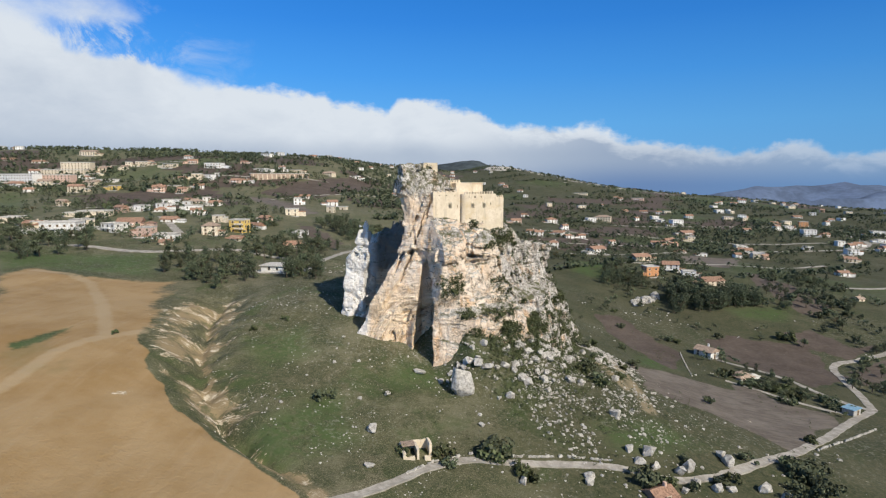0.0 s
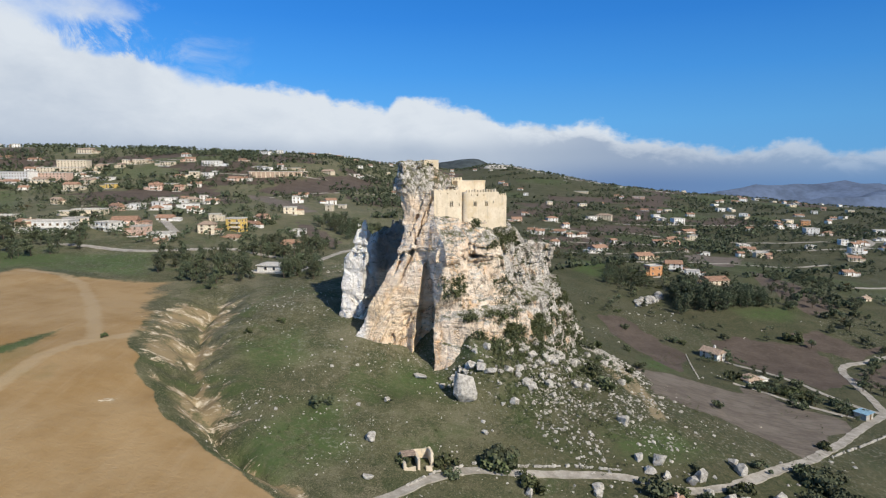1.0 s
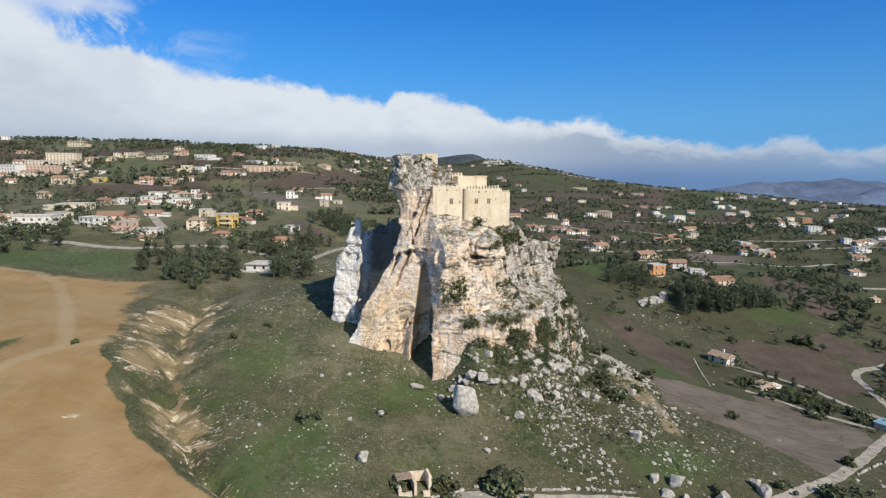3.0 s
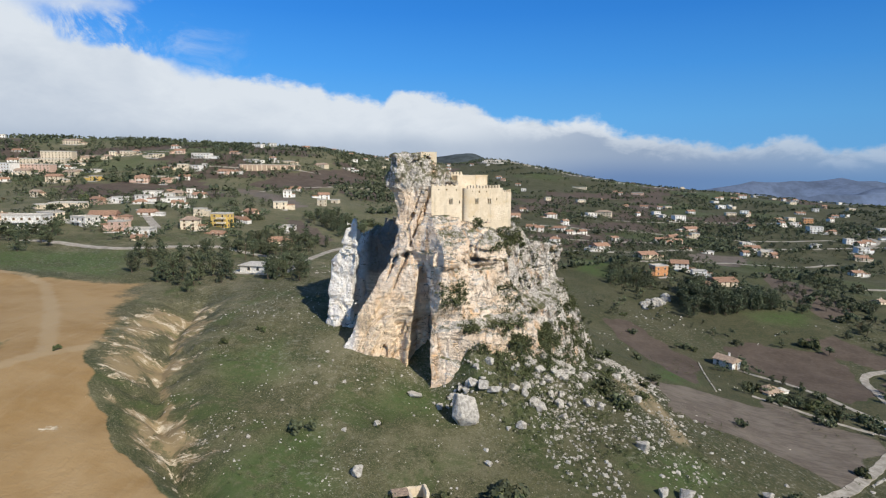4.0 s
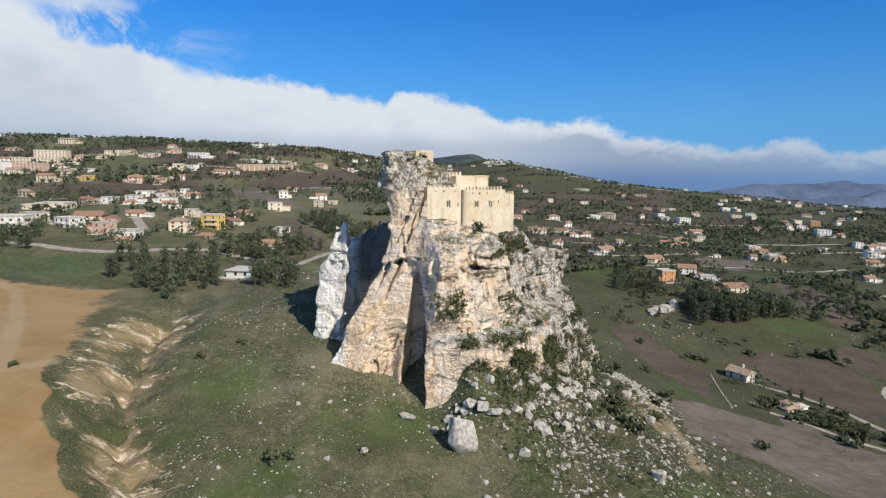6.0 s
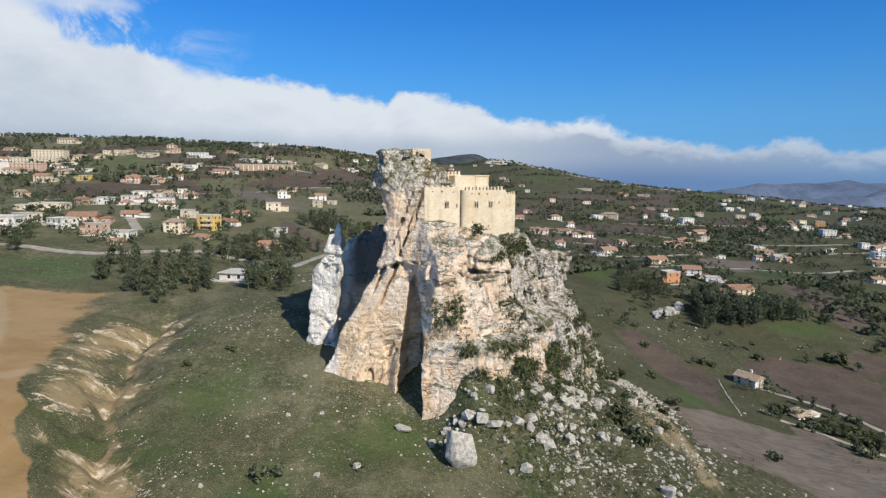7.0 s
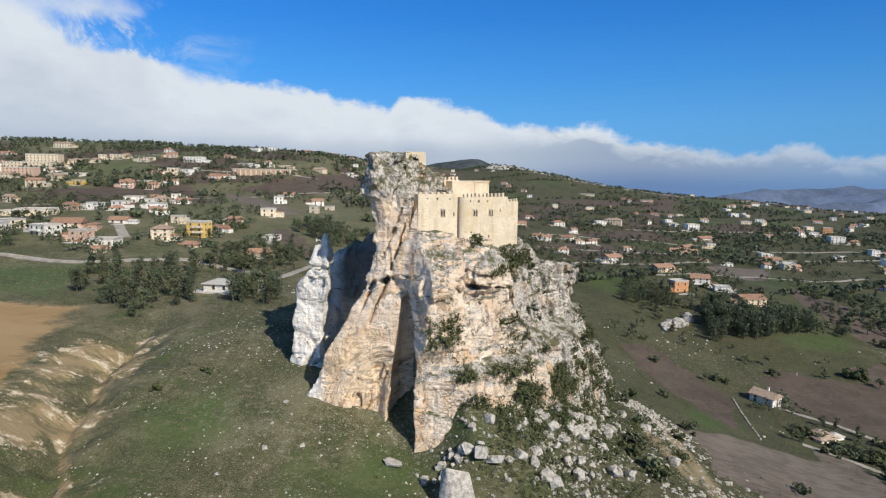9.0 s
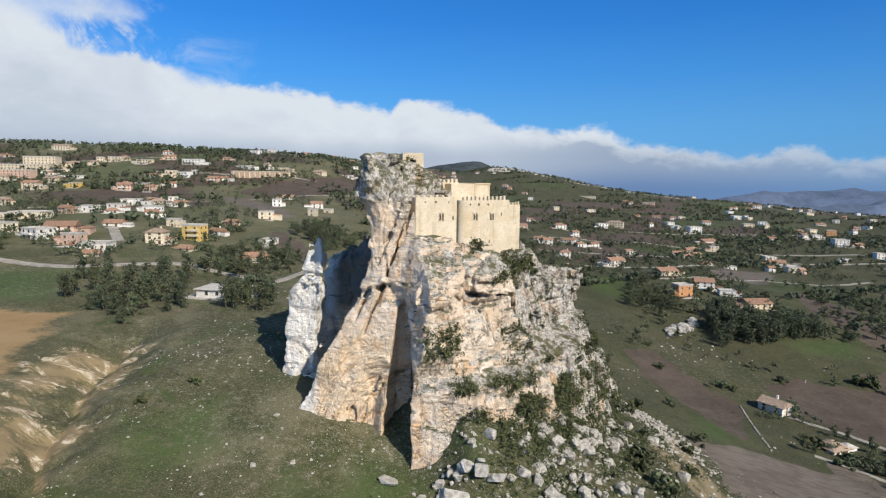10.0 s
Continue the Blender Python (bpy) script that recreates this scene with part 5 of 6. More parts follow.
def far_trees():
    """Woods and single trees beyond, too many to count."""
    rng = np.random.RandomState(4)
    n = 27000
    y = 600 + 1700 * rng.rand(n) ** 1.2
    x = rng.uniform(-0.85, 0.88, n) * y
    keep = fuzz(x / 60, y / 90, 0 * x + 6) + 0.5 * fuzz(x / 200, y / 200, 0 * x + 16) + 0.25 * ((x < -40) & (y < 1400)) > rng.uniform(0.0, 0.75, n)
    x, y = x[keep], y[keep]
    # hedgerows along the edges of the far fields
    u, row = rng.uniform(-800, 2400, 15000), np.round(rng.uniform(2, 26, 15000)) * 75
    hx, hy = 0.82 * u - 0.57 * row + rng.normal(0, 2, 15000), 0.57 * u + 0.82 * row + rng.normal(0, 2, 15000)
    some = (hy > 380) & (hy < 2300) & (np.abs(hx) < 0.9 * hy) & (fuzz(u / 90, row * 1.3, 0 * u + 2) > 0.0)
    x, y = np.r_[x, hx[some]], np.r_[y, hy[some]]
    clear = open_ground(x, y) | (rng.rand(len(x)) < 0.12)
    x, y = x[clear], y[clear]
    z = ground_z(x, y)
    high = rng.uniform(2.5, 6.5, len(x))
    pts, quads = [], []
    for k in range(11):
        d = rng.normal(size=(len(x), 3))
        d /= np.linalg.norm(d, axis=1)[:, None]
        c = np.stack([x, y, z + high * 0.5], -1) + d * (high * 0.42)[:, None]
        u = rng.normal(size=(len(x), 3))
        u /= np.linalg.norm(u, axis=1)[:, None]
        v = np.cross(d, u)
        size = (high * rng.uniform(0.2, 0.34, len(x)))[:, None]
        n0 = 4 * len(x) * k
        pts.append(np.stack([c - u * size, c + v * size, c + u * size, c - v * size], 1).reshape(-1, 3))
        quads.append(n0 + np.arange(4 * len(x)).reshape(-1, 4))
    mesh = sheet("distant_trees", np.concatenate(pts), np.concatenate(quads))
    mesh.materials.append(PINE)
    tagged(new("distant_trees", mesh), "scattered dark trees and woods on the far hillsides", "trees", kind="stuff")


far_trees()


# stones
def stone_mesh(seed, corners=9, cuts=0, wear=0.0):
    """An angular block: the hull of a skewed box's corners and a few more; cuts and wear roughen the faces."""
    rng = np.random.RandomState(seed)
    bm = bmesh.new()
    for p in ((a, b, c) for a in (-1, 1) for b in (-1, 1) for c in (-1, 1)):
        bm.verts.new(np.array(p) * rng.uniform(0.22, 0.72, 3))
    for p in rng.normal(size=(corners, 3)):
        bm.verts.new(p / np.linalg.norm(p) * rng.uniform(0.62, 1.08))
    hull = bmesh.ops.convex_hull(bm, input=bm.verts[:])
    bmesh.ops.delete(bm, geom=[g for g in hull["geom_interior"] if isinstance(g, bmesh.types.BMVert)], context="VERTS")
    bmesh.ops.bevel(bm, geom=bm.edges[:], offset=0.035, segments=1, affect="EDGES", clamp_overlap=True)
    if cuts:
        bmesh.ops.triangulate(bm, faces=bm.faces[:])
        bmesh.ops.subdivide_edges(bm, edges=[e for e in bm.edges if e.calc_length() > 0.15], cuts=cuts, use_grid_fill=True)
        bmesh.ops.triangulate(bm, faces=bm.faces[:])
        for v in bm.verts:
            v.co *= 1 + wear * noise.noise(v.co * 3.0) + 0.7 * wear * noise.noise(v.co * 8.0)
    mesh = bpy.data.meshes.new("boulder")
    bm.to_mesh(mesh), bm.free()
    mesh.materials.append(STONE)
    return mesh


STONES = [stone_mesh(k) for k in range(12)]
GREAT_STONE = stone_mesh(46, 9, 4, 0.03)


def boulder(x, y, size, tall=0.75, z=None, label="pale limestone boulder fallen on the grassy slope", group="boulders below the crag", which=None, turn=None):
    mesh = which or STONES[RNG.randint(len(STONES))]
    z = float(ground_z(x, y)) if z is None else z
    m = Matrix.Translation((x, y, z + size * tall * 0.28)) @ Matrix.Rotation(RNG.uniform(0, 6.28) if turn is None else turn, 4, "Z") @ Matrix.Rotation(RNG.uniform(-0.7, 0.7), 4, "X")
    ob = new("boulder", mesh)
    ob.matrix_basis = m @ Matrix.Diagonal((size / 2 * 1.25, size / 2 * RNG.uniform(0.8, 1.15), size / 2 * tall * 1.25, 1))
    return tagged(ob, label, "boulder", group)


BIG = [(47.7, 140.6, 3.4, 0.9), (52.5, 140.2, 5.2, 0.8), (49, 136.3, 3.2, 0.8), (52.6, 135.1, 3.4, 0.7), (58.6, 134.8, 4.0, 0.9), (61.7, 137.2, 4.4, 1.1), (75, 143.8, 3.6, 1.2), (74.6, 147, 3.0, 1.0),
       (34.5, 127.7, 3.2, 1.0), (61.5, 132.2, 3.0, 0.7), (66, 130.5, 3.6, 0.8), (70, 131.5, 3.2, 0.7), (57, 128, 2.8, 0.7), (18, 122, 2.6, 0.9),
       (5.6, 157.0, 8.0, 1.4), (25, 163, 4.0, 0.9), (-7, 166, 4.4, 0.4), (-17, 133, 3.8, 0.7), (49, 157, 4.0, 0.8), (34, 126, 3.4, 0.6), (76, 146, 3.6, 0.6),
       (79, 134, 4.5, 0.8), (-15, 152, 2.6, 0.6), (10, 142, 2.4, 0.7), (-16, 118, 2.6, 0.6), (-41, 140, 1.6, 0.6), (84, 132, 4, 0.9)]
for x, y, size, tall in BIG:
    size = size if size > 8 else 0.85 * size
    boulder(x, y, size, tall, label="large pale limestone block lying on the grass", which=GREAT_STONE if size > 8 else None, turn=0.4 if size > 8 else None)
count = 0
while count < 165:
    s, n = RNG.uniform(-4, 62), 8 + abs(RNG.normal(0, 13))
    if s < 4:
        n = 10 + abs(RNG.normal(0, 9))
    n -= 0.5 * max(0, s - 30)
    x, y = crag_world(s, n)
    if y < 131:
        continue
    boulder(x, y, 0.5 + 3.2 * RNG.rand() ** 3, RNG.uniform(0.4, 0.9))
    count += 1


for _ in range(22):
    x, y = crag_world(RNG.uniform(-11, 3), RNG.uniform(5.5, 11))
    boulder(x, y, 0.7 + 2.4 * RNG.rand() ** 2, RNG.uniform(0.5, 0.9))
for _ in range(40):
    s, n = RNG.uniform(0, 34), 9 + abs(RNG.normal(0, 6))
    x, y = crag_world(s, n)
    boulder(x, y, RNG.uniform(1.0, 3.6), RNG.uniform(0.5, 0.95))
for _ in range(34):
    t = RNG.rand()
    boulder(118 + 22 * t + RNG.uniform(-2, 2), 352 + 16 * t + RNG.uniform(-4, 4), RNG.uniform(2.0, 5.0), RNG.uniform(0.6, 1.0), label="weathered pale rock in a low outcrop", group="rock outcrop below the hamlet")


def small_stones():
    rng = np.random.RandomState(8)
    s, n = rng.uniform(-12, 80, 11500), 6 + np.abs(rng.normal(0, 24, 11500))
    n -= 0.45 * np.maximum(0, s - 30)
    x, y = crag_world(s, n)
    keep = (fuzz(x / 9, y / 9, 0 * x + 1) > rng.uniform(-0.7, 0.7, len(x)) + 0.5 * (s < 0) + 0.25 * (s > 40)) & (y > 100)
    x2, y2 = rng.uniform(-60, 230, 7000), rng.uniform(105, 360, 7000)
    keep2 = (fuzz(x2 / 16, y2 / 16, 0 * x2 + 5) > rng.uniform(0.1, 1.0, len(x2))) & (gully_side(x2, y2) > 6)
    x3, y3 = rng.uniform(-70, 60, 6500), rng.uniform(100, 235, 6500)
    keep3 = (fuzz(x3 / 7, y3 / 7, 0 * x3 + 15) > rng.uniform(-0.1, 0.8, len(x3))) & (gully_side(x3, y3) > 17)
    x3, y3 = x3[keep3], y3[keep3]
    x, y = np.r_[x[keep], x2[keep2], x3], np.r_[y[keep], y2[keep2], y3]
    bare_soil = (field_masks(x, y)["tilled"] > 0.35) & (np.arange(len(x)) < len(x) - len(x3)) & (rng.rand(len(x)) < 0.93)
    x, y = x[~bare_soil], y[~bare_soil]
    z = ground_z(x, y)
    size = 0.11 + 0.58 * rng.rand(len(x)) ** 4.5
    size[-len(x3):] = 0.08 + 0.24 * rng.rand(len(x3)) ** 3
    base = np.array([v for v in ((-1, -1, -0.6), (1, -0.8, -0.6), (0.9, 1, -0.6), (-1, 0.9, -0.6), (-0.6, -0.5, 0.6), (0.7, -0.6, 0.75), (0.5, 0.6, 0.55), (-0.5, 0.7, 0.7))], float)
    quads = np.array([(0, 1, 5, 4), (1, 2, 6, 5), (2, 3, 7, 6), (3, 0, 4, 7), (4, 5, 6, 7)])
    q = rng.uniform(0, 6.28, len(x))
    c, si = np.cos(q)[:, None], np.sin(q)[:, None]
    b = base[None] * rng.uniform(0.6, 1.25, (len(x), 8, 3))
    px, py, pz = b[..., 0] * c - b[..., 1] * si, b[..., 0] * si + b[..., 1] * c, b[..., 2] * 0.7
    pts = np.stack([px, py, pz], -1) * size[:, None, None] + np.stack([x, y, z + 0.15 * size], -1)[:, None]
    faces = (np.arange(len(x))[:, None, None] * 8 + quads[None]).reshape(-1, 4)
    mesh = sheet("small_stones", pts.reshape(-1, 3), faces)
    mesh.materials.append(STONE)
    tagged(new("small_stones", mesh), "loose pale stones strewn over the pasture and scree", "stones", kind="stuff")


small_stones()


def crag_shrubs():
    """Bushes rooted on the ledges of the crag."""
    centre, normal, n = crag_places, crag_normals, len(crag_places)
    s, out = crag_frame(centre[:, 0], centre[:, 1])
    z = centre[:, 2]
    # where growth is thick: below the castle's right half, on the two ledges, at the foot
    zone = 0.008 + 1.4 * ((s > 13) & (s < 42) & (z > 66) & (z < 77)) + 1.2 * ((s > 2) & (s < 36) & (z > 34) & (z < 48)) + 0.5 * ((s > 16) & (s < 26) & (z > 50) & (z < 62))
    clump = ((np.abs(s - 1) < 4.5) & (np.abs(z - 57) < 3)) | ((np.abs(s - 2) < 5) & (np.abs(z - 46.5) < 2.5)) | ((np.abs(s - 20) < 4) & (np.abs(z - 53.5) < 4)) | ((s > 14) & (s < 36) & (z > 67) & (z < 76))
    zone = zone + 0.6 * ((np.abs(s - 1) < 5) & (np.abs(z - 57) < 4)) + 1.7 * ((s > 24) & (z < 64)) + 0.5 * ((s > 0) & (z < 46)) + 0.12 * ((z > 86) & (s < 8)) + 0.5 * ((s > 24) & (s < 46) & (z > 58) & (z < 68))
    rooted = np.clip(normal[:, 2] - 0.05, 0, 1) + 0.45 * (normal[:, 2] > -0.05) * (z < 47)
    ds, dz = 3.5 * RNG.normal(size=n), 1.8 * RNG.normal(size=n)
    thicket = ((s + ds > 3) & (s + ds < 34) & (z + dz > 33) & (z + dz < 49.5 - 0.17 * (s - 3))) * np.clip(fuzz(s / 3.5, out / 3.5, z / 3.5 + 2) + 0.30, 0, 1)
    zone = zone + 9.0 * thicket
    rooted = rooted + 0.5 * clump * (normal[:, 2] > -0.3) + 0.3 * thicket
    chance = (zone + 1.2 * clump) * rooted * (out > -34) * ~((centre[:, 0] < -1.0) & (z < 66)) * (fuzz(s / 5, out / 5, z / 5) > -0.25)
    pick = RNG.choice(n, 8200, replace=False, p=chance / chance.sum())
    rest = pick[150:]
    grove("crag_scrub", [(centre[k][0], centre[k][1], RNG.uniform(0.9, 2.2) * (1.25 if centre[k][2] < 48 else 1.0)) for k in rest], SCRUB, "olive-green scrub rooted in the crag's ledges", 24, [centre[k][2] - 0.5 for k in rest], "shrubs")
    for k in pick[:150]:
        x, y, zz = centre[k]
        plant("shrub" if RNG.rand() < 0.7 else "dark_shrub", x, y, RNG.uniform(0.7, 2.3), zz - 0.1, group="shrubs on the crag", sink=0.12, wide=1.1)


crag_shrubs()


def slope_shrubs():
    """Low growth over the scree and the pasture, between the fallen blocks."""
    spots = []
    while len(spots) < 1700:
        s, n = RNG.uniform(-2, 66), 5 + abs(RNG.normal(0, 22))
        n -= 0.5 * max(0, s - 30)
        x, y = crag_world(s, n)
        if y < 131 or patchy(x * 6, y * 6, 3.0) < RNG.uniform(-0.5, 0.4):
            continue
        spots.append((x, y, RNG.uniform(0.6, 1.8)))
    while len(spots) < 2130:
        s, n = RNG.uniform(4, 52), 3 + 19 * RNG.rand() ** 1.3
        n -= 0.5 * max(0, s - 30)
        x, y = crag_world(s, n)
        if patchy(x * 9, y * 9, 6.0) < RNG.uniform(-0.3, 0.45):
            continue
        spots.append((x, y, RNG.uniform(0.9, 2.8)))
    for _ in range(230):
        s, n = RNG.uniform(6, 26), RNG.uniform(6, 14)
        x, y = crag_world(s, n)
        if patchy(x * 7, y * 7, 2.0) > -0.25:
            spots.append((x, y, RNG.uniform(1.0, 2.6)))
    for _ in range(170):
        s, n = RNG.uniform(34, 72), RNG.uniform(-16, 6)
        n -= 0.55 * max(0, s - 40)
        x, y = crag_world(s, n)
        spots.append((x, y, RNG.uniform(1.0, 3.0)))
    while len(spots) < 3700:
        x, y = RNG.uniform(-75, 130), RNG.uniform(105, 300)
        if patchy(x * 3, y * 3, 8.0) < RNG.uniform(-0.1, 0.6) or gully_side(x, y) < 4:
            continue
        spots.append((x, y, RNG.uniform(0.4, 1.2)))
    grove("scrub", spots, SCRUB, "low olive-green scrub and tussocks on the slopes", 24, list(ground_z(np.array(spots)[:, 0], np.array(spots)[:, 1]) - 0.15), "shrubs")


slope_shrubs()



def crest_rocks():
    """Bare grey rock breaking out along the far crest."""
    rng = np.random.RandomState(21)
    n = 560
    x = 130 + 510 * rng.rand(n) ** 2.5
    y = np.interp(x, [130, 190, 300, 420, 520, 640], [1720, 1760, 1640, 1610, 1500, 1400]) + rng.normal(0, 45, n)
    keep = fuzz(x / 40, y / 60, 0 * x + 4) > rng.uniform(-0.4, 0.5, n)
    x, y = x[keep], y[keep]
    size = rng.uniform(1.5, 7.0, len(x)) * np.interp(x, [130, 200, 280, 640], [1.25, 1.0, 0.5, 0.3])
    base = np.array([(-1, -1, -0.6), (1, -0.8, -0.6), (0.9, 1, -0.6), (-1, 0.9, -0.6), (-0.6, -0.5, 0.6), (0.7, -0.6, 0.75), (0.5, 0.6, 0.55), (-0.5, 0.7, 0.7)], float)
    quads = np.array([(0, 1, 5, 4), (1, 2, 6, 5), (2, 3, 7, 6), (3, 0, 4, 7), (4, 5, 6, 7)])
    pts = base[None] * rng.uniform(0.5, 1.3, (len(x), 8, 3)) * size[:, None, None] * np.array([1.2, 1.0, 0.55]) + np.stack([x, y, ground_z(x, y)], -1)[:, None]
    mesh = sheet("crest_rocks", pts.reshape(-1, 3), (np.arange(len(x))[:, None, None] * 8 + quads[None]).reshape(-1, 4))
    mesh.materials.append(STONE)
    tagged(new("crest_rocks", mesh), "bare grey rocks along the far hill's crest", "rocks", kind="stuff")


crest_rocks()

# ---- buildings: plan place, width, height, roof and colour ----
VILLAGE_EDGE = [
    (-454, 693, 54.1, 19.9, "Hc"),
    (-465, 635, 50.0, 13.5, "fw"),
    (-436, 644, 52.8, 12.0, "fp"),
    (-459, 618, 20.1, 7.2, "gw"),
    (-282, 374, 14.7, 4.9, "fc"),
    (-251, 349, 15.8, 5.0, "go"),
    (-224, 333, 22.1, 7.6, "fw"),
    (-227, 358, 13.3, 5.3, "fc"),
    (-200, 346, 13.6, 5.9, "fw"),
    (-200, 364, 16.3, 6.5, "gp"),
    (-250, 446, 9.6, 6.4, "gp"),
    (-237, 452, 10.7, 4.8, "fw"),
    (-254, 416, 22.9, 4.6, "fc"),
    (-173, 333, 9.8, 5.9, "fp"),
]
VILLAGE = [
    (-160, 328, 14.4, 3.8, "fw"),
    (-153, 314, 7.3, 2.4, "go"),
    (-144, 354, 10.8, 8.4, "hc"),
    (-133, 373, 12.0, 9.3, "Fy"),
    (-125, 346, 8.9, 2.9, "go"),
    (-131, 400, 9.9, 4.4, "gw"),
    (-159, 406, 8.0, 5.0, "fc"),
    (-134, 433, 9.5, 4.7, "gp"),
    (-188, 437, 8.7, 6.0, "gw"),
    (-220, 510, 13.1, 6.4, "hc"),
    (-219, 534, 8.4, 5.4, "fw"),
    (-243, 513, 16.3, 4.7, "fw"),
    (-273, 604, 8.6, 6.2, "gp"),
    (-296, 601, 14.0, 7.7, "gp"),
]
UPPER_SLOPE = [
    (-290, 617, 21.3, 5.0, "fc"),
    (-91, 343, 12.1, 4.1, "go"),
    (-95, 384, 8.3, 3.3, "fw"),
    (-377, 592, 14.7, 8.8, "go"),
    (-344, 607, 12.8, 5.1, "fy"),
    (-387, 637, 17.5, 7.0, "gc"),
    (-329, 497, 9.3, 6.2, "gc"),
    (-433, 629, 16.0, 8.8, "gc"),
    (-289, 680, 12.3, 7.7, "fc"),
    (-276, 684, 13.1, 6.9, "fw"),
    (-274, 705, 6.3, 4.7, "fw"),
    (-298, 755, 25.4, 6.8, "fw"),
    (-240, 762, 20.9, 4.2, "fw"),
    (-215, 776, 8.4, 8.4, "gw"),
]
HILLTOP = [
    (-149, 622, 12.0, 4.0, "gw"),
    (-160, 813, 17.3, 8.7, "gc"),
    (-242, 676, 12.7, 6.7, "gp"),
    (-234, 683, 11.3, 5.3, "gw"),
    (-405, 739, 8.8, 6.2, "gc"),
    (-428, 735, 15.5, 5.8, "gc"),
    (-399, 772, 18.1, 6.4, "fc"),
    (-353, 750, 17.3, 5.2, "fc"),
    (-533, 876, 26.8, 8.6, "gc"),
    (-291, 964, 18.4, 6.3, "fw"),
    (-200, 789, 17.0, 4.2, "fc"),
    (147, 780, 16.3, 9.0, "hw"),
    (219, 851, 15.4, 6.3, "fw"),
    (241, 862, 25.8, 11.1, "hc"),
]
VALLEY_HAMLET = [
    (133, 660, 12.2, 5.6, "gw"),
    (109, 562, 10.7, 7.7, "hw"),
    (144, 533, 16.6, 8.0, "gw"),
    (185, 628, 8.5, 4.7, "gw"),
    (171, 492, 17.5, 6.5, "go"),
    (153, 418, 11.6, 7.9, "fo"),
    (178, 443, 13.9, 8.9, "gw"),
    (185, 426, 10.9, 4.3, "fw"),
    (190, 399, 17.3, 6.0, "go"),
    (347, 852, 18.9, 10.4, "fw"),
    (301, 895, 7.8, 6.8, "gw"),
    (336, 913, 13.0, 7.0, "fw"),
    (244, 628, 10.4, 4.9, "gw"),
    (262, 650, 10.1, 5.1, "gp"),
]
VALLEY_FAR = [
    (326, 765, 21.4, 6.4, "gp"),
    (331, 623, 16.4, 6.6, "gw"),
    (424, 800, 11.2, 6.5, "gw"),
    (480, 825, 9.8, 7.9, "gw"),
    (499, 828, 12.9, 6.0, "fw"),
    (547, 871, 13.8, 10.6, "fo"),
    (489, 764, 18.7, 10.3, "fw"),
    (630, 944, 10.5, 8.2, "gw"),
    (422, 1249, 27.1, 6.8, "fp"),
    (699, 1349, 19.5, 10.9, "gw"),
    (773, 1282, 20.0, 6.2, "fc"),
    (418, 583, 12.6, 5.2, "go"),
    (352, 499, 10.8, 5.1, "gw"),
    (600, 788, 20.4, 7.1, "fw"),
]
OUTLYING = [
    (283, 384, 7.5, 3.5, "gc"),
    (305, 1296, 44.4, 6.2, "fc"),
    (690, 1074, 11.8, 6.6, "fw"),
    (380, 1234, 10.6, 6.6, "gw"),
    (128, 268, 7.3, 5.4, "gq"),
]


def roof_mesh(kind, w, d, rise, over=0.45):
    """Gable, hip or flat roof over a plan w by d, its eaves at height 0."""
    bm = bmesh.new()
    a, b, t = w / 2 + over, d / 2 + over, 0.22
    if kind in "gh":
        inset = 0.0 if kind == "g" else min(a, b) * 0.9
        along_x = w >= d
        tops = [(-a + inset, 0, rise), (a - inset, 0, rise)] if along_x else [(0, -b + inset, rise), (0, b - inset, rise)]
        low = [bm.verts.new(p) for p in ((-a, -b, 0), (a, -b, 0), (a, b, 0), (-a, b, 0))]
        base = [bm.verts.new((p.co.x, p.co.y, -t)) for p in low]
        r0, r1 = (bm.verts.new(p) for p in tops)
        if along_x:
            faces = [(low[0], low[1], r1, r0), (low[2], low[3], r0, r1), (low[1], low[2], r1), (low[3], low[0], r0)]
        else:
            faces = [(low[1], low[2], r1, r0), (low[3], low[0], r0, r1), (low[0], low[1], r0), (low[2], low[3], r1)]
        for f in faces:
            bm.faces.new(f)
        bm.faces.new(base[::-1])
        for k in range(4):
            bm.faces.new((base[k], base[(k + 1) % 4], low[(k + 1) % 4], low[k]))
    else:
        box(bm, -a + 0.3, a - 0.3, -b + 0.3, b - 0.3, 0, 0.2)
        for x0, x1, y0, y1 in ((-a + 0.3, a - 0.3, -b + 0.3, -b + 0.5), (-a + 0.3, a - 0.3, b - 0.5, b - 0.3), (-a + 0.3, -a + 0.5, -b + 0.5, b - 0.5), (a - 0.5, a - 0.3, -b + 0.5, b - 0.5)):
            box(bm, x0, x1, y0, y1, 0.2, 0.75)
    return bm


def window_mesh(wide, high, name="window", leaf=None):
    """A pane set back behind a stone frame, facing -y."""
    bm = bmesh.new()
    t = 0.13
    for a, b, c, d in ((-wide / 2 - t, -wide / 2, -t, high + t), (wide / 2, wide / 2 + t, -t, high + t), (-wide / 2, wide / 2, -t, 0), (-wide / 2, wide / 2, high, high + t)):
        box(bm, a, b, -0.07, 0.05, c, d)
    count = len(bm.faces)
    box(bm, -wide / 2, wide / 2, -0.03, 0.05, 0, high)
    bm.faces.ensure_lookup_table()
    for f in bm.faces[count:]:
        f.material_index = 1
    mesh = bpy.data.meshes.new(name)
    bm.to_mesh(mesh), bm.free()
    mesh.materials.append(TRIM), mesh.materials.append(leaf or GLASS)
    return mesh


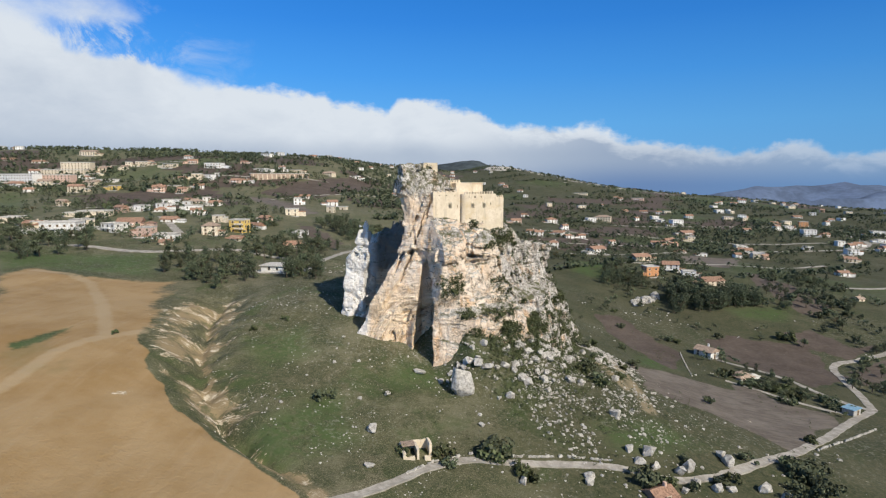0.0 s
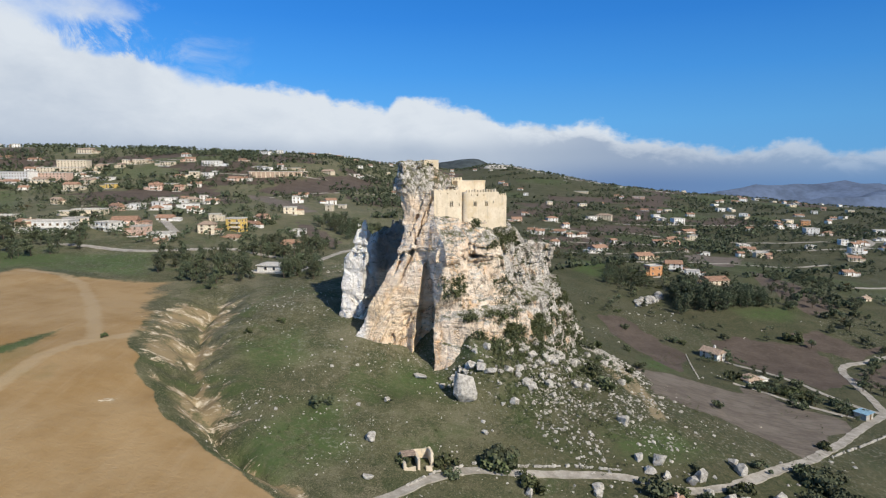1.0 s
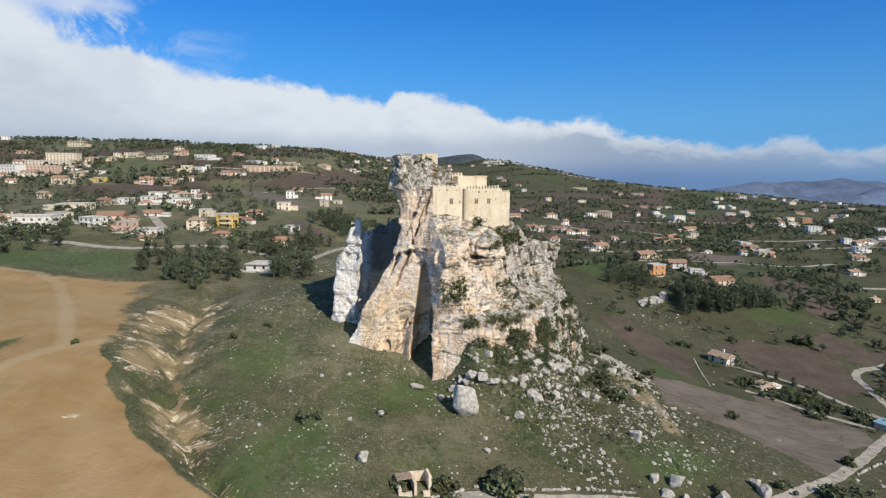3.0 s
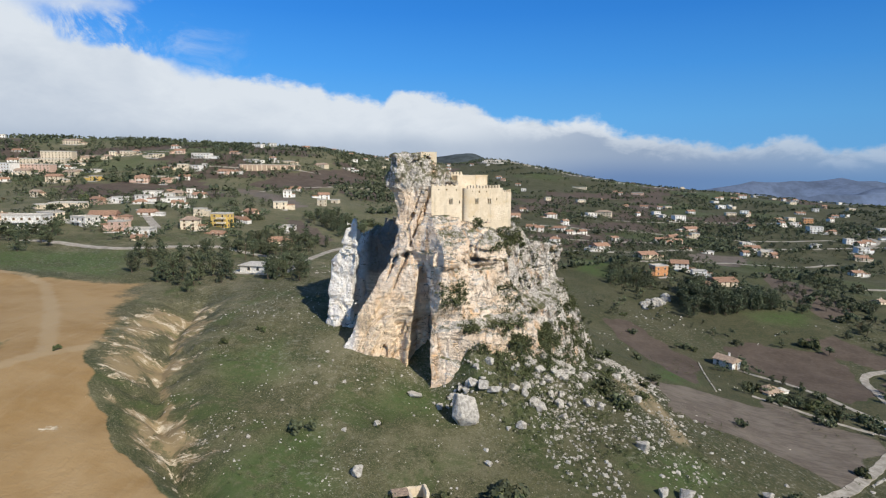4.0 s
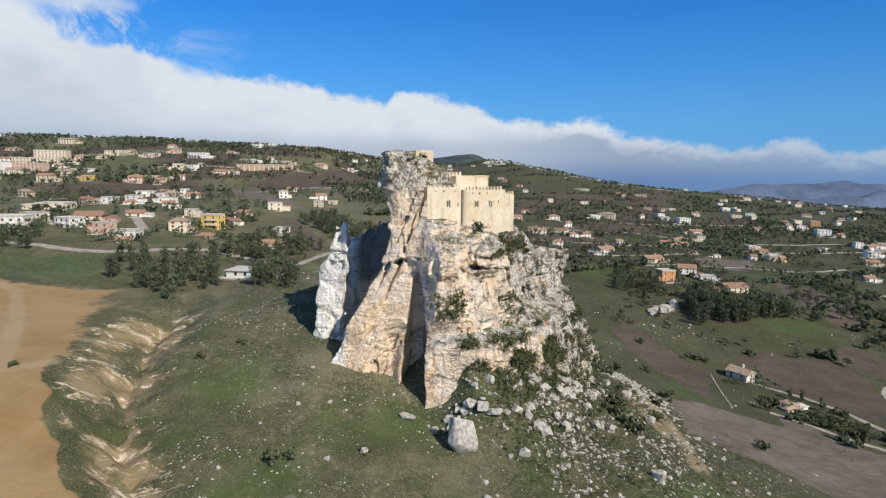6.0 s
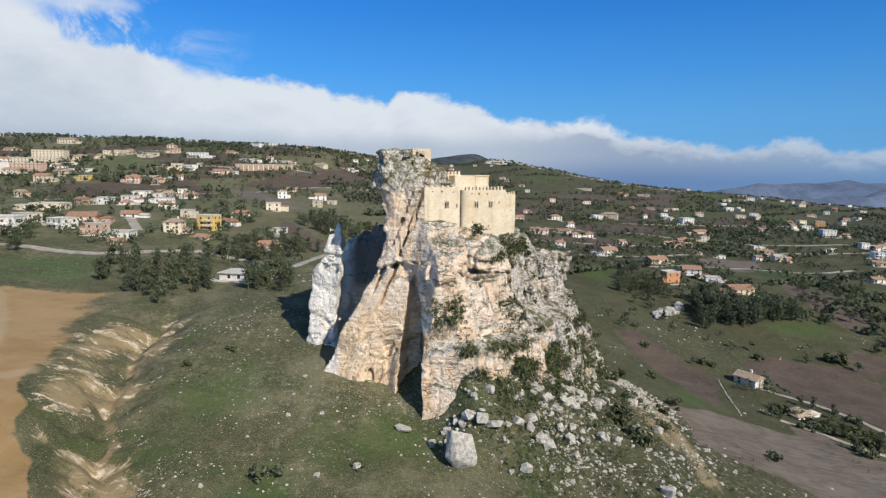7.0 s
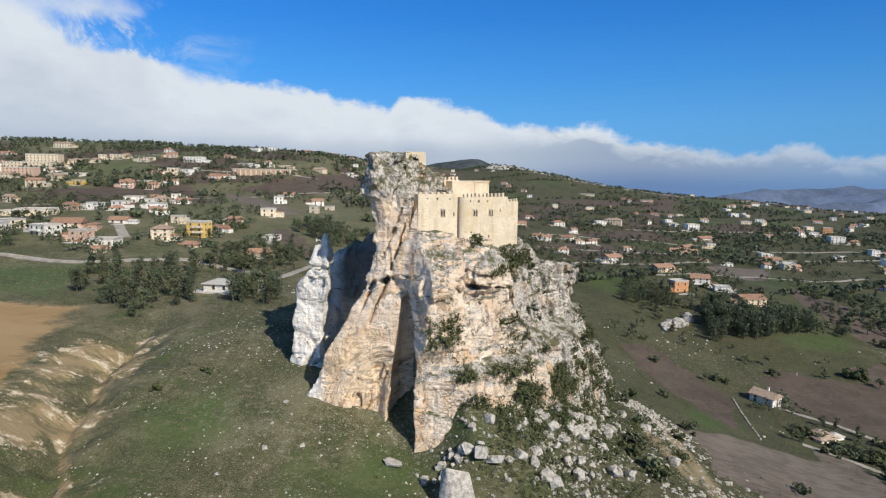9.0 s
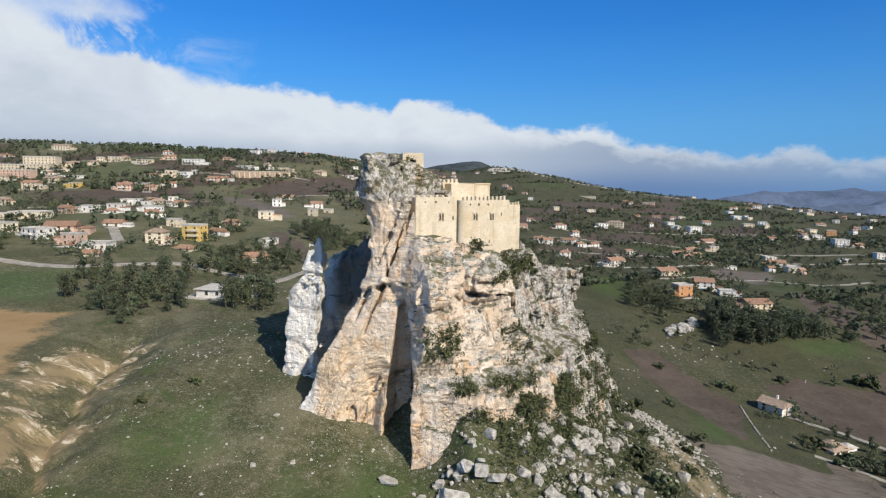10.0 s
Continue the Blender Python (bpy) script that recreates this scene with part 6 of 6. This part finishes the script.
WINDOWS = [window_mesh(1.1, 1.4), window_mesh(1.2, 1.3, leaf=SHUTTER), window_mesh(1.3, 2.2)]
DOOR = window_mesh(1.2, 2.1, "door", SHUTTER)
PAINT = {"w": WHITE, "c": CREAM, "p": PINK, "y": YELLOW, "o": CREAM, "q": WHITE}
WORDS = {"w": "white", "c": "cream", "p": "faded pink", "y": "yellow", "o": "cream and orange", "q": "whitewashed"}


def house(x, y, w, h, style, turn=None, deep=None, group="houses on the slopes"):
    """style: roof (g gable, h hip, f flat, H tiers, F flat tower block) and colour of the walls."""
    roof, colour = style[0], style[1]
    w = max(w * 0.88, 5.0)
    h = max(h * 0.9, 2.7)
    d = deep or min(max(0.75 * w, 5.5), 12.0)
    turn = RNG.uniform(-25, 25) if turn is None else turn
    z = min(float(ground_z(x + a, y + b)) for a in (-w / 2, w / 2) for b in (0, d))
    cover = roof.lower()
    storeys = max(1, round(h / 3.0))
    wide_words = {"g": "tiled gable roof", "h": "hipped tile roof", "f": "flat roof"}[cover]
    size = "small" if w < 10 else "large" if w > 17 else "plain"
    thing = empty("house", pose(x, y + d / 2, z, 0, 0, turn), f"{size} {WORDS[colour]} {storeys}-storey house with {wide_words}", "house", group)
    rise = 0.0 if cover == "f" else min(2.4, 0.22 * min(w, d) + 0.4)
    walls = h - rise * 0.7
    paint = ORANGE if colour == "o" and cover == "f" else PAINT[colour]
    bm = block(-w / 2, w / 2, -d / 2, d / 2, -2.5, walls)
    if cover == "g":
        across = w >= d
        for side in (-1, 1):
            tri = [(side * w / 2, -d / 2), (side * w / 2, d / 2)] if across else [(-w / 2, side * d / 2), (w / 2, side * d / 2)]
            top = (side * w / 2, 0) if across else (0, side * d / 2)
            bm.faces.new([bm.verts.new((*p, walls)) for p in tri] + [bm.verts.new((*top, walls + rise * 0.85))])
    part("wall", bm, paint, thing)
    bm = roof_mesh(cover, w, d, rise)
    ob = part("roof", bm, FLAT_ROOF if cover == "f" else (OLD_TILE if colour in "cq" else TILE), thing)
    ob.location = (0, 0, walls + 0.02)
    if cover != "f" and RNG.rand() < 0.5:
        part("chimney", block(w * 0.18, w * 0.18 + 0.7, -0.35, 0.35, walls, walls + rise + 0.9), paint, thing)
    if y < 900 and w > 7:
        side = RNG.choice([-1, 1])
        ww, wd, wh = w * RNG.uniform(0.35, 0.6), d * RNG.uniform(0.5, 0.8), min(walls * 0.7, RNG.uniform(2.5, 3.4))
        wx = side * (w / 2 + ww / 2 - 0.01)
        wing = part("wing", block(wx - ww / 2, wx + ww / 2, -d / 2 + 0.6, -d / 2 + 0.6 + wd, -2.5, wh), paint, thing)
        lid = part("roof", roof_mesh("f" if RNG.rand() < 0.5 else cover, ww, wd, 0.9, 0.3), FLAT_ROOF if RNG.rand() < 0.4 else TILE, wing)
        lid.location = (wx, -d / 2 + 0.6 + wd / 2, wh + 0.02)
        part("terrace", block(-w * 0.5, w * 0.55, -d / 2 - RNG.uniform(3, 6), -d / 2 - 0.03, -2.5, 0.12), FLAT_ROOF, thing, "pale paved terrace")
    # openings on the front and on both ends
    shape = WINDOWS[RNG.randint(2)]
    floor_high = walls / storeys
    for level in range(storeys):
        sill = floor_high * level + floor_high * 0.36
        for face, length, place in ((0, w, lambda q: (q, -d / 2, 0)), (1, d, lambda q: (w / 2, q, 90)), (2, d, lambda q: (-w / 2, q, -90)))[: 3 if y < 520 else 1]:
            n = max(1, int(length / 3.6))
            for k in range(n):
                q = (k + 0.5) / n * length - length / 2
                px, py, rot = place(q)
                if level == 0 and face == 0 and k == n // 2:
                    part("door", DOOR, None, thing, m=pose(px, py, 0.05, 0, 0, rot))
                    continue
                part("window", shape, None, thing, m=pose(px, py, sill, 0, 0, rot))
        if level and roof == "F":
            part("balcony", block(-w * 0.1, w * 0.46, -d / 2 - 1.3, -d / 2 - 0.004, floor_high * level - 0.15, floor_high * level + 0.95, 0.03), PAINT["c"], thing)
        elif level == 1 and w > 11 and colour in "wp":
            part("balcony", block(-w * 0.35, w * 0.2, -d / 2 - 1.2, -d / 2 - 0.004, floor_high - 0.12, floor_high + 0.85, 0.03), WHITE, thing)
    return thing


GARDEN = []
for cluster in (VILLAGE_EDGE, VILLAGE, UPPER_SLOPE, HILLTOP, VALLEY_HAMLET, VALLEY_FAR, OUTLYING):
    for row in cluster:
        x, y, w, h, style = row
        if style == "Hc":
            house(x, y, w, h * 0.45, "fc", 8, 14, "long building on the hill")
            house(x + 6, y + 16, w * 0.7, h * 0.8, "fc", 8, 14, "long building on the hill")
        elif style == "Fy":
            house(x, y, w, h, style, -12)
        elif style == "gq":
            house(x, y, w, h, style, 32, 9.0)
        else:
            house(x, y, w, h, style)
        for k in range(9):
            side = RNG.choice([-1, 1])
            GARDEN.append((x + side * (w * 0.5 + RNG.uniform(1.0, 6)), y + RNG.uniform(-8, 12), RNG.uniform(2.2, 6.5)))
        GARDEN.append((x + RNG.uniform(-w, w) * 0.45, y - RNG.uniform(2, 5), RNG.uniform(1.5, 2.8)))
grove("garden_trees", GARDEN, PINE, "dark garden trees and hedges round the houses", 46)


# more homes of the village and the valley, between those above
for (x0, x1), (y0, y1), many in (((-300, -165), (335, 480), 6), ((-260, -70), (430, 620), 8), ((110, 330), (430, 700), 10), ((250, 560), (560, 900), 12), ((-480, -250), (560, 800), 10)):
    made = 0
    while made < many:
        x, y = RNG.uniform(x0, x1), RNG.uniform(y0, y1)
        if patchy(x, y, 21.0) < RNG.uniform(-0.5, 0.4) or not open_ground(np.array([x]), np.array([y]))[0]:
            continue
        house(x, y, RNG.uniform(7, 13), RNG.uniform(3.2, 6.5), ("gw", "fw", "gw", "gp", "fc", "fw", "hw")[RNG.randint(7)])
        made += 1


# far villas, a few strokes each
count = 0
while count < 190:
    y = 620 + 1300 * RNG.rand() ** 1.3
    x = RNG.uniform(-0.78, 0.80) * y
    if float(fuzz(np.array([x / 120.0]), np.array([y / 160.0]), np.array([9.0]))[0]) < RNG.uniform(-0.4, 0.6):
        continue
    house(x, y, RNG.uniform(9, 18), RNG.uniform(3.5, 7.5), ("gw", "fw", "gw", "gp", "fc")[RNG.randint(5)], group="houses far off")
    count += 1


# ---- roads, walls, the low white building, the ruin ----
def draped(line, wide, lift, name, mat, label, category, kind="structure", thick=0.12, step=2.0):
    """A band along a line of the plan, laid on the ground."""
    line = [Vector((*p, 0)) for p in line]
    pts = []
    for k in range(len(line) - 1):
        p0, p1, p2, p3 = line[max(0, k - 1)], line[k], line[k + 1], line[min(len(line) - 1, k + 2)]
        n = max(2, int((p2 - p1).length / step))
        for i in range(n):
            t = i / n
            pts.append(0.5 * ((2 * p1) + (p2 - p0) * t + (2 * p0 - 5 * p1 + 4 * p2 - p3) * t**2 + (3 * p1 - p0 - 3 * p2 + p3) * t**3))
    pts.append(line[-1])
    rows = []
    for k, p in enumerate(pts):
        d = (pts[min(k + 1, len(pts) - 1)] - pts[max(k - 1, 0)]).normalized()
        side = Vector((-d.y, d.x, 0))
        row = []
        width = wide * (1 + 0.10 * math.sin(k * 1.7))
        for q in (-0.5, -0.17, 0.17, 0.5):
            c = p + side * width * q
            row.append((c.x, c.y))
        rows.append(row)
    flat = np.array(rows)
    high = ground_z(flat[..., 0], flat[..., 1])
    # a road keeps level from side to side
    high = np.maximum(high, high.mean(1, keepdims=True) * 0.8 + high * 0.2) + lift
    top = np.concatenate([flat, high[..., None]], -1)
    low = top - np.array([0, 0, thick + 0.5])
    pts3 = np.concatenate([top.reshape(-1, 3), low.reshape(-1, 3)])
    n, m = len(rows), 4
    quads = []
    for k in range(n - 1):
        for j in range(m - 1):
            quads.append((k * m + j, (k + 1) * m + j, (k + 1) * m + j + 1, k * m + j + 1))
        o = n * m
        quads.append((k * m, o + k * m, o + (k + 1) * m, (k + 1) * m))
        quads.append((k * m + 3, (k + 1) * m + 3, o + (k + 1) * m + 3, o + k * m + 3))
    mesh = sheet(name, pts3, np.array(quads)[:, ::-1])
    mesh.materials.append(mat)
    return tagged(new(name, mesh), label, category, kind=kind)


ROAD_LINE = [(-34, 98), (-18, 107), (-10, 114), (-3, 122), (5, 127), (15, 128), (29, 131), (43, 133), (57, 132), (71, 138), (84, 147), (108, 164), (141, 193), (164, 211)]
draped(ROAD_LINE[:10], 2.2, 0.15, "road", ROAD, "narrow pale country road below the crag", "road")
draped([(71, 138), (84, 147), (108, 164), (141, 193), (164, 211)], 2.9, 0.16, "road", ROAD, "pale worn road climbing past the fields", "road")
draped([(164, 211), (172, 230), (188, 269), (209, 282), (234, 294), (270, 312)], 3.2, 0.13, "road", ROAD, "pale worn road between ploughed fields", "road")
draped([(131, 268), (142, 256), (150, 243), (153, 231), (158, 218), (163, 211)], 2.4, 0.1, "lane", ROAD, "pale farm lane along a hedge", "lane")
draped([(118, 233), (126, 227), (134, 216), (146, 207), (155, 204)], 2.2, 0.1, "lane", ROAD, "pale farm lane along a hedge", "lane")
draped([(-205, 420), (-162, 354)], 5.0, 0.15, "lane", ROAD, "straight pale lane between gardens", "lane")
draped([(-70, 285), (-64, 302), (-57, 330), (-40, 360)], 4.0, 0.14, "road", ROAD, "grey road passing behind the crag", "road")
draped([(-200, 300), (-187, 299), (-170, 297), (-147, 295), (-110, 318), (-70, 298)], 4.5, 0.14, "road", ROAD, "grey road on the village edge", "road")
draped([(-178, 600), (-110, 690), (-60, 720)], 4.0, 0.2, "road", ROAD, "pale field track on the hillside", "road")
draped([(90, 590), (220, 620), (360, 640), (560, 660)], 5.0, 0.25, "road", ROAD, "pale road crossing the valley", "road")
for line in ([(150, 470), (215, 505), (300, 520), (380, 560)], [(110, 520), (180, 545), (250, 590)], [(300, 430), (390, 455), (480, 520)], [(240, 820), (420, 860), (620, 840)], [(-330, 700), (-250, 720), (-150, 760)],
             [(-520, 760), (-420, 800), (-330, 790)], [(-120, 930), (-20, 900), (60, 920)], [(-300, 480), (-240, 520), (-200, 560)], [(430, 620), (520, 700), (560, 800)]):
    draped(line, 4.0 if line[0][1] < 600 else 6.0, 0.2, "lane", ROAD, "pale lane between the fields", "lane", step=5.0)
draped([(120, 690), (260, 720), (420, 700), (640, 720)], 5.0, 0.25, "road", ROAD, "pale road crossing the valley", "road")


def dry_wall(line, high=0.8, label="low dry-stone wall beside the road"):
    wall = empty("dry_stone_wall", Matrix.Identity(4), label, "wall")
    shapes = STONES[:4]
    for (ax, ay), (bx, by) in zip(line, line[1:]):
        n = max(1, int(math.hypot(bx - ax, by - ay) / 1.1))
        for k in range(n):
            t = (k + 0.5) / n
            x, y = ax + (bx - ax) * t, ay + (by - ay) * t
            if RNG.rand() < 0.2:
                continue
            m = Matrix.Translation((x, y, float(ground_z(x, y)) + high * 0.3)) @ Matrix.Rotation(math.atan2(by - ay, bx - ax) + RNG.uniform(-0.2, 0.2), 4, "Z")
            part("stone", shapes[RNG.randint(4)], None, wall, m=m @ Matrix.Diagonal((0.85, 0.45, high * RNG.uniform(0.5, 0.85), 1)))


dry_wall([(-8, 117.5), (-2, 125), (6, 129.6), (16, 130.4), (28, 133.4), (42, 135.4)])
dry_wall([(112, 164), (125, 174), (150, 191)], 1.0, "pale retaining wall of the road")
dry_wall([(116, 274), (102, 228)], 0.5, "old field wall between ploughed plots")


def terrace_wall():
    """The long retaining wall below the hilltop houses, with its piers and coping."""
    ax, ay, bx, by = -233, 705, -174, 755
    long = math.hypot(bx - ax, by - ay)
    z = min(float(ground_z(ax, ay)), float(ground_z(bx, by))) - 2.0
    wall = empty("retaining_wall", pose(ax, ay, z, 0, 0, math.degrees(math.atan2(by - ay, bx - ax))), "long pale stone retaining wall below hilltop houses", "wall")
    part("wall", block(0, long, 0, 2.5, 0, 9.5, 0.05), OLD_TILE, wall)
    part("coping", block(-0.3, long + 0.3, -0.3, 2.8, 9.5, 10.0, 0.05), FLAT_ROOF, wall)
    for k in range(13):
        x = (k + 0.5) * long / 13
        part("pier", block(x - 0.6, x + 0.6, -0.9, -0.004, 0, 8.6, 0.05), CREAM, wall)


terrace_wall()


def utility_pole(x, y, high=8.5):
    z = float(ground_z(x, y))
    pole = empty("utility_pole", pose(x, y, z, 0, 0, 20), "weathered wooden utility pole beside the road", "pole", "poles by the road")
    bm = bmesh.new()
    bmesh.ops.create_cone(bm, cap_ends=True, segments=10, radius1=0.20, radius2=0.13, depth=high + 1, matrix=Matrix.Translation((0, 0, high / 2 - 0.5)))
    part("post", bm, BARK, pole)
    part("crossarm", block(-0.9, 0.9, -0.19, -0.07, high - 0.9, high - 0.75, 0.01), BARK, pole)
    for k in (-0.7, 0.0, 0.7):
        bm = bmesh.new()
        bmesh.ops.create_cone(bm, cap_ends=True, segments=8, radius1=0.07, radius2=0.04, depth=0.2, matrix=Matrix.Translation((k, -0.13, high - 0.65)))
        part("insulator", bm, WHITE, pole)


for spot in [(-92.6, 296.4), (-76.3, 298.7)]:
    utility_pole(*spot)


def low_building():
    x, y = -76, 266
    z = float(ground_z(x, y))
    thing = empty("low_building", pose(x, y, z, 0, 0, -10), "long low white building with flat roof and paved yard", "building")
    part("yard", block(-11, 12, -7, 14, -2.0, 0.25), FLAT_ROOF, thing, "pale paved yard")
    part("wall", block(-7, 8.5, -5, 5, 0.2, 2.9, 0.03), WHITE, thing)
    part("roof", block(-7.6, 9.0, -5.6, 5.6, 2.9, 3.25, 0.04), FLAT_ROOF, thing)
    part("shutter", block(-7.3, -7.004, -3.5, 2.5, 0.4, 2.5), SHUTTER, thing)
    for k in range(3):
        part("window", WINDOWS[0], None, thing, m=pose(-3 + 4 * k, -5.0, 1.1))


low_building()


def ruin():
    x, y = -6, 126.5
    z = float(ground_z(x, y)) - 0.3
    thing = empty("ruined_hut", pose(x, y, z, 0, 0, 14), "roofless ruined stone hut beside the road", "hut")
    walls = (("back_wall", -3.6, 3.4, 2.4, 3.0, 2.6), ("left_wall", -3.6, -3.0, -2.4, 2.4, 2.0), ("cross_wall", -0.4, 0.15, -2.0, 2.4, 2.5), ("right_wall", 2.8, 3.4, -0.6, 2.4, 2.9), ("front_wall", -3.0, -0.9, -2.4, -1.9, 1.2), ("stub_wall", 1.4, 2.8, -2.2, -1.7, 0.9))
    for name, x0, x1, y0, y1, high in walls:
        bm = block(x0, x1, y0, y1, -0.6, high)
        bmesh.ops.subdivide_edges(bm, edges=bm.edges[:], cuts=3, use_grid_fill=True)
        for v in bm.verts:
            v.co.z += (0.28 * noise.noise(v.co * 0.9)) * (v.co.z > 0.3) + (-0.5 * abs(noise.noise(v.co * 0.5)) if v.co.z > high - 0.05 else 0)
            v.co.x += 0.08 * noise.noise(v.co * 1.7)
        part(name, bm, CASTLE, thing, "crumbling stone wall")
    part("roof_slab", block(-3.5, -0.3, 0.2, 2.9, 2.35, 2.5, 0.02), OLD_TILE, thing, "broken remains of tiled roof")


ruin()


def shed():
    x, y = 152, 206
    z = float(ground_z(x, y))
    thing = empty("shed", pose(x, y, z, 0, 0, 30), "blue-roofed farm shed at the road bend", "shed")
    part("wall", block(-2.6, 2.6, -2, 2, -1, 2.4), CEMENT, thing)
    part("roof", block(-3.0, 3.0, -2.4, 2.4, 2.42, 2.6, 0.03), plain("blue sheet", (0.22, 0.36, 0.45), 0.5), thing, "pale blue metal sheet")
    part("door", DOOR, None, thing, m=pose(0.5, -2.0, 0.02))


shed()
house(129, 238, 8.5, 3.2, "hq", 20, 7.0)
house(50, 122.5, 6.5, 3.0, "gp", 25, 5.5)
